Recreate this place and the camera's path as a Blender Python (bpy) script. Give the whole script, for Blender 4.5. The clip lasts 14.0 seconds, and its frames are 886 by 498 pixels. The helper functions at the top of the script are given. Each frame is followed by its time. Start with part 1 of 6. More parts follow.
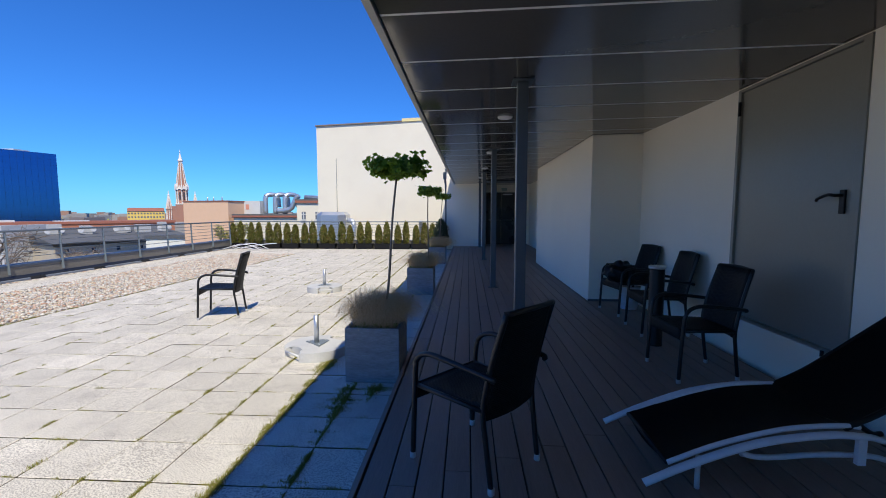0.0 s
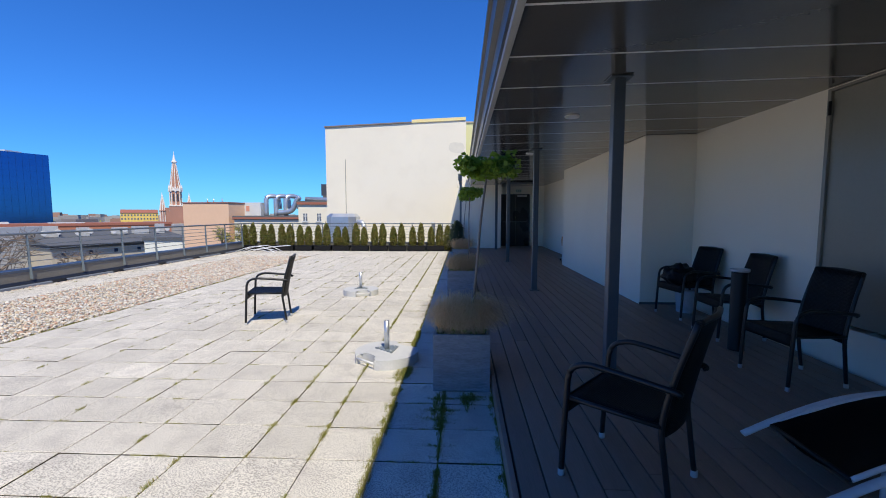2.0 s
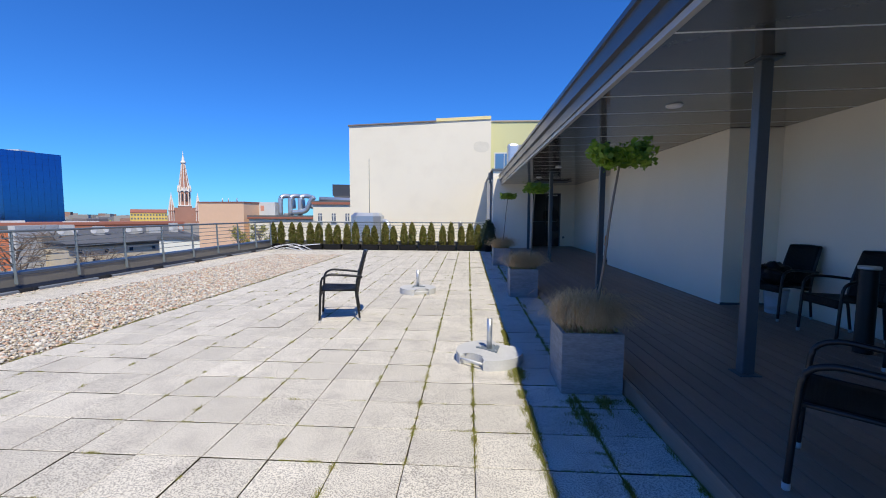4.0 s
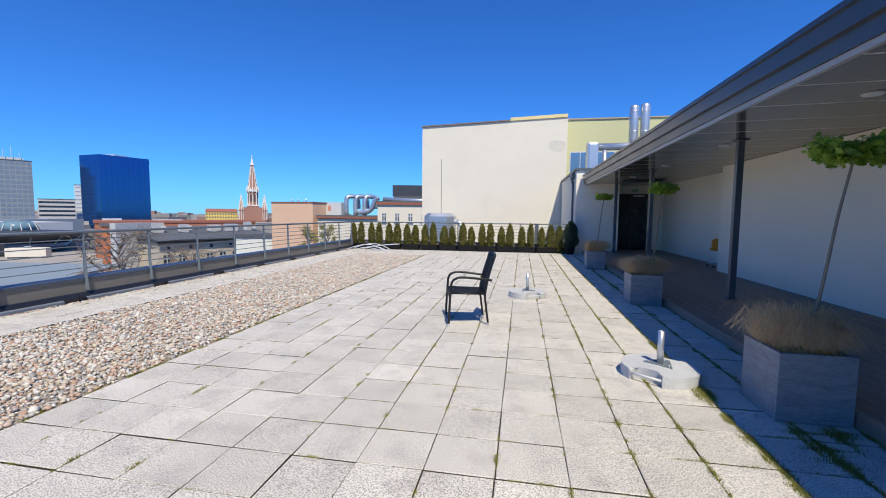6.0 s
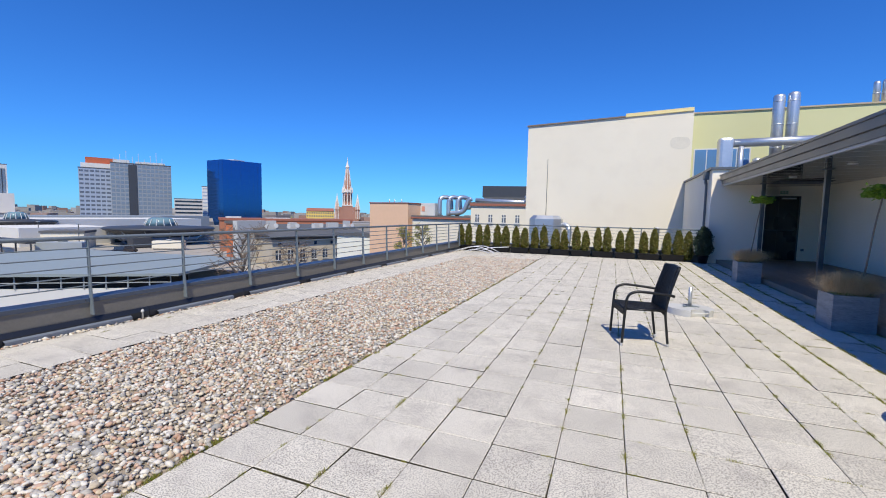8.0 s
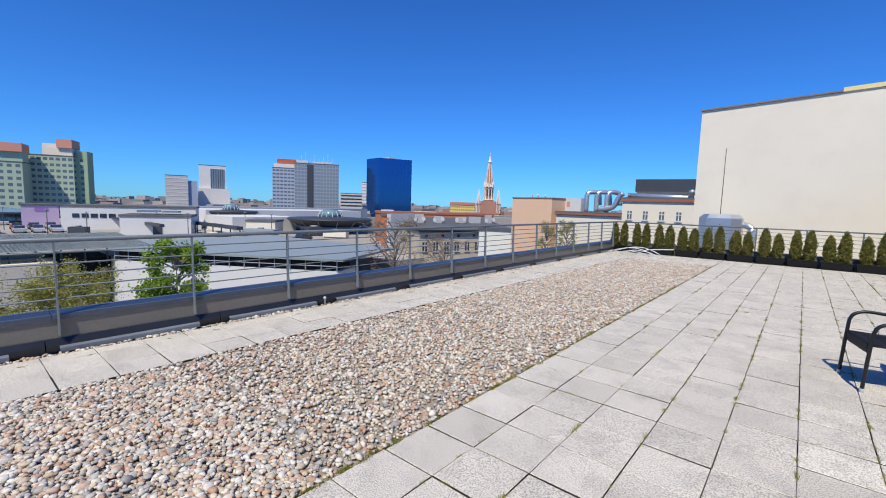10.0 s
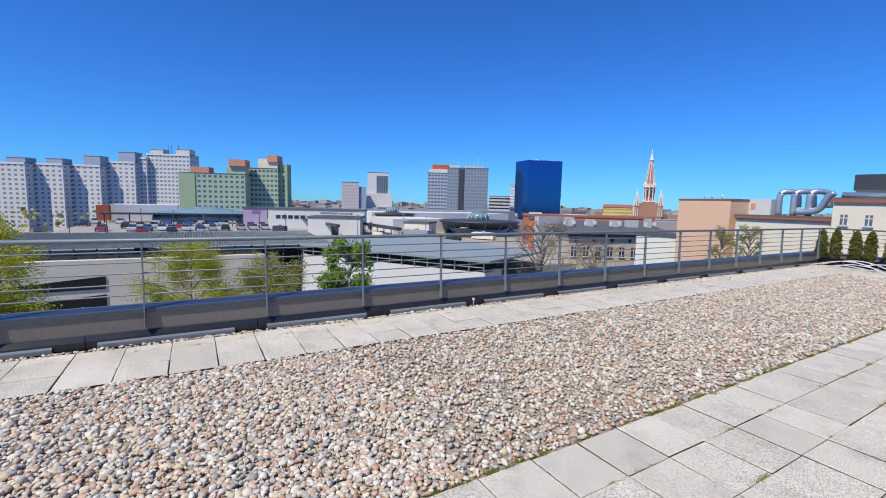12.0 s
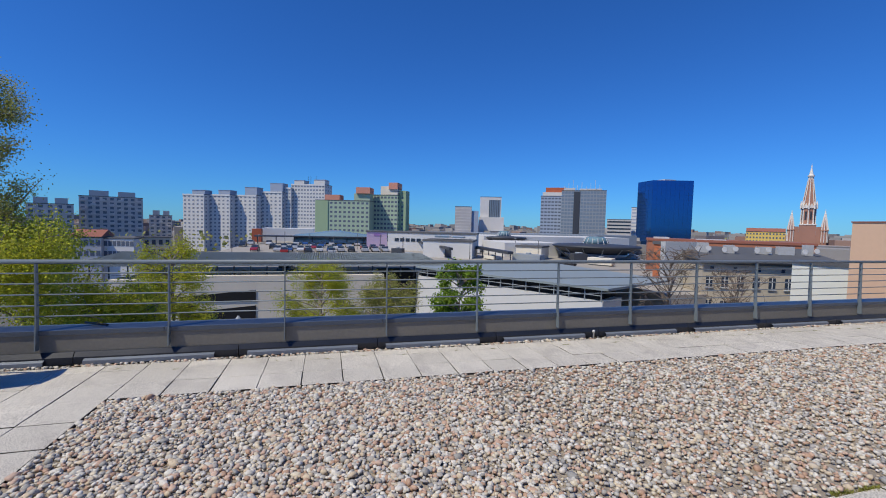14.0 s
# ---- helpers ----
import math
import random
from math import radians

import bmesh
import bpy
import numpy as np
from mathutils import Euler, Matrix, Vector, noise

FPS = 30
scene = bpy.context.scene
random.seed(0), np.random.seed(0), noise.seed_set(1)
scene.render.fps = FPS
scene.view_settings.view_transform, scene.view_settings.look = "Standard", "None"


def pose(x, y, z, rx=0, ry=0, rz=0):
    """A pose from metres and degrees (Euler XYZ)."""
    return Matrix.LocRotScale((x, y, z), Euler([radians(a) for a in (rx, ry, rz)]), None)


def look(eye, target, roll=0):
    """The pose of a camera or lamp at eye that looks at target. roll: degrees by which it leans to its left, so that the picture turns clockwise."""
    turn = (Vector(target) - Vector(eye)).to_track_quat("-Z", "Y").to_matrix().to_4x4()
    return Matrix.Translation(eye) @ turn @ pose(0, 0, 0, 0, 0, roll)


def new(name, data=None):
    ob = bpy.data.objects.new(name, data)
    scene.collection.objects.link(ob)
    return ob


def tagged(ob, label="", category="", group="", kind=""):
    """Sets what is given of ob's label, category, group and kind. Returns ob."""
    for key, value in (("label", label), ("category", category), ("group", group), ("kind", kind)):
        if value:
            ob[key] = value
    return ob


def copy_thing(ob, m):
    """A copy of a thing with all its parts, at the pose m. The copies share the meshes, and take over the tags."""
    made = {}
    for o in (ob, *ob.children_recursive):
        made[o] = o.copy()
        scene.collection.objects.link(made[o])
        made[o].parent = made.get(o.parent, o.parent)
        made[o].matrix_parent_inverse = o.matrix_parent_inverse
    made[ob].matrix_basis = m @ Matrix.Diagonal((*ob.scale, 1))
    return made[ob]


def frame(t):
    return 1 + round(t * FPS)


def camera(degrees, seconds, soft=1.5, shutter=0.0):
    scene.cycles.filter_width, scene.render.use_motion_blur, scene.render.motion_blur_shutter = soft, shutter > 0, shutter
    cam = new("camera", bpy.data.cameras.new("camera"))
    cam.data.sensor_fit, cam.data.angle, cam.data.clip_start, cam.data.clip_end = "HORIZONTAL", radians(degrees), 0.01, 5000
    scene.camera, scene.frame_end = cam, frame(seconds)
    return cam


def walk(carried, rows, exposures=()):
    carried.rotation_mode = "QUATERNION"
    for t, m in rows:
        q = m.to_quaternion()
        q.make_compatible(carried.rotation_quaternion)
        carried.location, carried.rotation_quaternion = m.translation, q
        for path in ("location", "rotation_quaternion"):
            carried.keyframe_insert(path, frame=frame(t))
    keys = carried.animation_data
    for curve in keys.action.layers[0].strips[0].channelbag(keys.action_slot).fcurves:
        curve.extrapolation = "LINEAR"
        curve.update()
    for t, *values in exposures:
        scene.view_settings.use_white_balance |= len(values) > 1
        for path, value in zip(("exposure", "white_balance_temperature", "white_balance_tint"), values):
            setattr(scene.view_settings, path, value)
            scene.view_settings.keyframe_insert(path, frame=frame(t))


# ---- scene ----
cam = camera(92.2, 14.0, soft=1.0)
EXPOSURES = ((0, 0.2), (5, 0.15), (8.5, 0.1), (11, 0.04), (12.5, 0.1), (13.5, 0.08), (14, -0.25))
PATH = [
    (0, (-0.197, 0.136, 1.505), (-0.312, 2.125, 1.331), -0.0),
    (0.5, (-0.385, 0.181, 1.508), (-0.494, 2.171, 1.335), -0.0),
    (1, (-0.581, 0.228, 1.508), (-0.683, 2.218, 1.338), -0.0),
    (1.5, (-0.807, 0.229, 1.516), (-0.905, 2.219, 1.347), -0.0),
    (2, (-1.027, 0.24, 1.503), (-1.118, 2.231, 1.337), 0.0),
    (2.5, (-1.271, 0.294, 1.437), (-1.359, 2.285, 1.273), 0.1),
    (5, (-2.511, 0.435, 1.412), (-2.716, 2.418, 1.254), 0.5),
    (5.5, (-2.765, 0.45, 1.423), (-3.047, 2.423, 1.263), 0.5),
    (6, (-3.052, 0.478, 1.422), (-3.411, 2.439, 1.262), 0.6),
    (6.5, (-3.348, 0.518, 1.433), (-3.794, 2.461, 1.274), 0.8),
    (7, (-3.645, 0.514, 1.434), (-4.184, 2.434, 1.274), 0.9),
    (7.5, (-3.896, 0.503, 1.448), (-4.519, 2.397, 1.287), 1.1),
    (8, (-4.103, 0.527, 1.463), (-4.835, 2.381, 1.3), 1.2),
    (8.5, (-4.25, 0.576, 1.475), (-5.106, 2.375, 1.299), 1.4),
    (11, (-4.484, 0.552, 1.561), (-6.016, 1.821, 1.351), 1.6),
    (11.5, (-4.486, 0.547, 1.559), (-6.118, 1.685, 1.349), 1.5),
    (12, (-4.487, 0.54, 1.562), (-6.203, 1.545, 1.349), 1.5),
    (12.5, (-4.486, 0.51, 1.573), (-6.275, 1.379, 1.369), 1.4),
    (13, (-4.52, 0.527, 1.576), (-6.365, 1.275, 1.391), 1.5),
    (13.5, (-4.552, 0.52, 1.575), (-6.444, 1.152, 1.424), 1.3),
    (14, (-4.579, 0.52, 1.582), (-6.504, 1.05, 1.466), 1.4),
]
walk(cam, [(t, look(eye, target, roll)) for t, eye, target, roll in PATH], EXPOSURES)

# ---- world, sun, exposure ----
SUN_DIR = Vector((0.24, -0.66, 1.0)).normalized()
sun = new("sun", bpy.data.lights.new("sun", "SUN"))
sun.data.energy, sun.data.angle, sun.data.color = 4.3, radians(0.5), (1.0, 0.925, 0.76)
sun.rotation_mode = "QUATERNION"
sun.rotation_quaternion = SUN_DIR.to_track_quat("Z", "Y")

world = bpy.data.worlds.new("world")
scene.world = world
world.use_nodes = True
wn = world.node_tree
bg = wn.nodes["Background"]
sky = wn.nodes.new("ShaderNodeTexSky")
sky.sky_type, sky.sun_disc = "NISHITA", False
sky.sun_elevation, sky.sun_rotation = radians(54.8), radians(159)
sky.air_density, sky.dust_density, sky.ozone_density = 1.0, 0.0, 2.2
tint = wn.nodes.new("ShaderNodeVectorMath")     # the clear, deep spring blue of the day
tint.operation = "MULTIPLY"
tint.inputs[1].default_value = (0.22, 0.665, 1.42)
wn.links.new(sky.outputs[0], tint.inputs[0])
wn.links.new(tint.outputs[0], bg.inputs["Color"])
bg.inputs["Strength"].default_value = 0.10


# ---- materials ----
def mat(name, color, rough=0.7, metal=0.0, vary=0.12, grain=40.0, stain=1.2, bump=0.15, dist=0.004, island=0.0, objrand=0.0,
        second=None, second_amt=0.0, spec=0.5, coord="Position", stretch=(1, 1, 1), weave=0.0, speckle=0.0, speckle_scale=90.0):
    """A surface of one base colour with grain and stains at two scales, fine relief, and chance from piece to piece."""
    m = bpy.data.materials.new(name)
    m.use_nodes = True
    nt = m.node_tree
    N, Lk = nt.nodes, nt.links
    b = N["Principled BSDF"]
    b.inputs["Roughness"].default_value, b.inputs["Metallic"].default_value = rough, metal
    b.inputs["Specular IOR Level"].default_value = spec
    geo = N.new("ShaderNodeNewGeometry")
    if coord == "Object":
        tc = N.new("ShaderNodeTexCoord")
        src = tc.outputs["Object"]
    else:
        src = geo.outputs["Position"]
    mp = N.new("ShaderNodeMapping")
    mp.inputs["Scale"].default_value = stretch
    Lk.new(src, mp.inputs[0])
    fine, wide = N.new("ShaderNodeTexNoise"), N.new("ShaderNodeTexNoise")
    for n, s, d in ((fine, grain, 4), (wide, stain, 3)):
        n.inputs["Scale"].default_value, n.inputs["Detail"].default_value = s, d
        Lk.new(mp.outputs[0], n.inputs["Vector"])
    def math_node(op, a, c):
        q = N.new("ShaderNodeMath")
        q.operation = op
        for i, v in enumerate((a, c)):
            if isinstance(v, (int, float)):
                q.inputs[i].default_value = v
            else:
                Lk.new(v, q.inputs[i])
        return q.outputs[0]
    val = math_node("ADD", math_node("MULTIPLY", fine.outputs[0], vary * 2.2), math_node("MULTIPLY", wide.outputs[0], vary * 2.6))
    val = math_node("ADD", val, 1 - vary * 2.4)
    if island:
        val = math_node("ADD", val, math_node("MULTIPLY", math_node("SUBTRACT", geo.outputs["Random Per Island"], 0.5), island))
    if objrand:
        oi = N.new("ShaderNodeObjectInfo")
        val = math_node("ADD", val, math_node("MULTIPLY", math_node("SUBTRACT", oi.outputs["Random"], 0.5), objrand))
    mul = N.new("ShaderNodeVectorMath")
    mul.operation = "SCALE"
    mul.inputs[0].default_value = color
    Lk.new(val, mul.inputs["Scale"])
    out = mul.outputs[0]
    if second:
        spot = N.new("ShaderNodeTexNoise")
        spot.inputs["Scale"].default_value, spot.inputs["Detail"].default_value = stain * 3.1, 5
        Lk.new(mp.outputs[0], spot.inputs["Vector"])
        ramp = N.new("ShaderNodeMapRange")
        ramp.inputs[1].default_value, ramp.inputs[2].default_value = 0.5, 0.72
        ramp.inputs[4].default_value = second_amt
        Lk.new(spot.outputs[0], ramp.inputs[0])
        mx = N.new("ShaderNodeMix")
        mx.data_type = "RGBA"
        Lk.new(ramp.outputs[0], mx.inputs[0])
        Lk.new(out, mx.inputs[6])
        mx.inputs[7].default_value = (*second, 1)
        out = mx.outputs[2]
    if speckle:
        sp = N.new("ShaderNodeTexNoise")
        sp.inputs["Scale"].default_value, sp.inputs["Detail"].default_value = speckle_scale, 2
        Lk.new(mp.outputs[0], sp.inputs["Vector"])
        sr = N.new("ShaderNodeMapRange")
        sr.inputs[1].default_value, sr.inputs[2].default_value = 0.46, 0.60
        sr.inputs[3].default_value, sr.inputs[4].default_value = 1.0, 1.0 - speckle
        Lk.new(sp.outputs[0], sr.inputs[0])
        sc = N.new("ShaderNodeVectorMath")
        sc.operation = "SCALE"
        Lk.new(out, sc.inputs[0])
        Lk.new(sr.outputs[0], sc.inputs["Scale"])
        out = sc.outputs[0]
    Lk.new(out, b.inputs["Base Color"])
    rg = N.new("ShaderNodeMapRange")
    rg.inputs[3].default_value, rg.inputs[4].default_value = max(0.02, rough - 0.1), min(1, rough + 0.1)
    Lk.new(wide.outputs[0], rg.inputs[0])
    Lk.new(rg.outputs[0], b.inputs["Roughness"])
    if bump:
        bp = N.new("ShaderNodeBump")
        bp.inputs["Strength"].default_value, bp.inputs["Distance"].default_value = bump, dist
        h = fine.outputs[0]
        if weave:
            w1, w2 = N.new("ShaderNodeTexWave"), N.new("ShaderNodeTexWave")
            w2.bands_direction = "Z"
            w1.bands_direction = "Y"
            for w in (w1, w2):
                w.inputs["Scale"].default_value = weave
                Lk.new(mp.outputs[0], w.inputs["Vector"])
            w3 = N.new("ShaderNodeTexWave")
            w3.bands_direction = "X"
            w3.inputs["Scale"].default_value = weave
            Lk.new(mp.outputs[0], w3.inputs["Vector"])
            h = math_node("MULTIPLY", math_node("MAXIMUM", w1.outputs["Fac"], w3.outputs["Fac"]), w2.outputs["Fac"])
            h = math_node("ADD", h, math_node("MULTIPLY", w3.outputs["Fac"], w1.outputs["Fac"]))
        Lk.new(h, bp.inputs["Height"])
        Lk.new(bp.outputs[0], b.inputs["Normal"])
    return m


def ramp_mat(name, colours, rough=0.8, source="island", bump=0.2, translucent=0.0):
    """Pieces that each take one of several colours by chance."""
    m = bpy.data.materials.new(name)
    m.use_nodes = True
    nt = m.node_tree
    N, Lk = nt.nodes, nt.links
    b = N["Principled BSDF"]
    b.inputs["Roughness"].default_value = rough
    if source == "island":
        src = N.new("ShaderNodeNewGeometry").outputs["Random Per Island"]
    else:
        src = N.new("ShaderNodeObjectInfo").outputs["Random"]
    cr = N.new("ShaderNodeValToRGB")
    cr.color_ramp.interpolation = "CONSTANT" if name == "pebble" else "LINEAR"
    els = cr.color_ramp.elements
    while len(els) < len(colours):
        els.new(0.5)
    for i, c in enumerate(colours):
        els[i].position = i / (len(colours) - 1)
        els[i].color = (*c, 1)
    Lk.new(src, cr.inputs[0])
    geo = N.new("ShaderNodeNewGeometry")
    nz = N.new("ShaderNodeTexNoise")
    nz.inputs["Scale"].default_value, nz.inputs["Detail"].default_value = 90, 3
    Lk.new(geo.outputs["Position"], nz.inputs["Vector"])
    mr = N.new("ShaderNodeMapRange")
    mr.inputs[3].default_value, mr.inputs[4].default_value = 0.65, 1.3
    Lk.new(nz.outputs[0], mr.inputs[0])
    mul = N.new("ShaderNodeVectorMath")
    mul.operation = "SCALE"
    Lk.new(cr.outputs[0], mul.inputs[0])
    Lk.new(mr.outputs[0], mul.inputs["Scale"])
    Lk.new(mul.outputs[0], b.inputs["Base Color"])
    if bump:
        bp = N.new("ShaderNodeBump")
        bp.inputs["Strength"].default_value, bp.inputs["Distance"].default_value = bump, 0.003
        Lk.new(nz.outputs[0], bp.inputs["Height"])
        Lk.new(bp.outputs[0], b.inputs["Normal"])
    if translucent:
        tr = N.new("ShaderNodeBsdfTranslucent")
        Lk.new(mul.outputs[0], tr.inputs["Color"])
        ms = N.new("ShaderNodeMixShader")
        ms.inputs[0].default_value = translucent
        Lk.new(b.outputs[0], ms.inputs[1])
        Lk.new(tr.outputs[0], ms.inputs[2])
        Lk.new(ms.outputs[0], N["Material Output"].inputs["Surface"])
    return m


M_TILE = mat("concrete_tile", (0.685, 0.64, 0.555), 0.92, vary=0.13, grain=130, stain=1.3, bump=0.6, dist=0.004, objrand=0.16, island=0.06, second=(0.47, 0.43, 0.385), second_amt=0.6, speckle=0.52, speckle_scale=118)
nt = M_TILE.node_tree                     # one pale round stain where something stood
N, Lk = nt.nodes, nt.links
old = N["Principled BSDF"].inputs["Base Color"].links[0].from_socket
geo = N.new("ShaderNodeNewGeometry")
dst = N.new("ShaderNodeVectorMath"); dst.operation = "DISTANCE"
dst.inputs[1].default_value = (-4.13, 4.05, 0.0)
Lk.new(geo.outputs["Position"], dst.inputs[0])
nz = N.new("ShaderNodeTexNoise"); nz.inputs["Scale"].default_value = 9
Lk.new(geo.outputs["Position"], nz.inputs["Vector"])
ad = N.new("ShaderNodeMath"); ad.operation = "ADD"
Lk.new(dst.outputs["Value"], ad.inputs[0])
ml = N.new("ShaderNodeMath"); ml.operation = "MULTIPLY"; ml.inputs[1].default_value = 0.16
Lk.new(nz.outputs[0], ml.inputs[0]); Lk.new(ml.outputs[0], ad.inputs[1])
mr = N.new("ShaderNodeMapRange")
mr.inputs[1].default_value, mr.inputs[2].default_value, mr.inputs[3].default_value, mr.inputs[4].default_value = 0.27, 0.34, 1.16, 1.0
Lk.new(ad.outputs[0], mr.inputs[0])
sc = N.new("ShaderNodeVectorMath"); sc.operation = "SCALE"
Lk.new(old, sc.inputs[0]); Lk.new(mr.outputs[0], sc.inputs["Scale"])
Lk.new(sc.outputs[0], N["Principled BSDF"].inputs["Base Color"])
M_BED = mat("joint_soil", (0.05, 0.044, 0.028), 1.0, vary=0.25, grain=60, bump=0.5)
M_ROOF = mat("roof_felt", (0.12, 0.12, 0.12), 0.9, vary=0.2)
M_PEBBLE = ramp_mat("pebble", [(0.43, 0.40, 0.35), (0.54, 0.46, 0.35), (0.67, 0.62, 0.54), (0.45, 0.29, 0.20), (0.59, 0.48, 0.34), (0.32, 0.31, 0.29), (0.70, 0.67, 0.59), (0.56, 0.40, 0.31), (0.59, 0.56, 0.50), (0.41, 0.38, 0.35), (0.65, 0.57, 0.43), (0.68, 0.64, 0.57), (0.50, 0.48, 0.43), (0.54, 0.36, 0.26), (0.60, 0.47, 0.37)], 0.75)
M_GRAVELBED = mat("gravel_bed", (0.34, 0.29, 0.23), 1.0, vary=0.3, grain=60, bump=0.8, dist=0.02)
M_DECK = mat("composite_deck", (0.27, 0.19, 0.145), 0.55, vary=0.2, grain=30, stain=2, bump=0.4, dist=0.002, objrand=0.16, stretch=(6, 0.4, 6))
# near-black: shade under the deck boards, and the dark metal gravel edging
M_DECKDARK = mat("deck_gap_shade_and_edging", (0.03, 0.027, 0.025), 0.9, vary=0.1)
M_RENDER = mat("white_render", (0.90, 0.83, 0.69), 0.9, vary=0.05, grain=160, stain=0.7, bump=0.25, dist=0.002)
M_CREAM = mat("cream_render", (0.79, 0.725, 0.59), 0.92, vary=0.04, grain=120, stain=0.35, bump=0.2, dist=0.003, second=(0.72, 0.65, 0.53), second_amt=0.35)
M_GREENWALL = mat("pale_green_render", (0.60, 0.59, 0.33), 0.92, vary=0.04, stain=0.3)
M_GREYMETAL = mat("grey_coated_metal", (0.10, 0.115, 0.13), 0.4, vary=0.08, stain=2, bump=0.03, spec=0.5)
M_STEELPAINT = mat("grey_painted_steel", (0.16, 0.19, 0.21), 0.42, vary=0.1, grain=60, stain=3, bump=0.05)
M_COLUMN = mat("slate_painted_steel", (0.075, 0.092, 0.108), 0.4, vary=0.1, grain=60, stain=3, bump=0.05)
M_PARAPET = mat("grey_sheet_metal", (0.19, 0.178, 0.155), 0.55, vary=0.14, grain=30, stain=1.5, bump=0.05)
M_COPING = mat("coping_sheet_metal", (0.085, 0.105, 0.14), 0.38, metal=0.2, vary=0.1, stain=1.5, bump=0.04)
M_FASCIA = mat("dark_coated_fascia", (0.045, 0.052, 0.064), 0.32, vary=0.1, stain=1.5, bump=0.02)
M_SOFFIT = mat("glossy_dark_panel", (0.085, 0.08, 0.072), 0.10, vary=0.08, stain=0.8, bump=0.0, spec=0.5)
M_JOINT = mat("aluminium_joint", (0.78, 0.77, 0.74), 0.5, vary=0.05)
M_EDGE = mat("grey_edge_strip", (0.36, 0.36, 0.35), 0.4, vary=0.06)
M_TRIM = mat("white_edge_trim", (0.62, 0.62, 0.6), 0.4, vary=0.06)
M_DOOR = mat("grey_brown_steel_door", (0.25, 0.24, 0.20), 0.3, vary=0.05, stain=0.8, bump=0.02)
M_BLACK = mat("black_plastic", (0.008, 0.008, 0.009), 0.45, vary=0.1, spec=0.3)
M_BLACKDOOR = mat("dark_door", (0.014, 0.014, 0.016), 0.3, vary=0.05)
M_RATTAN = mat("black_woven_rattan", (0.005, 0.005, 0.006), 0.55, vary=0.2, grain=80, spec=0.22, bump=0.55, dist=0.003, weave=30, coord="Object")
M_TUBE = mat("black_coated_tube", (0.011, 0.012, 0.014), 0.38, vary=0.1, spec=0.4)
M_FOOT = mat("grey_plastic_foot", (0.5, 0.5, 0.5), 0.5)
M_ALU = mat("brushed_aluminium", (0.62, 0.63, 0.65), 0.35, metal=0.75, vary=0.06)
M_WHITEALU = mat("white_coated_aluminium", (0.7, 0.71, 0.73), 0.35, vary=0.06)
M_MESH = mat("black_textile_mesh", (0.005, 0.005, 0.007), 0.5, vary=0.2, grain=300, bump=0.2, spec=0.25)
M_ZINC = mat("galvanised_steel", (0.60, 0.62, 0.64), 0.4, metal=0.8, vary=0.08, grain=12, stain=1.5, bump=0.05)
M_CONC = mat("pale_cast_concrete", (0.50, 0.50, 0.49), 0.85, vary=0.12, grain=70, stain=5, bump=0.35, dist=0.004)
M_PLANTER = mat("slate_grey_fibre_cement", (0.25, 0.26, 0.275), 0.85, vary=0.3, grain=24, stain=4, bump=0.9, dist=0.008, stretch=(1, 1, 4), second=(0.32, 0.345, 0.36), second_amt=0.5)
M_SOIL = mat("soil", (0.05, 0.035, 0.025), 1.0, vary=0.3, bump=0.8, dist=0.02)
M_BARK = mat("bark", (0.22, 0.18, 0.14), 0.9, vary=0.25, grain=50, bump=0.5)
M_DRYGRASS = ramp_mat("dry_grass", [(0.78, 0.60, 0.34), (0.88, 0.70, 0.44), (0.60, 0.43, 0.22), (0.82, 0.64, 0.38)], 0.8, bump=0, translucent=0.55)
M_GRASS = ramp_mat("joint_grass", [(0.20, 0.25, 0.03), (0.32, 0.34, 0.05), (0.36, 0.30, 0.09), (0.16, 0.20, 0.03), (0.30, 0.22, 0.09)], 0.8, bump=0, translucent=0.3)
M_LEAF = ramp_mat("fresh_leaf", [(0.15, 0.27, 0.02), (0.24, 0.37, 0.03), (0.32, 0.44, 0.05), (0.12, 0.22, 0.02)], 0.5, bump=0, translucent=0.45)
M_THUJA = ramp_mat("thuja_scale_leaf", [(0.10, 0.13, 0.02), (0.16, 0.18, 0.026), (0.22, 0.21, 0.04), (0.22, 0.15, 0.04), (0.08, 0.10, 0.018)], 0.7, bump=0, translucent=0.25)
M_SPRUCE = ramp_mat("spruce_needle", [(0.03, 0.055, 0.03), (0.05, 0.08, 0.04), (0.025, 0.04, 0.025)], 0.7, bump=0, translucent=0.15)
M_SPRING = ramp_mat("spring_foliage", [(0.50, 0.52, 0.05), (0.62, 0.60, 0.08), (0.38, 0.44, 0.045), (0.66, 0.62, 0.12)], 0.6, bump=0, translucent=0.7)
M_OLIVE = ramp_mat("olive_foliage", [(0.30, 0.32, 0.07), (0.40, 0.40, 0.10), (0.47, 0.43, 0.15)], 0.6, bump=0, translucent=0.45)
M_TWIG = mat("bare_twig", (0.20, 0.155, 0.12), 0.9, vary=0.2)
M_ORANGE = mat("orange_fabric", (0.75, 0.30, 0.04), 0.8, vary=0.1)
M_LIGHT = mat("white_lamp_disc", (0.75, 0.75, 0.74), 0.4, vary=0.03)
M_FLASH = mat("dark_blue_flashing", (0.024, 0.028, 0.038), 0.35, metal=0.2, vary=0.15, stain=2)
# paler flashing tone that stands in for sun reflected off the ledge
M_LEDGE = mat("sun_sheen_flashing", (0.20, 0.23, 0.28), 0.4, metal=0.2, vary=0.12, stain=2)
M_GLASS_MID = mat("grey_window_glass", (0.13, 0.15, 0.19), 0.2, vary=0.1, stain=0.2, bump=0)
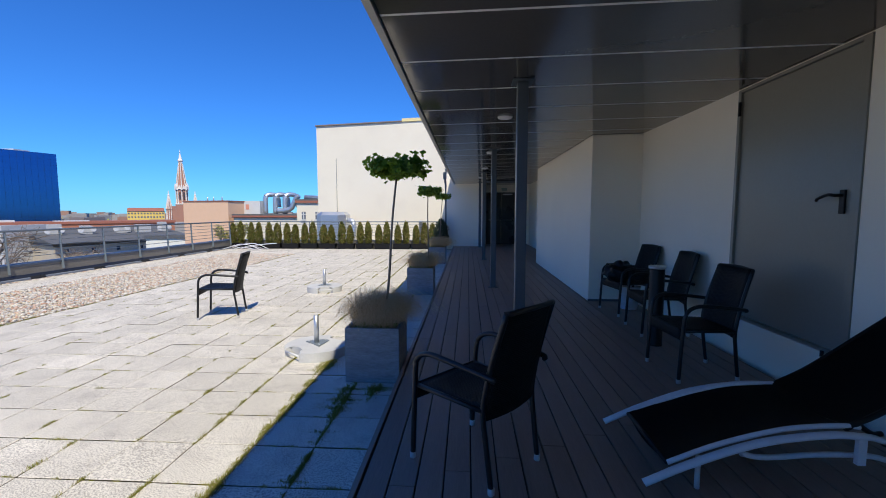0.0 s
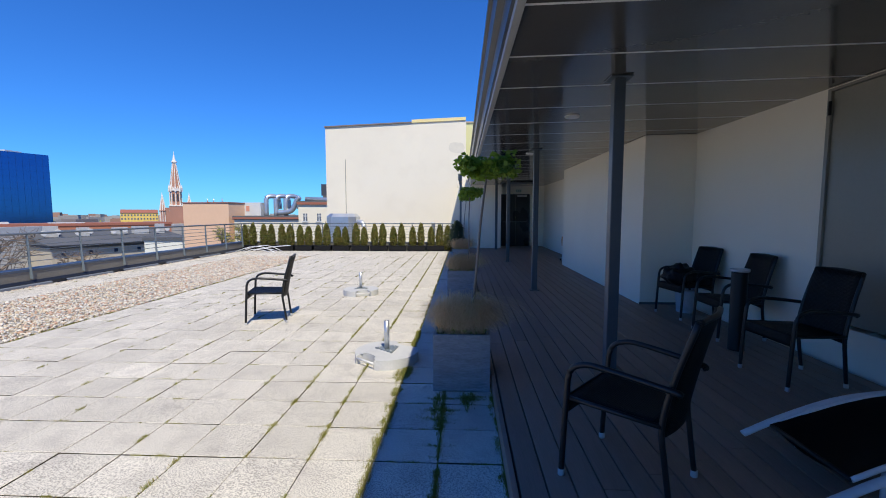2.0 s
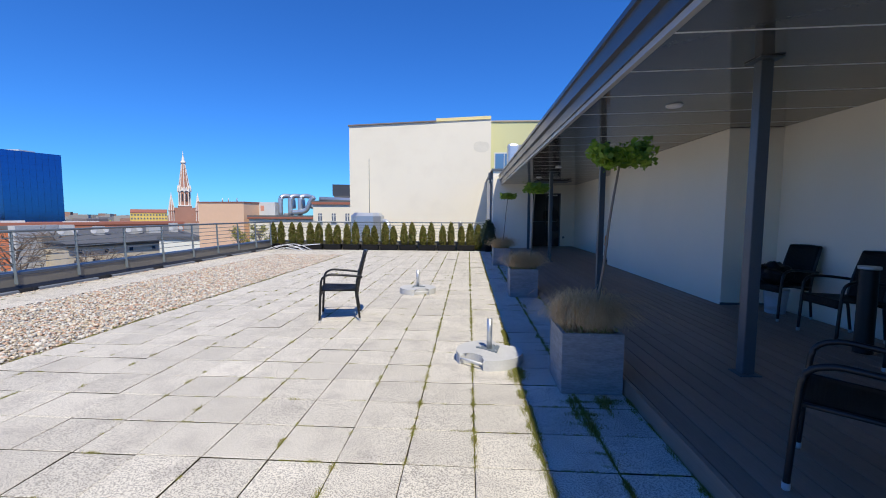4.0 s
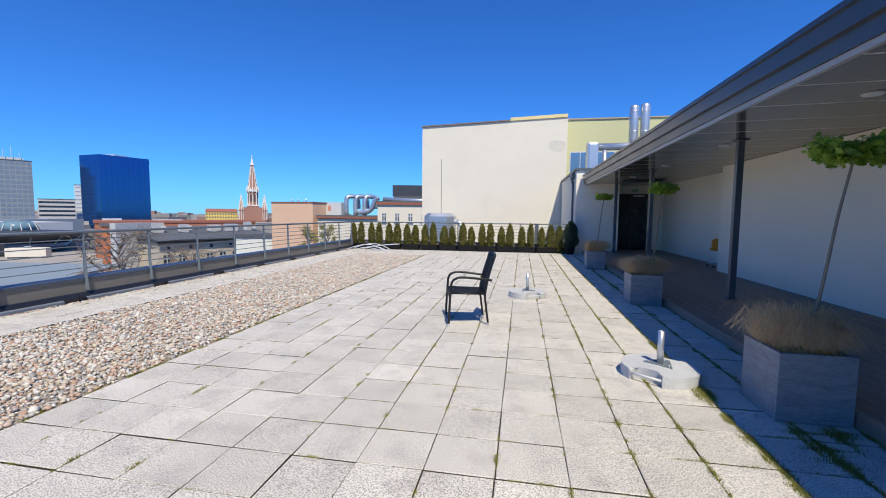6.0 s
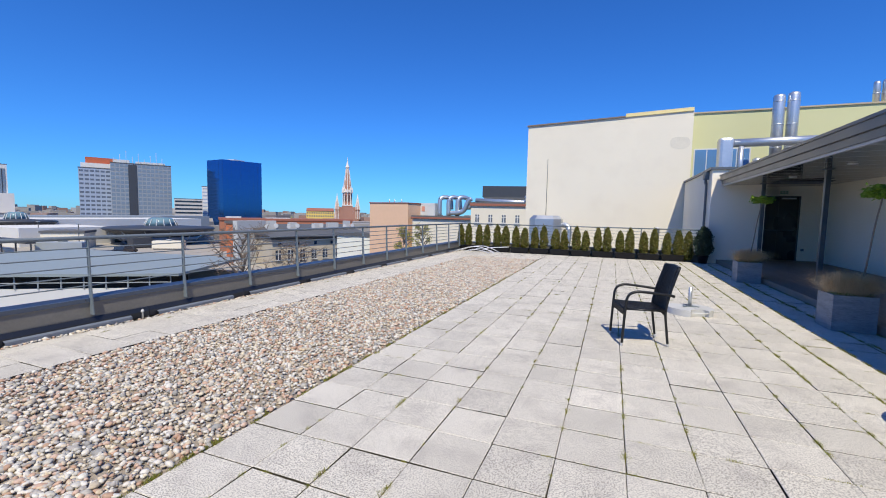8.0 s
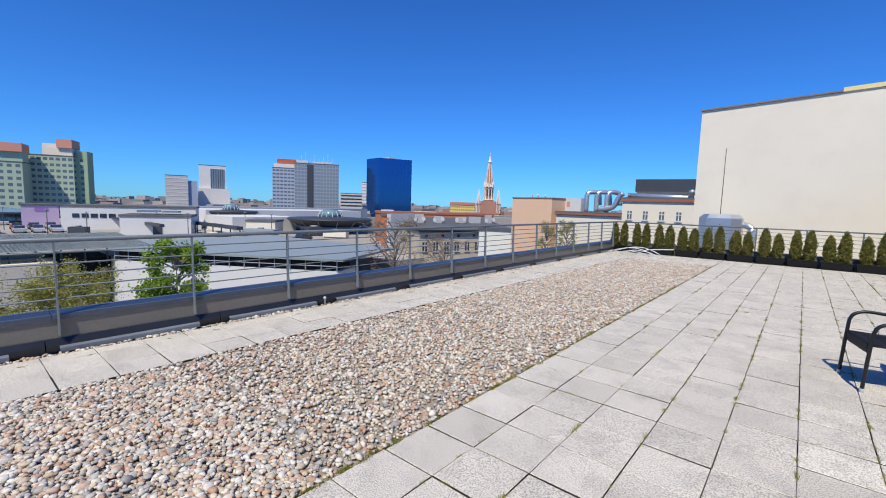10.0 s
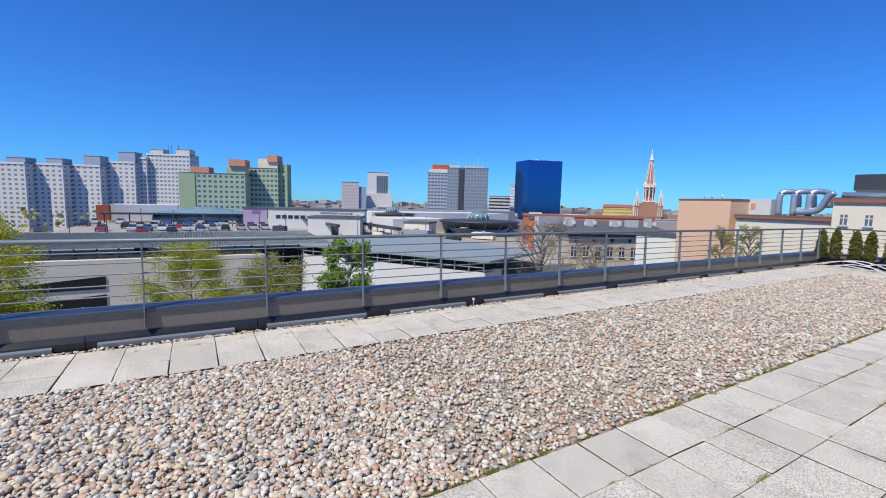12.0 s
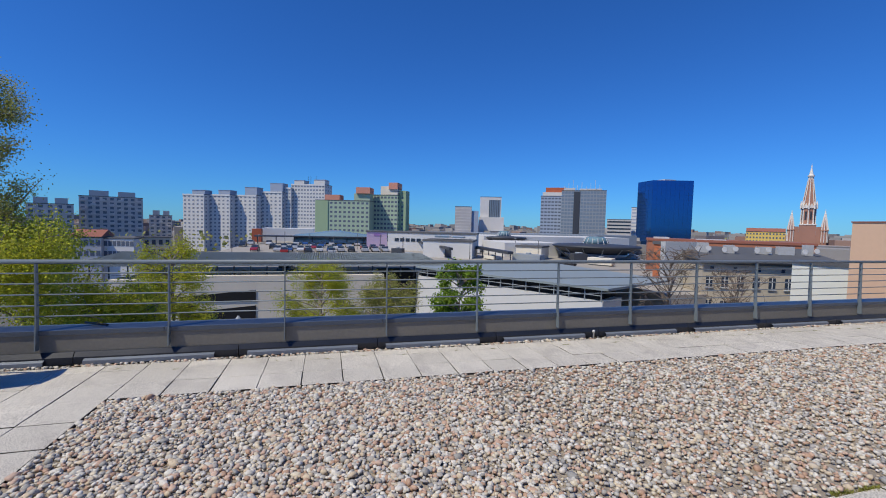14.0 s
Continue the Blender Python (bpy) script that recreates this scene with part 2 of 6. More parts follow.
M_GLASS_DARK = mat("dark_window_glass", (0.03, 0.045, 0.07), 0.12, vary=0.1, stain=0.2, bump=0)
M_WHITEBUCKET = mat("white_bucket", (0.6, 0.62, 0.66), 0.5)

# ---- mesh helpers ----
def box(bm, x0, x1, y0, y1, z0, z1, bevel=0.0):
    r = bmesh.ops.create_cube(bm, size=1.0)
    vs = r["verts"]
    for v in vs:
        v.co = Vector((x0 + (v.co.x + 0.5) * (x1 - x0), y0 + (v.co.y + 0.5) * (y1 - y0), z0 + (v.co.z + 0.5) * (z1 - z0)))
    if bevel:
        es = list({e for v in vs for e in v.link_edges})
        bmesh.ops.bevel(bm, geom=es, offset=bevel, segments=2, affect="EDGES", profile=0.6)
    return vs


def prism(bm, pts, z0, z1):
    """An upright prism over a plan outline (counter-clockwise)."""
    lo = [bm.verts.new((x, y, z0)) for x, y in pts]
    hi = [bm.verts.new((x, y, z1)) for x, y in pts]
    bm.faces.new(list(reversed(lo)))
    bm.faces.new(hi)
    n = len(pts)
    for i in range(n):
        bm.faces.new((lo[i], lo[(i + 1) % n], hi[(i + 1) % n], hi[i]))


def extrude_profile(bm, prof, axis, a, b):
    """A profile of (u, z) swept along x or y from a to b."""
    def P(u, z, s):
        return (u, s, z) if axis == "y" else (s, u, z)
    A = [bm.verts.new(P(u, z, a)) for u, z in prof]
    B = [bm.verts.new(P(u, z, b)) for u, z in prof]
    n = len(prof)
    bm.faces.new(A)
    bm.faces.new(list(reversed(B)))
    for i in range(n):
        bm.faces.new((A[i], B[i], B[(i + 1) % n], A[(i + 1) % n]))
    bmesh.ops.recalc_face_normals(bm, faces=bm.faces[:])


def tube(bm, pts, radii, sides=8, flat=1.0, caps=True):
    """A round (or flattened) bar along a line of points."""
    pts = [Vector(p) for p in pts]
    if isinstance(radii, (int, float)):
        radii = [radii] * len(pts)
    rings = []
    up = Vector((0, 0, 1))
    for i, p in enumerate(pts):
        d = (pts[min(i + 1, len(pts) - 1)] - pts[max(i - 1, 0)]).normalized()
        ref = up if abs(d.dot(up)) < 0.95 else Vector((0, 1, 0))
        s = d.cross(ref).normalized()
        n = s.cross(d)
        rings.append([bm.verts.new(p + radii[i] * (math.cos(a) * s + flat * math.sin(a) * n)) for a in [2 * math.pi * k / sides for k in range(sides)]])
    for a, b in zip(rings, rings[1:]):
        for k in range(sides):
            f = bm.faces.new((a[k], a[(k + 1) % sides], b[(k + 1) % sides], b[k]))
            f.smooth = sides > 5
    if caps:
        bm.faces.new(list(reversed(rings[0])))
        bm.faces.new(rings[-1])


def bend(ctrl, n=8):
    """A smooth line through control points."""
    c = [Vector(p) for p in ctrl]
    c = [2 * c[0] - c[1]] + c + [2 * c[-1] - c[-2]]
    out = []
    for i in range(1, len(c) - 2):
        for k in range(n):
            t = k / n
            out.append(0.5 * (2 * c[i] + (c[i + 1] - c[i - 1]) * t + (2 * c[i - 1] - 5 * c[i] + 4 * c[i + 1] - c[i + 2]) * t * t + (3 * c[i] - c[i - 1] - 3 * c[i + 1] + c[i + 2]) * t ** 3))
    out.append(c[-2])
    return out


def lathe(bm, prof, sides=24, cx=0, cy=0):
    """Turned shape from (radius, z)."""
    rings = [[bm.verts.new((cx + r * math.cos(2 * math.pi * k / sides), cy + r * math.sin(2 * math.pi * k / sides), z)) for k in range(sides)] for r, z in prof]
    for a, b in zip(rings, rings[1:]):
        for k in range(sides):
            f = bm.faces.new((a[k], a[(k + 1) % sides], b[(k + 1) % sides], b[k]))
            f.smooth = True
    bm.faces.new(list(reversed(rings[0])))
    bm.faces.new(rings[-1])


def mesh_of(name, bm, material):
    me = bpy.data.meshes.new(name)
    bm.to_mesh(me)
    bm.free()
    me.materials.append(material)
    return me


def part(name, bm, material, parent, label=""):
    ob = new(name, mesh_of(name, bm, material))
    ob.parent = parent
    return tagged(ob, label) if label else ob


def thing(name, m, label, category, group="", kind=""):
    ob = new(name)
    ob.matrix_basis = m
    return tagged(ob, label, category, group, kind)


def solid(name, material, *boxes, bevel=0.0, label="", category="", kind="structure"):
    bm = bmesh.new()
    for b in boxes:
        box(bm, *b, bevel=bevel)
    return tagged(new(name, mesh_of(name, bm, material)), label, category, "", kind)


def raw_mesh(name, verts, faces, material, smooth=False):
    """A big mesh straight from arrays; faces all have the same number of corners."""
    me = bpy.data.meshes.new(name)
    verts, faces = np.asarray(verts, dtype=np.float32), np.asarray(faces, dtype=np.int32)
    me.vertices.add(len(verts))
    me.vertices.foreach_set("co", verts.ravel())
    k = faces.shape[1]
    me.loops.add(faces.size)
    me.loops.foreach_set("vertex_index", faces.ravel())
    me.polygons.add(len(faces))
    me.polygons.foreach_set("loop_start", np.arange(0, faces.size, k, dtype=np.int32))
    me.polygons.foreach_set("use_smooth", np.full(len(faces), smooth))
    me.update(calc_edges=True)
    me.materials.append(material)
    return me


def leaf_cloud(rng, centres, size, flat=0.0):
    """Small pointed four-cornered leaves, bent along the midrib, one at each centre."""
    n = len(centres)
    d = rng.normal(size=(n, 3))
    d[:, 2] *= 1 - flat
    d /= np.linalg.norm(d, axis=1, keepdims=True) + 1e-9
    r = rng.normal(size=(n, 3))
    s = np.cross(d, r)
    s /= np.linalg.norm(s, axis=1, keepdims=True) + 1e-9
    k = np.cross(s, d)
    L = size * rng.uniform(0.6, 1.3, (n, 1))
    W = L * 0.38
    v = np.stack([centres - d * L * 0.5, centres + s * W + k * L * 0.1, centres + d * L * 0.5, centres - s * W + k * L * 0.1], axis=1).reshape(-1, 3)
    f = np.arange(n * 4).reshape(n, 4)
    return v, f

# ---- terrace: the large structure ----
DECK_Z = 0.12
TX0, TX1, TP = -6.345, -0.773, 0.398          # slab field between gravel and deck
TY0, TY1 = -8.09, 16.91
WALL_X = 2.43
BOX_X, BOX_Y0, BOX_Y1 = 1.68, 6.80, 11.9

floor = solid("floor", M_BED, (-10.4, 2.6, -8.5, 17.9, -0.35, -0.017), label="dark soil bed under the paving slabs", category="floor")
gravel_bed = solid("gravel_bed", M_GRAVELBED, (-8.79, TX0 - 0.005, -1.29, 15.05, -0.034, -0.012), label="sandy bed under the loose pebbles", category="ground")
solid("trim_gravel_edge", M_DECKDARK, (-8.799, -8.793, -1.30, 15.05, -0.034, 0.006), (-8.793, -6.36, -1.30, -1.294, -0.034, 0.006), label="thin dark metal edging round the gravel", category="trim")
# solid box; the shade below the boards is put into its colour
deck_base = solid("deck_base", M_DECKDARK, (-0.74, 2.40, -8.4, 18.6, -0.03, DECK_Z - 0.024), label="solid base under the deck boards, near-black to stand for shade", category="floor")

# building wall beside the deck, with the door opening left free
DY0, DY1, DZ0, DZ1 = 3.20, 4.50, 0.475, 2.668
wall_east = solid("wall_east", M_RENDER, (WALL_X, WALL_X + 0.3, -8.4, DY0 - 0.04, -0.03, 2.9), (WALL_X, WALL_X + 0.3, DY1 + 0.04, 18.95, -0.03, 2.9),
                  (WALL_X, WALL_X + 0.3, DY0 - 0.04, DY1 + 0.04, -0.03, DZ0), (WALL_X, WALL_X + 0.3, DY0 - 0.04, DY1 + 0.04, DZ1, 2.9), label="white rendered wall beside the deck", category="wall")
# unseen backing, added to keep sun from leaking in round the door
solid("wall_core", M_RENDER, (WALL_X + 0.302, 9.0, -8.4, 17.7, -0.03, 2.9), label="plain unseen building body added behind the wall to block sun", category="wall")
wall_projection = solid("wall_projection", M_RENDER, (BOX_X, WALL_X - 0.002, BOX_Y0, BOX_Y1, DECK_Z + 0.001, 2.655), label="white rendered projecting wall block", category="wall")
for v in wall_projection.data.vertices:
    v.co.z += 0.016 if v.co.z > 1 and v.co.x > 2 else 0.0
plinth_trim = solid("trim_plinth", M_GREYMETAL, (BOX_X - 0.008, WALL_X, BOX_Y0 - 0.008, BOX_Y0 - 0.001, DECK_Z + 0.001, DECK_Z + 0.035), label="thin dark skirting strip", category="trim")
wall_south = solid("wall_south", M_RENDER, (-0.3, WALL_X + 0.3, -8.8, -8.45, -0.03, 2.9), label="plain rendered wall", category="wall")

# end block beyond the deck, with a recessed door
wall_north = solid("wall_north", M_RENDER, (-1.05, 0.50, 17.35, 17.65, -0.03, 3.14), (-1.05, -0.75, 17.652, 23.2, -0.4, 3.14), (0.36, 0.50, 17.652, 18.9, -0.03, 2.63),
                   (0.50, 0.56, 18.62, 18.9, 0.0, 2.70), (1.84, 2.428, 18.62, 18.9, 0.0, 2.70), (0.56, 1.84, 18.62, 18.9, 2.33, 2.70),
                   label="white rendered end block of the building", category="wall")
solid("coping_north", M_GREYMETAL, (-1.12, 0.5, 17.28, 17.70, 3.142, 3.22), (-1.12, -0.68, 17.702, 23.25, 3.142, 3.22), label="dark metal coping on the end block", category="trim")
roof_north = solid("roof_north", M_ROOF, (-0.748, 9.0, 17.72, 24.0, 2.92, 3.05), label="flat roof of the end block", category="roof")

door_end = thing("door_2", pose(1.2, 18.66, 0.10), "black double metal door in the end wall", "door", kind="structure")
bm = bmesh.new(); box(bm, -0.6, 0.035, -0.02, 0.02, 0, 2.2, 0.004); part("leaf", bm, M_BLACKDOOR, door_end)
bm = bmesh.new(); box(bm, 0.04, 0.6, -0.02, 0.02, 0, 2.2, 0.004); part("leaf", bm, M_BLACKDOOR, door_end)
bm = bmesh.new()
box(bm, -0.64, -0.602, -0.05, 0.04, 0, 2.23); box(bm, 0.602, 0.64, -0.05, 0.04, 0, 2.23); box(bm, -0.602, 0.602, -0.05, 0.04, 2.2, 2.23)
part("door_frame", bm, M_GREYMETAL, door_end)
bm = bmesh.new(); tube(bm, [(-0.5, -0.06, 1.05), (0.5, -0.06, 1.05)], 0.016); part("push_bar", bm, M_GREYMETAL, door_end)
bm = bmesh.new(); box(bm, 0.1, 0.5, -0.09, -0.03, 2.12, 2.17, 0.005); part("door_closer", bm, M_ALU, door_end)
exit_sign = thing("exit_sign", pose(1.35, 18.60, 2.40), "small green and white exit sign box over the dark door", "sign")
bm = bmesh.new(); box(bm, -0.11, 0.11, -0.02, 0.019, 0, 0.11, 0.006); part("sign_body", bm, mat("sign_green", (0.35, 0.5, 0.38), 0.5), exit_sign)
for sx in (-0.05, 0.03):
    bm = bmesh.new(); box(bm, sx - 0.018, sx + 0.018, -0.026, -0.021, 0.025, 0.085); part("pictogram", bm, M_TRIM, exit_sign)
socket = thing("wall_socket", pose(1.98, 18.6, 0.45), "small dark socket on the end wall", "socket")
bm = bmesh.new(); box(bm, -0.04, 0.04, -0.03, 0.019, 0, 0.08, 0.006); part("socket_body", bm, M_GREYMETAL, socket)

# steel door in the long wall
door_1 = thing("door_1", pose(WALL_X, 0, 0), "grey brown painted steel door above a raised sill", "door", kind="structure")
bm = bmesh.new(); box(bm, 0.012, 0.06, DY0 + 0.03, DY1 - 0.005, DZ0 + 0.03, DZ1 - 0.03, 0.003); leaf = part("door_leaf", bm, M_DOOR, door_1)
bm = bmesh.new()
for b in ((-0.012, 0.1, DY0 - 0.038, DY0 + 0.026, DZ0, DZ1 - 0.001), (-0.012, 0.1, DY1 - 0.002, DY1 + 0.038, DZ0, DZ1 - 0.001), (-0.012, 0.1, DY0 + 0.027, DY1 - 0.003, DZ1 - 0.027, DZ1 - 0.001)):
    box(bm, *b, bevel=0.003)
part("door_frame", bm, M_DOOR, door_1)
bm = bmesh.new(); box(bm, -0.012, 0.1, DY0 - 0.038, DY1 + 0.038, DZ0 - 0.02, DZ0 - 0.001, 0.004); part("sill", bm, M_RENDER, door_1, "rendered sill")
bm = bmesh.new(); box(bm, -0.006, 0.011, DY0 + 0.085, DY0 + 0.13, 1.49, 1.66, 0.006); part("handle_plate", bm, M_BLACK, door_1)
bm = bmesh.new(); tube(bm, bend([(0.01, DY0 + 0.108, 1.62), (-0.055, DY0 + 0.108, 1.62), (-0.06, DY0 + 0.16, 1.625), (-0.055, DY0 + 0.25, 1.60), (-0.045, DY0 + 0.275, 1.585)], 4), 0.011); part("lever_handle", bm, M_BLACK, door_1)
for hz in (0.8, 2.42):
    bm = bmesh.new(); tube(bm, [(-0.02, DY1 - 0.005, hz), (-0.02, DY1 - 0.005, hz + 0.13)], 0.014); part("hinge", bm, M_BLACK, door_1)
bm = bmesh.new(); tube(bm, [(-0.03, DY0 + 0.14, DZ0 + 0.015), (-0.03, DY0 + 0.14, DZ0 - 0.03)], 0.012); part("door_stop", bm, M_BLACK, door_1)

# canopy: soffit panels in one ceiling, joints, fascia, roof, columns
SOF, SLOPE = 2.61, 0.0215
bm = bmesh.new()
y = 0.33 - 0.765 * 11
while y < 18.6:
    box(bm, -0.70, WALL_X - 0.003, y + 0.012, min(y + 0.765 - 0.012, 18.61), SOF, SOF + 0.02)
    y += 0.765
def rise(bm):
    """The soffit climbs a little towards the wall."""
    for v in bm.verts:
        v.co.z += SLOPE * (v.co.x + 0.70)
rise(bm)
ceiling = tagged(new("ceiling", mesh_of("ceiling", bm, M_SOFFIT)), "glossy dark grey soffit panels over the deck", "ceiling", "", "structure")
bm = bmesh.new()
y = 0.33 - 0.765 * 10
while y < 18.6:
    box(bm, -0.70, WALL_X - 0.003, y - 0.0115, y + 0.0115, SOF - 0.001, SOF + 0.02)
    y += 0.765
rise(bm)
tagged(new("ceiling_joints", mesh_of("ceiling_joints", bm, M_JOINT)), "pale aluminium joints between soffit panels", "ceiling", "", "structure")
bm = bmesh.new()
extrude_profile(bm, [(-0.705, 2.585), (-0.75, 2.585), (-0.75, 2.635), (-0.705, 2.635)], "y", -8.4, 17.27)
tagged(new("trim_soffit_edge", mesh_of("trim", bm, M_EDGE)), "pale metal strip along the soffit edge", "trim", "", "structure")
bm = bmesh.new()
extrude_profile(bm, [(-0.705, 2.637), (-0.77, 2.637), (-0.78, 2.755), (-0.825, 2.765), (-0.832, 2.905), (-0.858, 2.91), (-0.858, 2.958), (-0.705, 2.958)], "y", -8.4, 17.27)
tagged(new("fascia", mesh_of("fascia", bm, M_FASCIA)), "stepped dark grey metal fascia of the canopy", "roof edge", "", "structure")
solid("canopy_roof", M_ROOF, (-0.703, WALL_X + 0.4, -8.8, 17.345, 2.715, 2.945), label="flat roof of the canopy", category="roof")

COL_Y = (-0.1, 3.97, 7.95, 12.5, 16.8)
for cy in COL_Y:
    c = thing("column", pose(0.272, cy, DECK_Z), "slender grey painted square steel column on the deck", "column", "canopy columns")
    bm = bmesh.new(); box(bm, -0.047, 0.047, -0.047, 0.047, 0.0105, SOF - DECK_Z + 0.0065, 0.008); part("shaft", bm, M_COLUMN, c)
    bm = bmesh.new(); box(bm, -0.09, 0.09, -0.1, 0.1, SOF - DECK_Z + 0.007, SOF - DECK_Z + 0.018, 0.003); part("cap_plate", bm, M_COLUMN, c)
    bm = bmesh.new(); box(bm, -0.085, 0.085, -0.085, 0.085, 0.001, 0.01, 0.003); part("base_plate", bm, M_COLUMN, c)

grille = thing("ceiling_vent", pose(1.0, 16.2, SOF + 0.022), "dark slatted ventilation grille in the soffit", "vent")
bm = bmesh.new(); box(bm, -0.62, 0.62, -0.5, 0.5, -0.012, -0.002, 0.003); part("backing", bm, M_BLACK, grille)
for k in range(6):
    bm = bmesh.new(); box(bm, -0.6, 0.6, -0.44 + 0.16 * k, -0.36 + 0.16 * k, -0.03, -0.0125, 0.004); part("slat", bm, M_GREYMETAL, grille)

for ly in (2.3, 5.36, 8.42, 11.4, 14.4):
    d = thing("ceiling_light", pose(0.24, ly, SOF + 0.019), "round white recessed ceiling light, switched off", "light", "soffit lights")
    bm = bmesh.new(); lathe(bm, [(0.075, -0.02), (0.085, -0.012), (0.09, -0.001)], 20); part("diffuser", bm, M_LIGHT, d)

# parapet and railing on the city side
PX = -9.95
bm = bmesh.new()
extrude_profile(bm, [(PX, 0.0), (PX, 0.33), (-10.36, 0.29), (-10.36, -0.35), (PX, -0.35)], "y", -8.5, 18.0)
tagged(new("parapet_west", mesh_of("parapet", bm, M_PARAPET)), "low grey sheet metal parapet", "parapet", "", "structure")
y = -8.5
coping_w = thing("coping_west", pose(0, 0, 0), "blue grey metal coping sheets on the parapet", "trim", kind="structure")
while y < 17.9:
    e = min(y + 2.43, 18.0)
    bm = bmesh.new()
    extrude_profile(bm, [(PX + 0.014, 0.31), (PX + 0.014, 0.36), (-10.1, 0.378), (-10.42, 0.32), (-10.42, 0.27), (-10.40, 0.30), (PX + 0.008, 0.335)], "y", y + 0.003, e - 0.003)
    part("coping_sheet", bm, M_COPING, coping_w)
    y += 2.43
flash = thing("trim_parapet_flashing", pose(0, 0, 0), "sloped dark metal flashing at the parapet foot", "trim", kind="structure")
y = -8.5
while y < 17.0:
    bm = bmesh.new()
    extrude_profile(bm, [(PX + 0.001, 0.125), (PX + 0.016, 0.125), (PX + 0.05, 0.075), (PX + 0.052, 0.0), (PX + 0.001, 0.0)], "y", y + 0.004, y + 1.606)
    part("flashing_sheet", bm, M_FLASH, flash)
    # the sunlit stretch of each flashing length, put in as a paler strip
    bm = bmesh.new()
    extrude_profile(bm, [(PX + 0.053, 0.052), (PX + 0.053, 0.058), (PX + 0.088, 0.042), (PX + 0.088, 0.0), (PX + 0.084, 0.0), (PX + 0.084, 0.037)], "y", y + 0.10, y + 1.36)
    part("ledge_sheet", bm, M_LEDGE, flash, "bent metal ledge strip, pale to stand for sun on it")
    y += 1.61

bm = bmesh.new()
extrude_profile(bm, [(17.62, -0.35), (17.62, 0.30), (17.9, 0.30), (17.9, -0.35)], "x", PX + 0.002, -1.06)
tagged(new("parapet_north", mesh_of("parapet", bm, M_PARAPET)), "low grey parapet behind the hedge", "parapet", "", "structure")
solid("coping_north_low", M_COPING, (PX + 0.04, -1.06, 17.6, 17.93, 0.302, 0.33), label="metal coping behind the hedge", category="trim")

rail_w = thing("railing", pose(PX, 0, 0), "grey painted steel railing with thin horizontal bars", "railing", kind="structure")
POST0, PITCH = 2.486, 1.2165
bm = bmesh.new()
extrude_profile(bm, [(0.006, 0.16), (0.075, 0.16), (0.045, 0.5), (0.028, 1.07), (-0.016, 1.07), (-0.008, 0.5)], "y", -0.006, 0.006)
post_mesh = mesh_of("post", bm, M_STEELPAINT)
for k in range(-8, 13):
    p = new("post", post_mesh)
    p.parent, p.location = rail_w, (0, POST0 + PITCH * k, 0)
bm = bmesh.new(); tube(bm, [(0.0, -7.3, 1.09), (0.0, 17.75, 1.09)], 0.024, 12); part("handrail", bm, M_STEELPAINT, rail_w)
for z in (0.97, 0.86, 0.745, 0.63, 0.515):
    bm = bmesh.new(); tube(bm, [(0.012, -7.3, z), (0.012, 17.75, z)], 0.0075, 8); part("bar", bm, M_STEELPAINT, rail_w)
rail_n = thing("railing", pose(0, 17.75, 0), "grey steel railing behind the clipped hedge", "railing", kind="structure")
bm = bmesh.new()
box(bm, -0.02, 0.02, -0.006, 0.006, 0.331, 1.07)
pm = mesh_of("post", bm, M_STEELPAINT)
for k in range(7):
    p = new("post", pm)
    p.parent, p.location = rail_n, (PX + 0.6 + 1.25 * k, 0, 0)
bm = bmesh.new(); tube(bm, [(PX + 0.03, 0, 1.09), (-1.1, 0, 1.09)], 0.022, 10); part("handrail", bm, M_STEELPAINT, rail_n)
for z in (0.97, 0.86, 0.745, 0.63, 0.515):
    bm = bmesh.new(); tube(bm, [(PX + 0.03, 0, z), (-1.1, 0, z)], 0.0075, 6); part("bar", bm, M_STEELPAINT, rail_n)

# neighbouring roof and the blank cream wall
solid("roof_low", M_ROOF, (-10.36, -1.06, 17.92, 23.3, -0.6, -0.36), label="dark felt roof beyond the hedge", category="roof")
white_house = thing("house", pose(0, 23.3, 0), "tall blank cream rendered gable building", "building")
bm = bmesh.new()
lo = [(-8.42, -22), (-0.86, -22), (-0.86, 6.42), (-8.42, 6.10)]
A = [bm.verts.new((x, 0, z)) for x, z in lo]
B = [bm.verts.new((x + 0.0, 14, z)) for x, z in lo]
bm.faces.new(A); bm.faces.new(list(reversed(B)))
for i in range(4):
    bm.faces.new((A[i], B[i], B[(i + 1) % 4], A[(i + 1) % 4]))
bmesh.ops.recalc_face_normals(bm, faces=bm.faces[:])
part("wall", bm, M_CREAM, white_house)
bm = bmesh.new()
for (xa, za), (xb, zb) in (((-8.47, 6.1), (-3.75, 6.30)),):
    vs = box(bm, 0, 1, -0.07, 0.3, 0, 0.06)
    for v in vs:
        t = v.co.x
        v.co.x, v.co.z = xa + (xb - xa) * t, v.co.z + za + (zb - za) * t + 0.003
part("coping", bm, mat("brown_coping", (0.22, 0.16, 0.12), 0.6), white_house, "thin brown metal coping")
M_YELLOWCAP = mat("yellow_cap", (0.80, 0.66, 0.32), 0.8)
bm = bmesh.new()
vs = box(bm, 0, 1, -0.06, 0.5, 0, 0.16)
for v in vs:
    t = v.co.x
    v.co.x, v.co.z = -3.74 + 2.87 * t, v.co.z + 6.303 + 0.12 * t
part("parapet_cap", bm, M_YELLOWCAP, white_house, "pale yellow parapet cap")
bm = bmesh.new(); tube(bm, [(-7.35, -0.03, 1.2), (-7.35, -0.03, 4.4)], 0.012, 6); part("lightning_rod", bm, M_GREYMETAL, white_house)
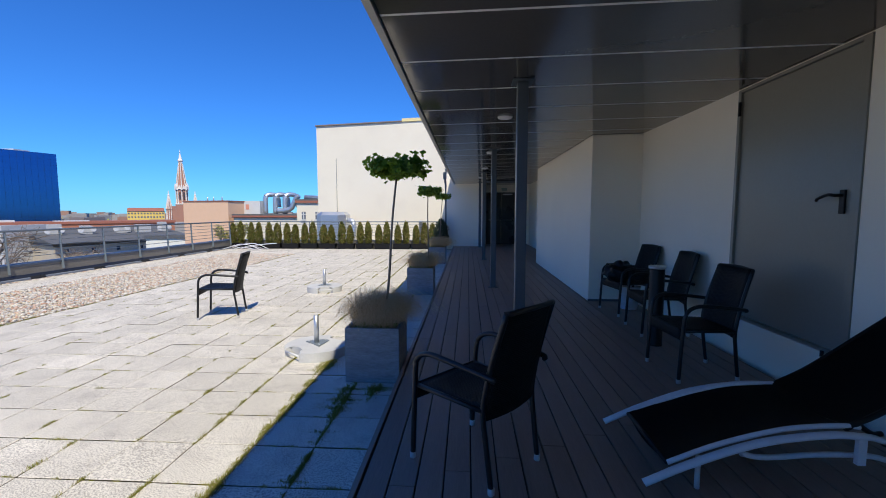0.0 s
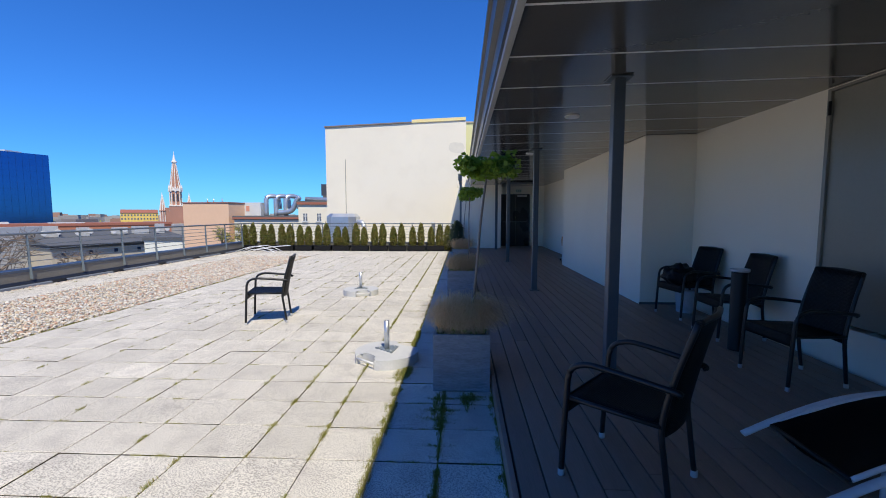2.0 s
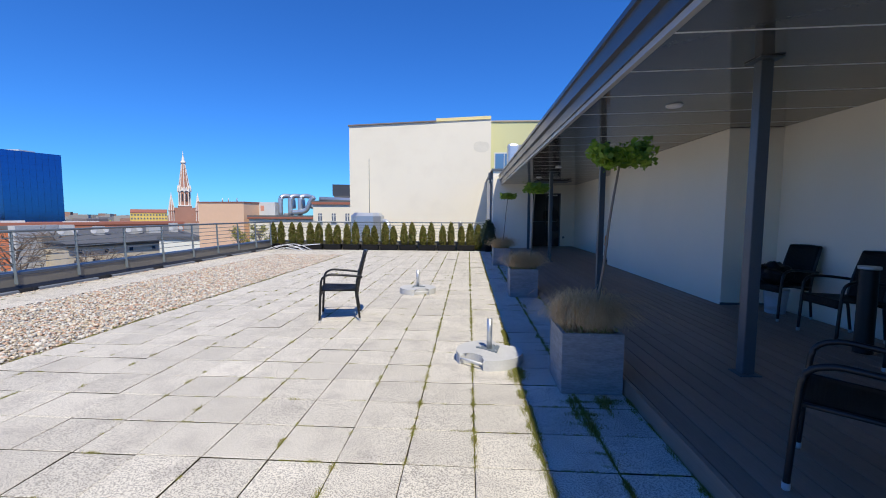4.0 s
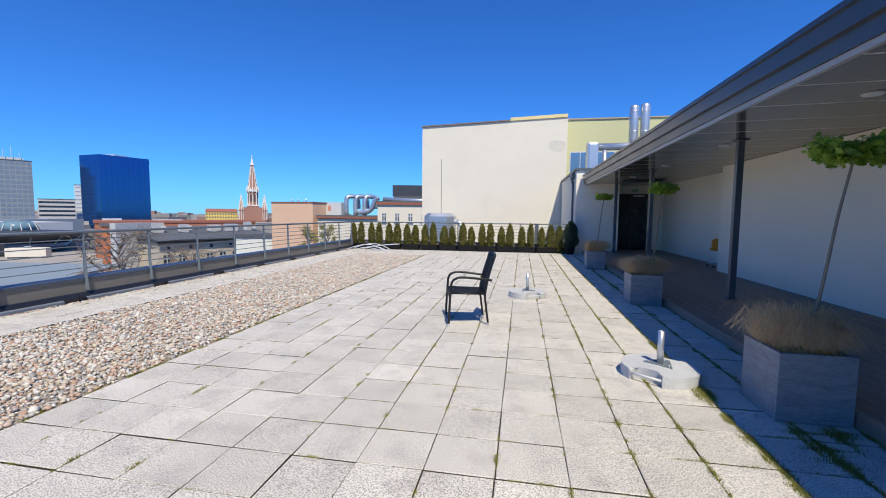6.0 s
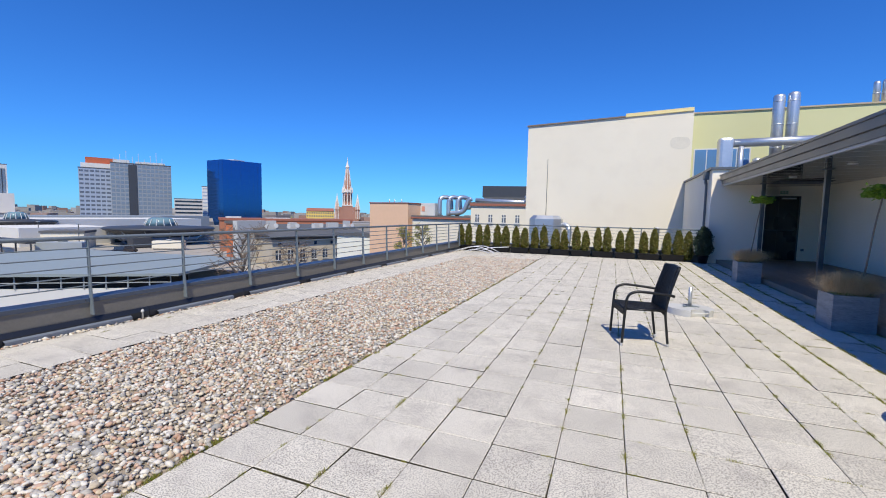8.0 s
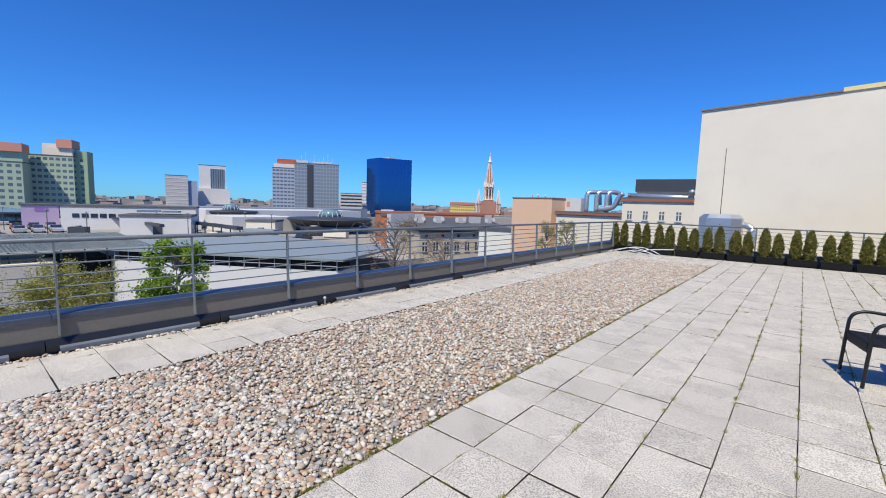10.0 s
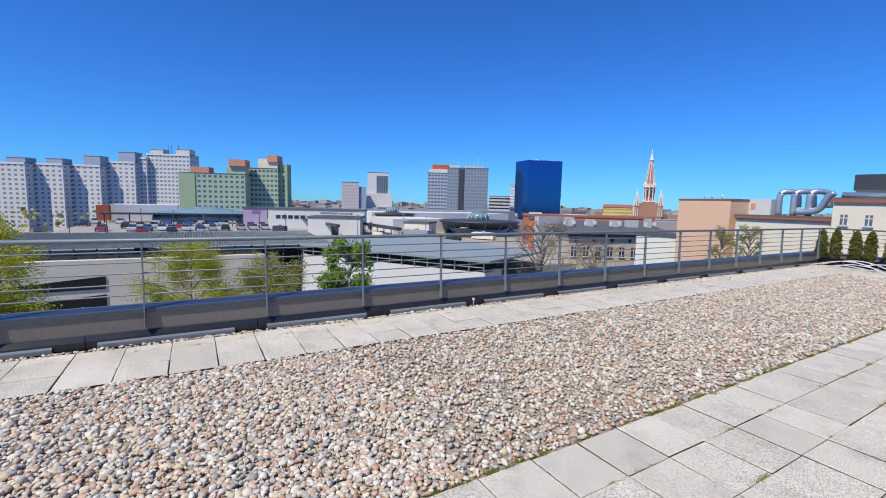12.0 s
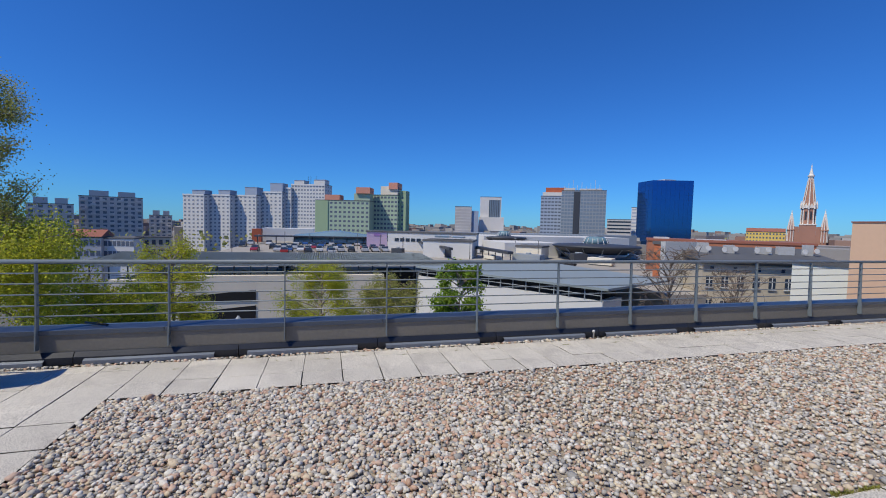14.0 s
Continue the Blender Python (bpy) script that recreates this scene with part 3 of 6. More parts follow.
M_PATCH = mat("patched_render", (0.70, 0.645, 0.53), 0.95, vary=0.10, stain=3)
bm = bmesh.new()
ring = [bm.verts.new((-1.35 + 0.42 * (1 + 0.25 * noise.noise((a, 3, 1))) * math.cos(a), -0.006, 5.0 + 0.30 * (1 + 0.25 * noise.noise((a, 7, 2))) * math.sin(a))) for a in [2 * math.pi * k / 18 for k in range(18)]]
ring2 = [bm.verts.new((v.co.x, -0.0005, v.co.z)) for v in ring]
bm.faces.new(ring)
for i in range(18):
    bm.faces.new((ring[i], ring[(i + 1) % 18], ring2[(i + 1) % 18], ring2[i]))
bmesh.ops.recalc_face_normals(bm, faces=bm.faces[:])
part("repair_patch", bm, M_PATCH, white_house, "grey mended patch of render")

green_house = thing("house", pose(0, 24.4, 0), "pale green rendered building with silver flues", "building")
bm = bmesh.new()
vs = box(bm, -0.858, 26, 0, 10, -22, 6.5)
for v in vs:
    if v.co.z > 0:
        v.co.z += 0.006 * max(0, v.co.x)
part("wall", bm, M_GREENWALL, green_house)
bm = bmesh.new(); box(bm, -0.858, 26, -0.06, 0.3, 6.505, 6.57); part("coping", bm, mat("sand_coping", (0.45, 0.36, 0.24), 0.6), green_house, "thin sand coloured coping")
for wx in (-0.62, 0.6):
    w = part("window", (lambda q: (box(q, wx, wx + 1.1, -0.02, 0.05, 3.3, 4.85), q)[1])(bmesh.new()), M_TRIM, green_house)
    for k in range(2):
        bm = bmesh.new(); box(bm, wx + 0.06 + 0.51 * k, wx + 0.53 + 0.51 * k, -0.03, -0.021, 3.36, 4.79); part("pane", bm, mat("blue_window_glass", (0.10, 0.22, 0.42), 0.1, bump=0), w)


# ---- things on the terrace ----
def rattan_chair(m, group, label):
    """Stacking armchair, facing +x: woven seat and back, four tubular legs, two bowed arms."""
    c = thing("armchair", m, label, "chair", group)
    W, D = 0.245, 0.225
    def surface(grid, thick, mtl, nm):
        bm = bmesh.new()
        vv = [[bm.verts.new(p) for p in row] for row in grid]
        for a, b in zip(vv, vv[1:]):
            for k in range(len(a) - 1):
                f = bm.faces.new((a[k], a[k + 1], b[k + 1], b[k]))
                f.smooth = True
        bmesh.ops.recalc_face_normals(bm, faces=bm.faces[:])
        bmesh.ops.solidify(bm, geom=bm.faces[:], thickness=thick)
        return part(nm, bm, mtl, c)
    n = 8
    seat = [[(-D + 2 * D * i / n, (-W + 2 * W * k / n) * (0.87 + 0.13 * i / n), 0.425 - 0.018 * math.sin(math.pi * k / n) * math.sin(math.pi * i / n) + 0.012 * i / n) for k in range(n + 1)] for i in range(n + 1)]
    surface(seat, 0.02, M_RATTAN, "seat")
    apron = [[(D + 0.006, -W + 2 * W * k / n, 0.44 - 0.09 * i / 3) for k in range(n + 1)] for i in range(4)]
    surface(apron, 0.012, M_RATTAN, "apron")
    back = []
    for i in range(10):
        u = i / 9
        z = 0.36 + 0.555 * u
        x = -D - 0.005 - 0.12 * u ** 1.25
        wd = 0.215 - 0.012 * u
        back.append([(x - 0.03 * (1 - (2 * k / n - 1) ** 2), -wd + 2 * wd * k / n, z) for k in range(n + 1)])
    surface(back, 0.022, M_RATTAN, "backrest")
    for s in (-1, 1):
        bm = bmesh.new(); tube(bm, bend([(D + 0.02, s * 0.258, 0.03), (D, s * 0.258, 0.42), (D - 0.02, s * 0.262, 0.575), (D - 0.10, s * 0.265, 0.63), (0.0, s * 0.262, 0.63), (-D - 0.04, s * 0.24, 0.60), (-D - 0.075, s * 0.222, 0.585)], 6), 0.0155, 10)
        part("arm", bm, M_TUBE, c)
        bm = bmesh.new(); tube(bm, bend([(-D - 0.045, s * 0.208, 0.03), (-D - 0.015, s * 0.213, 0.25), (-D, s * 0.217, 0.42), (-D - 0.045, s * 0.214, 0.65), (-D - 0.125, s * 0.204, 0.915)], 6), 0.0145, 10)
        part("leg", bm, M_TUBE, c)
        for x, w in ((D + 0.02, 0.258), (-D - 0.047, 0.208)):
            bm = bmesh.new(); lathe(bm, [(0.014, 0.0), (0.0175, 0.004), (0.0175, 0.035), (0.0165, 0.036)], 12, x, s * w); part("foot_cap", bm, M_FOOT, c, "pale plastic foot cap")
        bm = bmesh.new(); tube(bm, [(-D, s * 0.222, 0.415), (D, s * 0.25, 0.43)], 0.013, 8); part("seat_rail", bm, M_TUBE, c)
    bm = bmesh.new(); tube(bm, bend([(-D - 0.125, -0.204, 0.912), (-D - 0.152, 0, 0.92), (-D - 0.125, 0.204, 0.912)], 6), 0.014, 8); part("top_rail", bm, M_TUBE, c)
    return c


chair = rattan_chair(pose(-3.76, 6.06, 0, 0, 0, 194), "black woven armchairs", "black woven rattan armchair standing alone on sunlit slabs")
for x, y, a, lab in ((-0.145, 2.46, 139, "black woven rattan armchair on the shaded deck"),
                     (1.735, 3.855, 184, "black woven rattan armchair against the steel door wall"),
                     (1.99, 5.15, 179, "black woven rattan armchair beside the ashtray stand"),
                     (2.0, 6.11, 190, "black woven rattan armchair with a dark bag on it")):
    k = copy_thing(chair, pose(x, y, DECK_Z, 0, 0, a))
    k["label"] = lab

# ashtray stand, bag, bucket
st = thing("ashtray_stand", pose(1.76, 4.62, DECK_Z), "tall black cylindrical ashtray stand with pale rim", "ashtray")
bm = bmesh.new(); lathe(bm, [(0.074, 0), (0.076, 0.01), (0.073, 0.02), (0.072, 0.79), (0.07, 0.80)], 24); part("body", bm, M_BLACK, st)
bm = bmesh.new(); lathe(bm, [(0.08, 0.801), (0.085, 0.805), (0.085, 0.83), (0.06, 0.831)], 24); part("rim", bm, M_ALU, st, "pale metal rim")
bag = thing("bag", pose(1.9, 6.09, DECK_Z + 0.44), "crumpled black fabric bag lying on an armchair", "bag")
bm = bmesh.new()
bmesh.ops.create_icosphere(bm, subdivisions=4, radius=1)
for v in bm.verts:
    n = 1 + 0.35 * noise.noise(v.co * 2.1) + 0.12 * noise.noise(v.co * 6)
    v.co = Vector((v.co.x * 0.19 * n, v.co.y * 0.22 * n, max(-0.01, 0.12 + v.co.z * 0.14 * n)))
for f in bm.faces:
    f.smooth = True
part("cloth", bm, M_MESH, bag)
bm = bmesh.new(); tube(bm, bend([(-0.12, -0.1, 0.15), (-0.18, -0.02, 0.24), (-0.14, 0.1, 0.16)], 6), 0.012, 8, 0.5); part("strap", bm, M_MESH, bag)
bk = thing("bucket", pose(2.12, 6.32, DECK_Z), "white plastic bucket under the armchair", "bucket")
bm = bmesh.new(); lathe(bm, [(0.11, 0), (0.115, 0.01), (0.14, 0.30), (0.148, 0.305), (0.148, 0.33), (0.135, 0.331), (0.12, 0.05)], 24); part("pail", bm, M_WHITEBUCKET, bk)
bm = bmesh.new(); tube(bm, bend([(0, -0.148, 0.3), (0.1, -0.1, 0.23), (0.14, 0, 0.2), (0.1, 0.1, 0.23), (0, 0.148, 0.3)], 5), 0.004, 6); part("handle", bm, M_ALU, bk)

# sun lounger on the deck
lg = thing("sun_lounger", pose(0.66, 2.19, DECK_Z), "sun lounger with black mesh and pale arched rails", "lounger")
for s, nm in ((0.0, "side_rail"), (0.62, "side_rail")):
    bm = bmesh.new(); tube(bm, bend([(0.02, s, 0.05), (0.25, s, 0.16), (0.55, s, 0.27), (0.85, s, 0.32), (1.04, s, 0.318), (1.12, s, 0.30)], 6), 0.026, 10, 0.55); part(nm, bm, M_WHITEALU, lg)
    bm = bmesh.new(); tube(bm, bend([(0.5, s + 0.045, 0.19), (0.62, s + 0.045, 0.175), (0.9, s + 0.045, 0.20), (1.15, s + 0.045, 0.19), (1.3, s + 0.045, 0.1), (1.24, s + 0.045, 0.03)], 5), 0.014, 8); part("brace", bm, M_WHITEALU, lg)
    o = s + (0.05 if s == 0 else -0.05)
    bm = bmesh.new(); tube(bm, bend([(0.15, o, 0.13), (0.4, o, 0.235), (0.7, o, 0.32), (0.95, o, 0.345), (1.05, o, 0.34)], 6), 0.013, 8); part("seat_tube", bm, M_WHITEALU, lg)
    bm = bmesh.new(); tube(bm, bend([(0.98, o, 0.33), (1.2, o, 0.45), (1.5, o, 0.665), (1.74, o, 0.84)], 6), 0.014, 8); part("back_tube", bm, M_BLACK, lg)
    bm = bmesh.new(); tube(bm, bend([(1.12, s, 0.29), (1.4, s, 0.2), (1.62, s, 0.03), (1.7, s, 0.02)], 5), 0.016, 8); part("rear_leg", bm, M_BLACK, lg)
    bm = bmesh.new(); tube(bm, [(0.3, o, 0.0), (0.3, o, 0.17)], 0.013, 8); part("leg", bm, M_WHITEALU, lg)
    bm = bmesh.new(); box(bm, 1.0, 1.04, s - 0.012, s + 0.012, 0.18, 0.31, 0.003); part("upright", bm, M_WHITEALU, lg)
def sling(nm, prof, lab):
    bm = bmesh.new()
    pr = bend(prof, 6)
    rows = [[bm.verts.new((p.x, 0.055 + 0.51 * k / 8, p.z - 0.035 * math.sin(math.pi * k / 8) + 0.004 * noise.noise((p.x * 9, k, 0)))) for k in range(9)] for p in pr]
    for a, b in zip(rows, rows[1:]):
        for k in range(8):
            f = bm.faces.new((a[k], a[k + 1], b[k + 1], b[k])); f.smooth = True
    bmesh.ops.solidify(bm, geom=bm.faces[:], thickness=0.006)
    part(nm, bm, M_MESH, lg, lab)
sling("seat_sling", [(0.14, 0, 0.14), (0.4, 0, 0.235), (0.7, 0, 0.32), (1.0, 0, 0.345)], "black textile mesh")
sling("back_sling", [(0.99, 0, 0.35), (1.2, 0, 0.46), (1.5, 0, 0.675), (1.74, 0, 0.85)], "black textile mesh")
bm = bmesh.new(); tube(bm, [(0.15, 0.05, 0.13), (0.15, 0.57, 0.13)], 0.012, 8); part("cross_tube", bm, M_BLACK, lg)
bm = bmesh.new(); tube(bm, [(1.74, 0.05, 0.84), (1.74, 0.57, 0.84)], 0.012, 8); part("cross_tube", bm, M_BLACK, lg)

# folded lounger frame lying by the hedge
fr = thing("lounger_frame", pose(-9.1, 16.25, 0.0, 0, 0, -8), "pale aluminium lounger frame lying flat by the hedge", "lounger frame")
for s in (0.0, 0.5):
    bm = bmesh.new(); tube(bm, bend([(-0.75, s, 0.025), (-0.3, s, 0.17), (0.1, s, 0.24), (0.5, s, 0.2), (0.95, s, 0.025)], 6), 0.022, 8, 0.6); part("side_rail", bm, M_WHITEALU, fr)
    bm = bmesh.new(); tube(bm, bend([(-0.35, s + 0.05, 0.02), (0.0, s + 0.05, 0.12), (0.5, s + 0.05, 0.08), (0.7, s + 0.05, 0.02)], 5), 0.014, 6); part("brace", bm, M_WHITEALU, fr)
for x, z in ((-0.35, 0.15), (0.15, 0.235), (0.55, 0.19)):
    bm = bmesh.new(); tube(bm, [(x, -0.01, z), (x, 0.51, z)], 0.014, 8); part("cross_tube", bm, M_WHITEALU, fr)
bm = bmesh.new(); tube(bm, [(0.5, 0.3, 0.2), (1.35, 0.42, 0.27)], 0.016, 8); part("loose_tube", bm, M_WHITEALU, fr)

# parasol bases
def parasol_base(x, y, a):
    p = thing("parasol_base", pose(x, y, 0.0, 0, 0, a), "pale concrete parasol base with steel pole socket", "parasol base", "parasol bases")
    bm = bmesh.new()
    pts = []
    for k in range(72):
        t = math.radians(5 * k)
        px, py = 0.322 * math.cos(t), 0.322 * math.sin(t)
        off = abs(abs(math.degrees(math.atan2(py, px))) - 90)
        if off < 21:
            py = math.copysign(0.205 + 0.03 * (off / 21) ** 2, py)
        pts.append((px, py))
    prism(bm, pts, 0.0, 0.11)
    es = [e for e in bm.edges if all(v.co.z > 0.1 for v in e.verts)]
    bmesh.ops.bevel(bm, geom=es, offset=0.022, segments=4, affect="EDGES", profile=0.5)
    for v in bm.verts:
        rr = math.hypot(v.co.x, v.co.y)
        v.co.z += (0.004 * noise.noise(v.co * 9) - 0.008 * max(0, rr - 0.2) / 0.1) if v.co.z > 0.05 else 0
    part("slab", bm, M_CONC, p)
    for sg in (-1, 1):
        bm = bmesh.new(); tube(bm, [(-0.125, sg * 0.285, 0.062), (0.125, sg * 0.285, 0.062)], 0.011, 8); part("carry_handle", bm, M_TRIM, p, "white plastic handle bar")
    bm = bmesh.new(); lathe(bm, [(0.027, 0.1185), (0.027, 0.41), (0.023, 0.411), (0.023, 0.33)], 20); part("pole_socket", bm, M_ZINC, p)
    bm = bmesh.new(); prism(bm, [(-0.125, -0.05), (0.125, -0.05), (0.035, 0.13), (-0.035, 0.13)], 0.105, 0.118); part("foot_plate", bm, M_STEELPAINT, p, "triangular steel foot plate")
    for bx, by in ((-0.09, -0.03), (0.09, -0.03), (0.0, 0.1)):
        bm = bmesh.new(); lathe(bm, [(0.012, 0.1182), (0.012, 0.126), (0.0, 0.127)], 6, bx, by); part("bolt", bm, M_ZINC, p)
    for z in (0.2, 0.25, 0.3, 0.35):
        bm = bmesh.new(); box(bm, -0.0285, -0.0265, -0.006, 0.006, z, z + 0.012); part("bolt_hole", bm, M_BLACK, p)

parasol_base(-1.80, 4.50, -38)
parasol_base(-2.92, 8.05, 21)

# planters with dry grass and a standard tree
def planter(x, y, seed, crown, crown_r, lean):
    rng = np.random.default_rng(seed)
    W, H = 0.24, 0.49
    p = thing("planter", pose(x, y, 0), "square slate grey planter box on the slabs", "planter", "planters along the deck")
    bm = bmesh.new()
    for b in ((-W, W, -W, -W + 0.03, 0, H), (-W, W, W - 0.03, W, 0, H), (-W, -W + 0.03, -W + 0.0305, W - 0.0305, 0, H), (W - 0.03, W, -W + 0.0305, W - 0.0305, 0, H)):
        box(bm, *b, bevel=0.005)
    part("box", bm, M_PLANTER, p)
    bm = bmesh.new(); box(bm, -W + 0.031, W - 0.031, -W + 0.031, W - 0.031, 0.01, H - 0.05); part("soil", bm, M_SOIL, p)
    # arching dry blades
    g = thing("ornamental_grass", pose(x, y, H - 0.06), "tuft of dry straw coloured ornamental grass", "grass", "planter grass")
    n, seg = 6500, 6
    roots = np.column_stack([rng.normal(-0.01, 0.085, n).clip(-0.19, 0.19), rng.normal(0.03, 0.075, n).clip(-0.13, 0.19), np.zeros(n)])
    ang = rng.uniform(0, 2 * np.pi, n)
    out = np.column_stack([np.cos(ang), np.sin(ang), np.zeros(n)]) * 0.75 + roots * np.array([2.2, 2.2, 0])
    ln = rng.uniform(0.22, 0.54, n)[:, None] * (1 + 0.25 * np.sin(3 * ang + seed)[:, None])
    sd = np.column_stack([-np.sin(ang), np.cos(ang), np.zeros(n)]) * 0.0021
    curl = rng.normal(size=(n, 3)) * np.array([0.05, 0.05, 0.02])
    V, F = [], []
    for i in range(seg + 1):
        t = i / seg
        c = roots + (out * 0.62 + np.array([0.16, -0.03, 0])) * ln * (t ** 1.8) + np.array([0, 0, 1]) * ln * (1.75 * t - 1.45 * t * t) + curl * math.sin(2.6 * t)
        w = sd * (1 - 0.75 * t)
        V += [c - w, c + w]
    V = np.stack(V, axis=1).reshape(-1, 3)
    b0 = np.arange(n)[:, None] * (2 * (seg + 1))
    F = np.concatenate([b0 + np.array([2 * i, 2 * i + 1, 2 * i + 3, 2 * i + 2]) for i in range(seg)])
    o = new("blades", raw_mesh("blades", V, F, M_DRYGRASS)); o.parent = g
    lv, lf = leaf_cloud(rng, np.column_stack([rng.uniform(-0.21, 0.21, 200), rng.uniform(-0.21, 0.05, 200), rng.uniform(0.0, 0.09, 200)]), 0.032)
    o = new("green_shoots", raw_mesh("shoots", lv, lf, M_OLIVE)); o.parent = g
    # tree
    t = thing("standard_tree", pose(x + 0.02, y + 0.02, H - 0.05), "thin stemmed young standard tree with small green crown", "tree", "standard trees")
    cx, cy, cz = crown[0] - x - 0.02, crown[1] - y - 0.02, crown[2] - H + 0.05
    bm = bmesh.new(); tube(bm, bend([(lean, 0, 0), (lean * 0.66 + cx * 0.34 + 0.008, cy * 0.34, cz * 0.34), (lean * 0.3 + cx * 0.7 - 0.006, cy * 0.7, cz * 0.7), (cx, cy, cz)], 6), [0.013 - 0.0045 * i / 18 for i in range(19)], 8); part("trunk", bm, M_BARK, t)
    bm = bmesh.new()
    tips = []
    for k in range(16):
        a, e = rng.uniform(0, 6.28), rng.uniform(-0.15, 0.8)
        r = crown_r * rng.uniform(0.55, 1.0)
        tip = Vector((cx + r * math.cos(a) * math.cos(e), cy + r * math.sin(a) * math.cos(e), cz + r * 0.6 * math.sin(e) + 0.02))
        tube(bm, bend([(cx, cy, cz - 0.03), ((cx * 0.5 + tip.x * 0.5), (cy * 0.5 + tip.y * 0.5), (cz + tip.z) / 2 + 0.02), tip], 3), [0.006, 0.005, 0.0045, 0.004, 0.003, 0.0025, 0.002], 5)
        tips.append(tip)
    part("branches", bm, M_BARK, t)
    base = np.array([tuple(tp) for tp in tips])
    pick = rng.integers(0, len(base), 2000)
    fr_ = rng.uniform(0.25, 1.05, (2000, 1))
    ctr = np.array([cx, cy, cz])
    pts = ctr + (base[pick] - ctr) * fr_ + rng.normal(size=(2000, 3)) * np.array([0.035, 0.035, 0.028]) * (crown_r / 0.28)
    lv, lf = leaf_cloud(rng, pts, 0.055, 0.5)
    o = new("crown", raw_mesh("crown", lv, lf, M_LEAF)); o.parent = t

planter(-1.03, 3.98, 3, (-0.82, 3.90, 1.85), 0.27, 0.04)
planter(-1.05, 7.97, 4, (-0.90, 7.70, 1.83), 0.23, 0.10)
planter(-1.07, 12.6, 5, (-0.92, 12.4, 1.90), 0.22, 0.0)

# hedge: black troughs, two clipped thujas in each
rng = np.random.default_rng(11)
bx = [-9.75 + 0.765 * k for k in range(11)]
bm = bmesh.new()
for v in box(bm, -0.345, 0.345, -0.15, 0.15, 0, 0.19):
    if v.co.z < 0.01:
        v.co.x *= 0.95; v.co.y *= 0.85
box(bm, -0.355, 0.355, -0.16, 0.16, 0.1905, 0.215, 0.006)
trough_mesh = mesh_of("trough", bm, M_BLACK)
def thuja(x, y, z, h, r, seed, mtl, label, name="thuja", leafn=2600, cat="shrub", grp="hedge of clipped thujas"):
    rg = np.random.default_rng(seed)
    t = thing(name, pose(x, y, z, 0, 0, rg.uniform(0, 360)), label, cat, grp)
    bm = bmesh.new(); tube(bm, [(0, 0, -0.02), (0, 0, h * 0.8)], [0.014, 0.004], 6); part("trunk", bm, M_BARK, t)
    u = rg.uniform(0, 1, leafn)
    prof = np.where(u < 0.25, 0.75 + u, np.sqrt(np.maximum(0, 1 - (np.maximum(0, u - 0.25) / 0.76) ** 2.2))) * r
    a = rg.uniform(0, 2 * np.pi, leafn)
    lump = 1 + 0.16 * np.sin(a * 3 + seed) * np.sin(u * 9 + seed) + 0.12 * rg.normal(size=leafn)
    rr = prof * np.sqrt(rg.uniform(0.35, 1, leafn)) * lump
    pts = np.column_stack([rr * np.cos(a), rr * np.sin(a), 0.03 + u * h * (1 + 0.04 * rg.normal(size=leafn))])
    v, f = leaf_cloud(rg, pts, 0.05 if r < 0.25 else 0.06)
    o = new("crown", raw_mesh("crown", v, f, mtl)); o.parent = t
    return t
for k, x in enumerate(bx):
    tr = tagged(new("planter_trough", trough_mesh), "long black plastic planter trough by the parapet", "planter", "black hedge troughs")
    tr.location = (x, 17.30 + rng.uniform(-0.02, 0.02), 0)
    for s in (-0.17, 0.17):
        thuja(x + s + rng.uniform(-0.02, 0.02), 17.3, 0.19, rng.uniform(0.70, 0.86), rng.uniform(0.135, 0.165), 100 + k * 2 + int(s > 0), M_THUJA, "clipped green thuja with browned tips in a trough")
thuja(-1.62, 17.35, 0.02, 0.95, 0.16, 77, M_THUJA, "upright green thuja beside the hedge end")
pot = thing("plant_pot", pose(-1.24, 16.95, 0), "black round plant pot with a spruce", "pot")
bm = bmesh.new(); lathe(bm, [(0.13, 0), (0.17, 0.24), (0.18, 0.245), (0.18, 0.27), (0.16, 0.271)], 20); part("pot_body", bm, M_BLACK, pot)
thuja(-1.24, 16.95, 0.26, 0.88, 0.27, 88, M_SPRUCE, "small dark green spruce in a pot", "spruce", 3200, "shrub", "potted conifers")

# office chair half hidden behind the projecting wall
oc = thing("office_chair", pose(2.10, 12.75, DECK_Z, 0, 0, 75), "orange upholstered office chair on castors in the recess", "chair")
def pad(nm, c, sz, lab):
    bm = bmesh.new()
    bmesh.ops.create_uvsphere(bm, u_segments=20, v_segments=12, radius=1)
    for v in bm.verts:
        v.co = Vector([c[i] + sz[i] * math.copysign(abs(v.co[i]) ** 0.5, v.co[i]) for i in range(3)])
    for f in bm.faces: f.smooth = True
    part(nm, bm, M_ORANGE, oc, lab)
pad("seat", (0, 0, 0.47), (0.24, 0.24, 0.04), "orange fabric")
pad("backrest", (-0.24, 0, 0.62), (0.04, 0.24, 0.15), "orange fabric")
bm = bmesh.new(); tube(bm, [(0, 0, 0.08), (0, 0, 0.43)], 0.028, 10); part("gas_column", bm, M_BLACK, oc)
bm = bmesh.new(); tube(bm, bend([(0, 0, 0.41), (-0.24, 0, 0.42), (-0.285, 0, 0.5), (-0.285, 0, 0.68)], 4), 0.016, 8); part("back_bracket", bm, M_BLACK, oc)
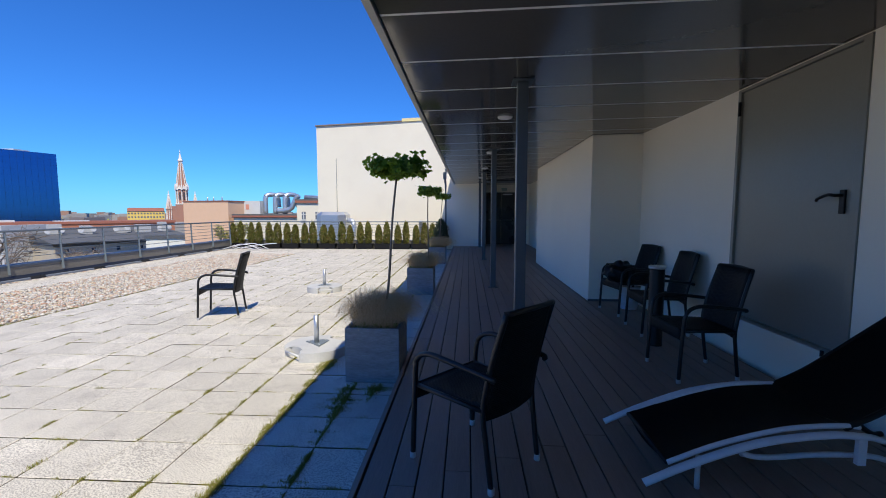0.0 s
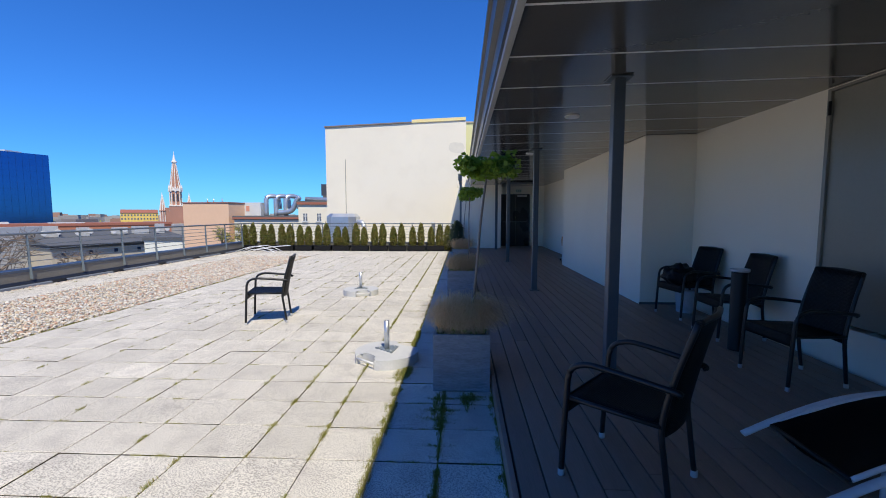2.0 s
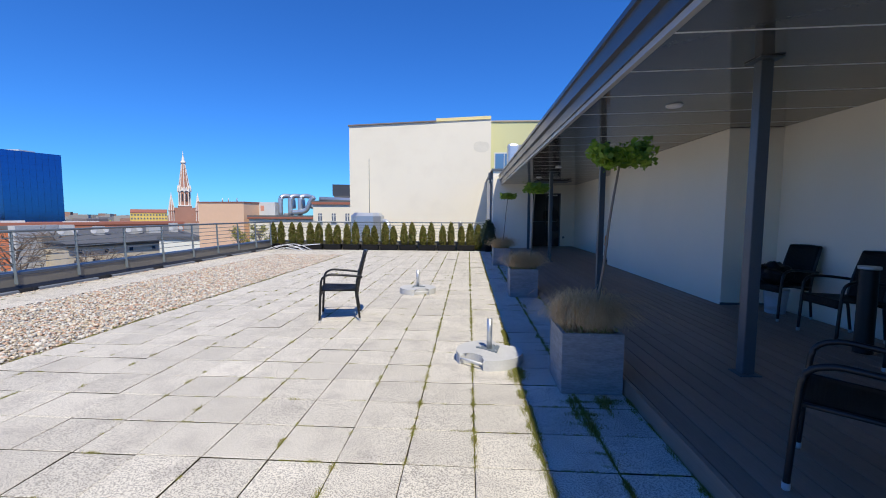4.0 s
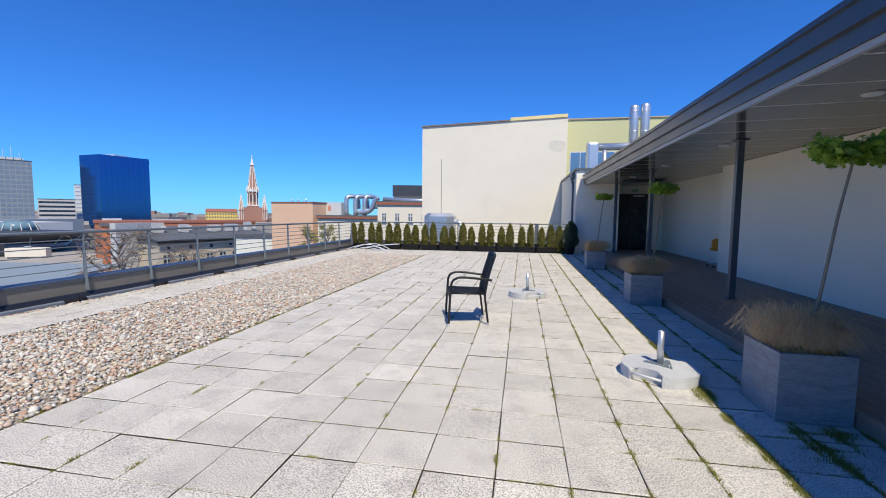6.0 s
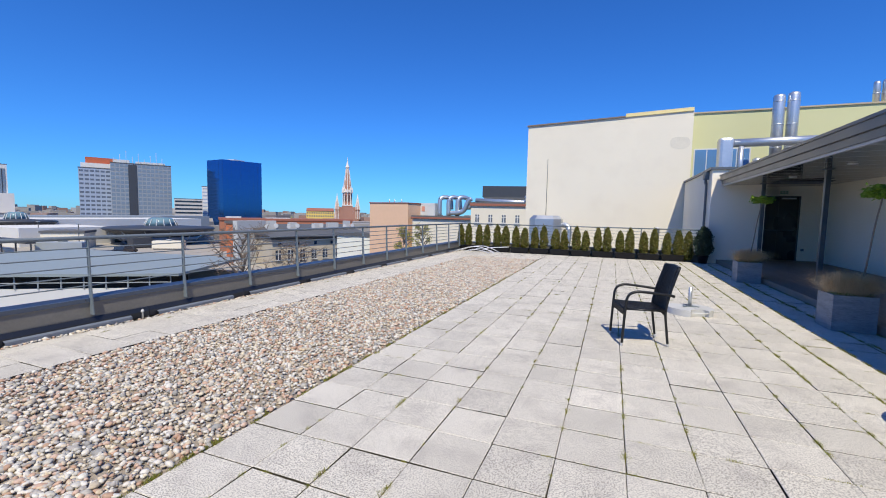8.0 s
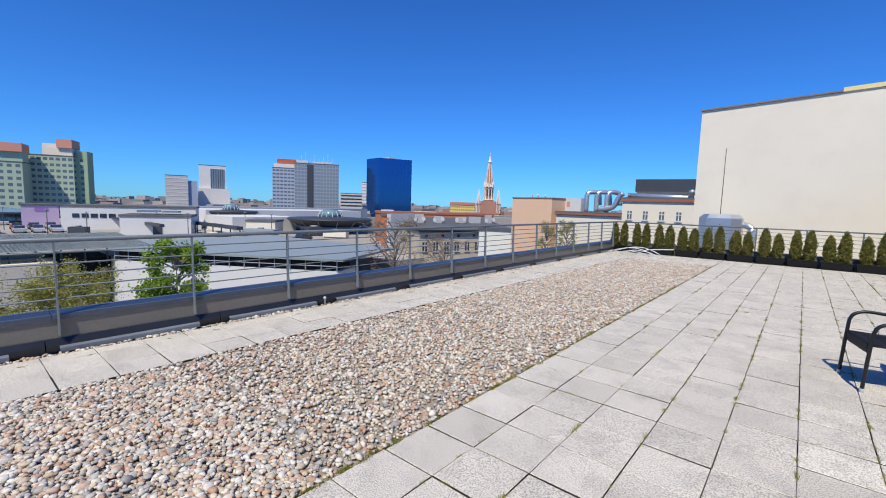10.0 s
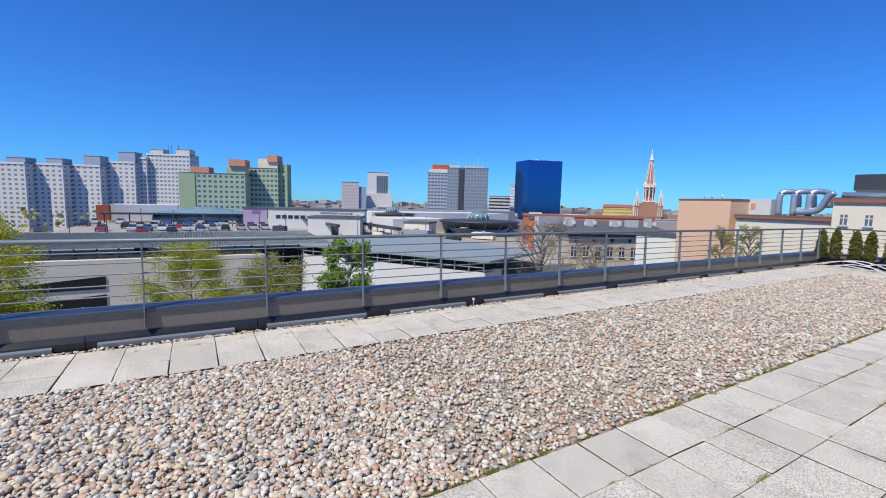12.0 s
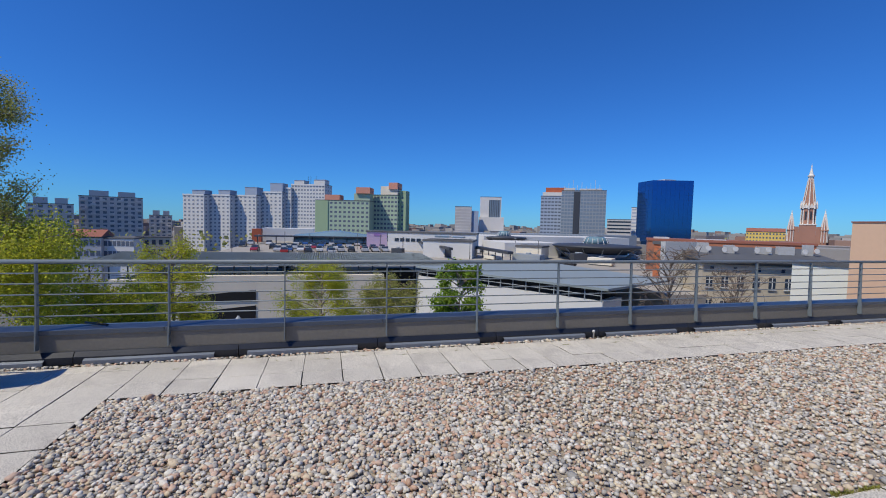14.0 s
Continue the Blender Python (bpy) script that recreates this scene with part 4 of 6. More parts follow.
for k in range(5):
    a = 2 * math.pi * k / 5
    bm = bmesh.new(); tube(bm, [(0.02 * math.cos(a), 0.02 * math.sin(a), 0.11), (0.28 * math.cos(a), 0.28 * math.sin(a), 0.075)], [0.022, 0.014], 8); part("base_arm", bm, M_ALU, oc)
    bm = bmesh.new(); bmesh.ops.create_cone(bm, cap_ends=True, segments=14, radius1=0.028, radius2=0.028, depth=0.035, matrix=Matrix.Translation((0.28 * math.cos(a), 0.28 * math.sin(a), 0.0285)) @ Matrix.Rotation(math.pi / 2, 4, "X")); part("castor", bm, M_BLACK, oc)

# downpipe on the end block
dp = thing("downpipe", pose(-1.12, 17.9, 0), "dark metal rainwater hopper and downpipe", "downpipe")
bm = bmesh.new(); box(bm, -0.1, 0.065, -0.1, 0.1, 2.85, 3.12, 0.01); part("hopper", bm, M_GREYMETAL, dp)
bm = bmesh.new(); tube(bm, bend([(-0.02, 0, 2.85), (-0.02, 0, 2.7), (0.01, 0, 2.55), (0.01, 0, 0.0)], 5), 0.04, 10); part("pipe", bm, M_GREYMETAL, dp)

# silver hood beyond the hedge
hd = thing("ventilation_hood", pose(-7.12, 21.9, -0.22), "galvanised octagonal rooftop ventilation hood", "ventilation")
bm = bmesh.new()
prism(bm, [(-0.42, -0.7), (0.42, -0.7), (0.75, -0.4), (0.75, 0.4), (0.42, 0.7), (-0.42, 0.7), (-0.75, 0.4), (-0.75, -0.4)], 0.25, 1.72)
bm2 = [e for e in bm.edges if all(v.co.z > 1.7 for v in e.verts)]
bmesh.ops.bevel(bm, geom=bm2, offset=0.16, segments=1, affect="EDGES")
part("casing", bm, M_ZINC, hd)
bm = bmesh.new(); box(bm, -0.6, 0.6, -0.55, 0.55, -0.14, 0.249); part("plinth", bm, M_GREYMETAL, hd)
for x in (-0.42, 0.42):
    bm = bmesh.new(); box(bm, x - 0.015, x + 0.015, -0.715, -0.702, 0.28, 1.55); part("seam", bm, M_ALU, hd)
bm = bmesh.new(); tube(bm, bend([(0.76, -0.1, 1.3), (1.0, -0.2, 1.25), (1.15, -0.3, 1.0), (1.1, -0.35, 0.5), (1.05, -0.35, 0.0)], 5), 0.13, 12); part("exhaust_bend", bm, M_ZINC, hd)

# flues and ducts on the end block
def flue(x, y, z0, z1, r):
    p = thing("flue_pipe", pose(x, y, 0), "shiny silver vertical flue pipe", "flue", "silver flues")
    bm = bmesh.new(); lathe(bm, [(r, z0), (r, z1 - 0.12), (r * 0.9, z1 - 0.04), (r * 0.55, z1)], 20); part("pipe", bm, M_ZINC, p)
    z = z0 + 0.5
    while z < z1 - 0.2:
        bm = bmesh.new(); lathe(bm, [(r + 0.002, z), (r + 0.012, z + 0.01), (r + 0.012, z + 0.04), (r + 0.002, z + 0.05)], 20); part("collar", bm, M_ZINC, p)
        z += 0.95
flue(2.12, 22.6, 3.05, 6.72, 0.21)
flue(2.62, 22.6, 3.05, 6.78, 0.21)
flue(6.2, 24.9, 6.5, 7.55, 0.12)
flue(6.5, 24.9, 6.5, 7.6, 0.12)
du = thing("air_duct", pose(0, 21.6, 0), "large silver insulated air duct on the roof", "duct")
bm = bmesh.new(); tube(bm, [(0.35, 0, 4.63), (3.9, 0, 4.68)], 0.17, 16); part("horizontal_run", bm, M_ZINC, du)
bm = bmesh.new(); box(bm, -0.15, 0.36, -0.3, 0.3, 3.3, 4.85, 0.12); part("elbow_box", bm, M_ZINC, du)
bm = bmesh.new(); tube(bm, [(0.1, 0, 3.05), (0.1, 0, 3.35)], 0.2, 14); part("riser", bm, M_ZINC, du)
bm = bmesh.new(); tube(bm, [(0.62, -0.25, 3.05), (0.62, -0.25, 4.45)], 0.1, 12); part("side_pipe", bm, M_ZINC, du)
for k in range(3):
    bm = bmesh.new(); lathe(bm, [(0.12, 3.05), (0.12, 3.85), (0.16, 3.86), (0.16, 3.98), (0.05, 4.05)], 14, 1.3 + 0.42 * k, 0.2); part("vent_cowl", bm, M_ZINC, du)

cap = thing("bollard_light", pose(-9.80, 4.22, 0.1), "small white bulb shaped light at the parapet foot", "light")
bm = bmesh.new(); lathe(bm, [(0.010, -0.1), (0.010, -0.01), (0.02, -0.005), (0.02, 0.015), (0.012, 0.028)], 12); part("cap_body", bm, M_TRIM, cap)
vp = thing("vent_pipe", pose(-2.38, 20.0, -0.36), "grey ventilation pipe beyond the hedge", "pipe")
bm = bmesh.new(); lathe(bm, [(0.09, 0), (0.09, 1.38), (0.1, 1.39), (0.1, 1.45), (0.08, 1.46)], 14); part("pipe", bm, M_ALU, vp)
rod = thing("loose_rod", pose(-10.08, -1.92, 0.392, 0, 0, 60), "dark metal rod lying on the coping", "rod")
bm = bmesh.new(); tube(bm, [(-0.16, 0, 0), (0.16, 0, 0.0)], 0.012, 8); part("bar", bm, M_BLACK, rod)
# unseen chair copy, added so that its shadow falls on the slabs
k = copy_thing(chair, pose(-9.33, -3.0, 0, 0, 0, 268))
k["label"] = "black woven rattan armchair added out of view to cast a shadow"

# ---- the city beyond the railing ----
STREET = -22.0
EYE = Vector((-4.55, 0.52, 1.55))     # a spot on the terrace from which the town is laid out


def town(azimuth, distance, elevation=None):
    """Plan place at a bearing (degrees left of north) and distance from the terrace; with an elevation angle, its height too."""
    a = radians(azimuth)
    x, y = EYE.x - distance * math.sin(a), EYE.y + distance * math.cos(a)
    return (x, y) if elevation is None else (x, y, EYE.z + distance * math.tan(radians(elevation)))


def height(distance, elevation):
    return EYE.z + distance * math.tan(radians(elevation))


M_GROUND = mat("city_ground", (0.14, 0.135, 0.125), 0.95, vary=0.25, grain=0.2, stain=0.02, bump=0)
solid("ground", M_GROUND, (-4000, 4000, -4000, 4000, STREET - 1, STREET), label="grey city ground reaching the horizon", category="ground")


def house_block(name, label, a, b, depth, z0, z1, wall, cols=0, rows=0, ww=1.2, wh=1.4, glass=None, side=0, side_right=True, first=2.0, step=2.8, category="building", cap=None, gaps=0.0, frame=False):
    """A building with its front from plan point a to b (as seen from the terrace, left to right); windows in rows and columns."""
    a, b = Vector((*a, 0)), Vector((*b, 0))
    d = b - a
    L = d.length
    h = thing(name, pose(a.x, a.y, 0, 0, 0, math.degrees(math.atan2(d.y, d.x))), label, category)
    bm = bmesh.new(); box(bm, 0, L, 0, depth, z0, z1); part("wall", bm, wall, h)
    bm = bmesh.new(); box(bm, -0.15, L + 0.15, -0.15, depth + 0.15, z1 + 0.002, z1 + 0.4); part("roof", bm, cap or M_ROOF, h)
    if cols:
        glass = glass or M_GLASS_DARK
        bm = bmesh.new(); box(bm, -ww / 2, ww / 2, -0.03, 0.03, 0, wh); me = mesh_of("window", bm, glass)
        bm = bmesh.new(); box(bm, -0.03, 0.03, -ww / 2, ww / 2, 0, wh); ms = mesh_of("window", bm, glass)
        fm = None
        if frame:
            bm = bmesh.new(); box(bm, -0.04, 0.04, -0.06, -0.031, 0, wh); box(bm, -ww / 2 - 0.1, ww / 2 + 0.1, -0.16, 0.0, -0.14, -0.02); box(bm, -ww / 2, -0.041, -0.05, -0.031, wh * 0.62, wh * 0.62 + 0.08); box(bm, 0.041, ww / 2, -0.05, -0.031, wh * 0.62, wh * 0.62 + 0.08)
            fm = mesh_of("frame", bm, M_TRIM)
        for r in range(rows):
            z = z1 - first - step * r
            for c in range(cols):
                w = new("window", me)
                w.parent, w.location = h, (L * (c + 0.5) / cols + gaps * (1 if c % 2 else -1), -0.02, z)
                if fm:
                    q = new("frame", fm); q.parent = w
            for c in range(side):
                w = new("window", ms)
                w.parent, w.location = h, (L + 0.02 if side_right else -0.02, depth * (c + 0.5) / side, z)
    return h, L


def add(h, name, m, *boxes, label=""):
    bm = bmesh.new()
    for b in boxes:
        box(bm, *b)
    return part(name, bm, m, h, label)


M_WHITEPANEL = mat("white_panel_flats", (0.70, 0.68, 0.65), 0.9, vary=0.05, grain=0.3, stain=0.05, bump=0)
M_GREYPANEL = mat("grey_panel_flats", (0.56, 0.53, 0.50), 0.9, vary=0.06, grain=0.3, stain=0.05, bump=0)
M_MINT = mat("mint_green_flats", (0.40, 0.50, 0.36), 0.9, vary=0.04, grain=0.3, stain=0.05, bump=0)
M_PINK = mat("salmon_roof_box", (0.62, 0.28, 0.20), 0.8, vary=0.05, bump=0)
M_BLUEGREY = mat("blue_grey_box", (0.36, 0.42, 0.52), 0.8, vary=0.05, bump=0)
M_BLUEGLASS = mat("blue_mirror_glass", (0.025, 0.12, 0.34), 0.04, metal=0.85, vary=0.05, grain=0.4, stain=0.1, bump=0, spec=0.9)
M_BLUELINE = mat("blue_glass_joint", (0.008, 0.02, 0.06), 0.4, vary=0.05, bump=0)
M_HOTEL = mat("grey_curtain_wall", (0.30, 0.32, 0.34), 0.35, vary=0.06, grain=0.4, stain=0.1, bump=0)
M_HOTELGLASS = mat("pale_office_glass", (0.20, 0.25, 0.31), 0.15, vary=0.1, grain=0.3, bump=0)
M_RUST = mat("rust_red_panel", (0.45, 0.11, 0.05), 0.8, vary=0.08, stain=0.1, bump=0)
M_BRICKRED = mat("brick_red_wall", (0.40, 0.16, 0.09), 0.9, vary=0.08, stain=0.2, bump=0)
M_PEACH = mat("peach_render", (0.76, 0.50, 0.33), 0.9, vary=0.04, grain=3, stain=0.2, bump=0.05)
M_WHITEGABLE = mat("chalk_white_gable", (0.74, 0.74, 0.66), 0.9, vary=0.04, stain=0.3, bump=0.05)
M_TENEMENT = mat("beige_old_render", (0.52, 0.45, 0.34), 0.95, vary=0.12, grain=4, stain=0.5, bump=0.1)
M_TENROOF = mat("tar_paper_roof", (0.10, 0.105, 0.115), 0.85, vary=0.15, stain=0.3, bump=0.05)
M_MALLBEIGE = mat("mall_beige_cladding", (0.76, 0.67, 0.53), 0.8, vary=0.05, grain=1, stain=0.1, bump=0)
M_MALLWHITE = mat("mall_white_cladding", (0.66, 0.65, 0.62), 0.8, vary=0.04, grain=1, stain=0.1, bump=0)
M_MALLGREY = mat("mall_grey_metal", (0.30, 0.33, 0.35), 0.5, vary=0.06, grain=1, stain=0.15, bump=0)
M_CANOPYROOF = mat("corrugated_grey_green_roof", (0.27, 0.31, 0.31), 0.5, vary=0.06, grain=1, stain=0.1, bump=0)
M_PARKING = mat("roof_parking_surface", (0.36, 0.33, 0.29), 0.9, vary=0.1, grain=0.6, stain=0.06, bump=0)
M_DARKSTEEL = mat("dark_steel", (0.05, 0.055, 0.065), 0.5, vary=0.1, bump=0)
M_LILAC = mat("lilac_cladding", (0.52, 0.40, 0.55), 0.8, vary=0.04, bump=0)
M_YELLOW = mat("yellow_render", (0.72, 0.52, 0.14), 0.9, vary=0.08, stain=0.05, bump=0)
M_CREAM2 = mat("pale_cream_render", (0.76, 0.70, 0.57), 0.92, vary=0.04, grain=3, stain=0.2, bump=0.03)
M_OLDROOF = mat("old_red_roof", (0.32, 0.12, 0.08), 0.85, vary=0.12, stain=0.3, bump=0)

# slab blocks far to the south-west
M_BALC = mat("balcony_concrete", (0.66, 0.63, 0.59), 0.9, vary=0.1, bump=0)
for nm, aa, bb, D, el, lab in (("apartment_block", 119.0, 115.5, 320, 1.05, "grey brown concrete apartment block with balconies"),
                               ("apartment_block", 115.1, 109.75, 335, 2.0, "long grey brown apartment block with many balconies"),
                               ("apartment_block", 109.2, 107.05, 380, 0.2, "small ochre apartment block far away")):
    h, L = house_block(nm, lab, town(aa, D), town(bb, D), 14, STREET, height(D, el), M_GREYPANEL, cols=int((aa - bb) * D * 0.0175 / 3.4), rows=8, ww=1.9, wh=1.5, step=2.75, glass=M_GLASS_MID)
    n = int(L / 4.2)
    bm = bmesh.new(); box(bm, -1.3, 1.3, -1.2, -0.04, 0, 1.1); me = mesh_of("balcony", bm, M_BALC)
    for r in range(8):
        for c in range(n):
            if (c + r) % 2 == 0:
                o = new("balcony", me); o.parent, o.location = h, (L * (c + 0.5) / n, 0, height(D, el) - 2.6 - 2.75 * r)
    add(h, "lift_house", M_GREYPANEL, (L * 0.15, L * 0.45, 3, 11, height(D, el) + 0.42, height(D, el) + 3.8), (L * 0.6, L * 0.88, 3, 11, height(D, el) + 0.42, height(D, el) + 3.6))

# stepped white towers
M_GLASS_PALE = mat("pale_window_glass", (0.26, 0.28, 0.32), 0.2, vary=0.1, stain=0.2, bump=0)
def upright(x, azimuth):
    """Plan point on the line x = const at a bearing from the terrace."""
    return (x, EYE.y + (EYE.x - x) / math.tan(radians(azimuth)))


M_WHITEBAND = mat("white_parapet_band", (0.74, 0.73, 0.71), 0.9, vary=0.04, bump=0)
for i, (aa, bb, el, lifts) in enumerate(((106.0, 103.9, 2.85, ((105.2, 103.95, 3.38),)), (103.85, 101.2, 2.93, ((102.5, 101.3, 3.48),)), (101.15, 98.3, 2.97, ((99.65, 98.35, 3.97),)),
                                        (98.25, 95.35, 3.52, ((96.8, 95.4, 4.6),)), (95.3, 94.3, 4.08, ()), (94.25, 90.2, 4.68, ((94.0, 92.8, 5.2), (91.6, 90.3, 5.3))))):
    X = -349 - (0, 1, 2, 3, 5, -2)[i]
    D = EYE.x - X
    z1 = height(D, el)
    h, L = house_block("apartment_tower", "white panel apartment tower with rows of windows", upright(X - 0.45 * math.radians(aa - bb) * D, aa), upright(X, bb), 14, STREET, z1, M_WHITEPANEL, cols=(5, 6, 6, 6, 3, 11)[i], rows=14, ww=1.5, wh=1.2, glass=M_GLASS_PALE, step=2.75, side=3)
    add(h, "parapet_band", M_WHITEBAND, (-0.1, L + 0.1, -0.3, -0.155, z1 - 0.8, z1 + 0.4))
    for la, lb, le in lifts:
        u, v = L * (aa - la) / (aa - bb), L * (aa - lb) / (aa - bb)
        add(h, "lift_house", M_BLUEGREY if i < 4 else M_WHITEPANEL, (u, v, 1.5, 10, z1 + 0.42, height(D, le)), label="blue grey lift house on the roof" if i < 4 else "white lift house on the roof")
        add(h, "lift_roof", M_BLUEGREY, (u - 0.2, v + 0.2, 1.3, 10.2, height(D, le) + 0.01, height(D, le) + 0.35))
    if i == 5:
        for x in (L * 0.42, L * 0.5, L * 0.66):
            bm = bmesh.new(); tube(bm, [(x, 5, z1 + 0.4), (x, 5, z1 + 7)], 0.14, 5); part("aerial", bm, M_DARKSTEEL, h)
# mint green blocks with salmon boxes
M_DEEPMINT = mat("deep_mint_flats", (0.33, 0.44, 0.27), 0.9, vary=0.04, grain=0.3, stain=0.05, bump=0)
X, X2 = -262.0, -266.5
z1, z2 = height(258, 2.8), height(262, 3.72)
h, L = house_block("apartment_block", "mint green apartment block with salmon roof boxes", upright(X - 11, 91.3), upright(X, 84.5), 14, STREET, z1, M_MINT, cols=12, rows=9, ww=1.5, wh=1.25, step=2.7, glass=M_GLASS_MID)
def along(a0, a1, w, a):
    return w * (a0 - a) / (a0 - a1)
q = [along(91.3, 84.5, L, a) for a in (91.3, 89.7, 90.3, 88.4, 86.5, 86.2, 84.5)]
add(h, "end_bay", M_DEEPMINT, (q[0] - 0.1, q[1], -0.5, -0.04, STREET, z1 - 0.1))
add(h, "roof_box", M_PINK, (q[2], q[3], 2, 10, z1 + 0.42, height(258, 3.6)), label="salmon red roof box")
add(h, "lift_house", M_MINT, (q[4], q[6], 1, 9, z1 + 0.42, height(258, 3.8)))
add(h, "roof_box", M_PINK, (q[5], q[6] + 0.3, -0.3, 9.5, height(258, 3.8) + 0.02, height(258, 4.6)), label="salmon red roof box")
h2, L2 = house_block("apartment_block", "taller mint green block with salmon lift houses", upright(X2 - 8, 84.45), upright(X2, 80.8), 12, STREET, z2, M_MINT, cols=8, rows=11, ww=1.5, wh=1.25, step=2.7, side=4, glass=M_GLASS_MID)
q = [along(84.45, 80.8, L2, a) for a in (83.1, 80.9, 82.0, 80.85)]
add(h2, "lift_house", M_CREAM2, (q[0], q[1], 1, 9, z2 + 0.42, height(262, 4.55)))
add(h2, "lift_house", M_CREAM2, (q[0], q[2], 1.2, 8, height(262, 4.56), height(262, 4.95)))
add(h2, "roof_box", M_PINK, (q[2], q[3], 0, 10, height(262, 4.56), height(262, 5.42)), label="salmon red roof box")
add(h2, "stair_tower", M_DEEPMINT, (L2 + 0.02, L2 + 4.4, 3.0, 11, STREET, height(262, 4.4)))
bm = bmesh.new(); box(bm, -0.6, 0.6, -0.03, 0.03, 0, 1.25); me = mesh_of("window", bm, M_GLASS_MID)
for r in range(11):
    o = new("window", me); o.parent, o.location = h2, (L2 + 2.2, 2.98, z2 - 2.0 - 2.7 * r)

# two distant office towers
h, L = house_block("office_tower", "pale grey concrete office tower", town(73.1, 430), town(70.9, 430), 14, STREET, height(430, 2.4), M_GREYPANEL, cols=1, rows=0)
add(h, "stair_shaft", M_BLUEGREY, (L + 0.1, L + 7, 2, 12, STREET, height(430, 1.9)))
for k in range(12):
    add(h, "string_course", M_WHITEPANEL, (0.3, L - 0.3, -0.12, -0.01, height(430, 2.4) - 2.5 - 3 * k, height(430, 2.4) - 1.9 - 3 * k))
h, L = house_block("office_tower", "white slender office tower with dark glazing", town(69.8, 450), town(67.0, 450), 16, STREET, height(450, 3.75), M_WHITEPANEL, cols=0)
z1 = height(450, 3.75)
add(h, "glazing", M_HOTELGLASS, (L * 0.42, L * 0.95, -0.3, -0.01, z1 - 30, z1 - 3))
for k in range(6):
    add(h, "fin", M_DARKSTEEL, (L * (0.44 + 0.085 * k), L * (0.46 + 0.085 * k), -0.5, -0.31, z1 - 30, z1 - 3))
add(h, "podium", M_WHITEPANEL, (-1, L + 3, -4, -0.01, STREET, z1 - 21))

# hotel: two slabs and a rust red top
h, L = house_block("hotel", "grey blue hotel slab with rows of dark windows", town(61.9, 300), town(59.3, 300), 20, STREET, height(300, 3.95), M_BLUEGREY, cols=6, rows=13, ww=1.7, wh=1.0, glass=M_GLASS_MID, step=2.3)
add(h, "roof_storey", M_WHITEPANEL, (1, L, 2, 16, height(300, 3.95) + 0.42, height(300, 4.5)))
add(h, "roof_box", M_RUST, (3, L + 3, 5, 18, height(300, 4.5) + 0.01, height(300, 5.15)), label="rust red roof storey")
h, L = house_block("hotel", "broad grey glazed hotel tower with roof aerials", town(59.3, 292), town(53.9, 292), 22, STREET, height(292, 4.65), M_HOTEL, cols=14, rows=15, ww=1.55, wh=1.5, glass=M_HOTELGLASS, step=2.25, first=1.9)
z1 = height(292, 4.65)
add(h, "dark_bay", M_DARKSTEEL, (L * 0.28, L * 0.42, -0.25, -0.05, STREET, z1 - 0.5))
add(h, "roof_plant", M_TRIM, (1, L * 0.3, 3, 15, z1 + 0.42, z1 + 2.2), (L * 0.4, L * 0.9, 4, 15, z1 + 0.42, z1 + 1.8))
for k in range(9):
    x = L * (0.05 + 0.1 * k)
    bm = bmesh.new(); tube(bm, [(x, 3, z1 + 0.4), (x, 3, z1 + 3.2 + (k * 7 % 5))], 0.12, 5); part("aerial", bm, M_TRIM, h)

h, L = house_block("office_block", "low olive office block with ribbon windows", town(53.7, 400), town(50.9, 400), 14, STREET, height(400, 1.1), M_GREYPANEL)
for k in range(4):
    add(h, "ribbon_window", M_GLASS_DARK, (0.4, L - 0.4, -0.1, -0.01, height(400, 1.1) - 2.6 - 3 * k, height(400, 1.1) - 1.3 - 3 * k))
h, L = house_block("apartment_tower", "slim white striped tower far away", town(50.95, 420), town(49.6, 420), 12, STREET, height(420, 2.6), M_WHITEPANEL)
for k in range(11):
    add(h, "ribbon_window", M_BLUEGREY, (0.4, L - 0.4, -0.1, -0.01, height(420, 2.6) - 2.2 - 3 * k, height(420, 2.6) - 1.2 - 3 * k))

# deep blue mirrored tower
p0, p1, p2 = town(50.35, 268), town(48.75, 256), town(44.5, 264)
zb = height(260, 5.78)
bt = thing("office_tower", pose(0, 0, 0), "deep blue mirrored glass office tower", "building")
q3 = (p0[0] + p2[0] - p1[0], p0[1] + p2[1] - p1[1])
bm = bmesh.new(); prism(bm, [p0, p1, p2, q3], STREET, zb); bmesh.ops.recalc_face_normals(bm, faces=bm.faces[:]); part("glass_skin", bm, M_BLUEGLASS, bt)
for (a, b, n) in ((p0, p1, 4), (p1, p2, 9)):
    a, b = Vector((*a, 0)), Vector((*b, 0))
    d = (b - a)
    nrm = Vector((d.y, -d.x, 0)).normalized()
    for k in range(n + 1):
        c = a + d * k / n + nrm * 0.06
        bm = bmesh.new(); tube(bm, [(c.x, c.y, STREET), (c.x, c.y, zb)], 0.02, 4); part("mullion", bm, M_BLUELINE, bt)
    for k in range(18):
        z = zb - 2.6 * k
        u, v = a + nrm * 0.06, b + nrm * 0.06
        bm = bmesh.new(); tube(bm, [(u.x, u.y, z), (v.x, v.y, z)], 0.014, 4); part("transom", bm, M_BLUELINE, bt)
bm = bmesh.new(); cc = (Vector((*p1, 0)) + Vector((*q3, 0))) / 2; box(bm, cc.x - 4, cc.x + 3, cc.y - 3, cc.y + 4, zb + 0.01, zb + 1.0); part("roof_plant", bm, M_TRIM, bt)

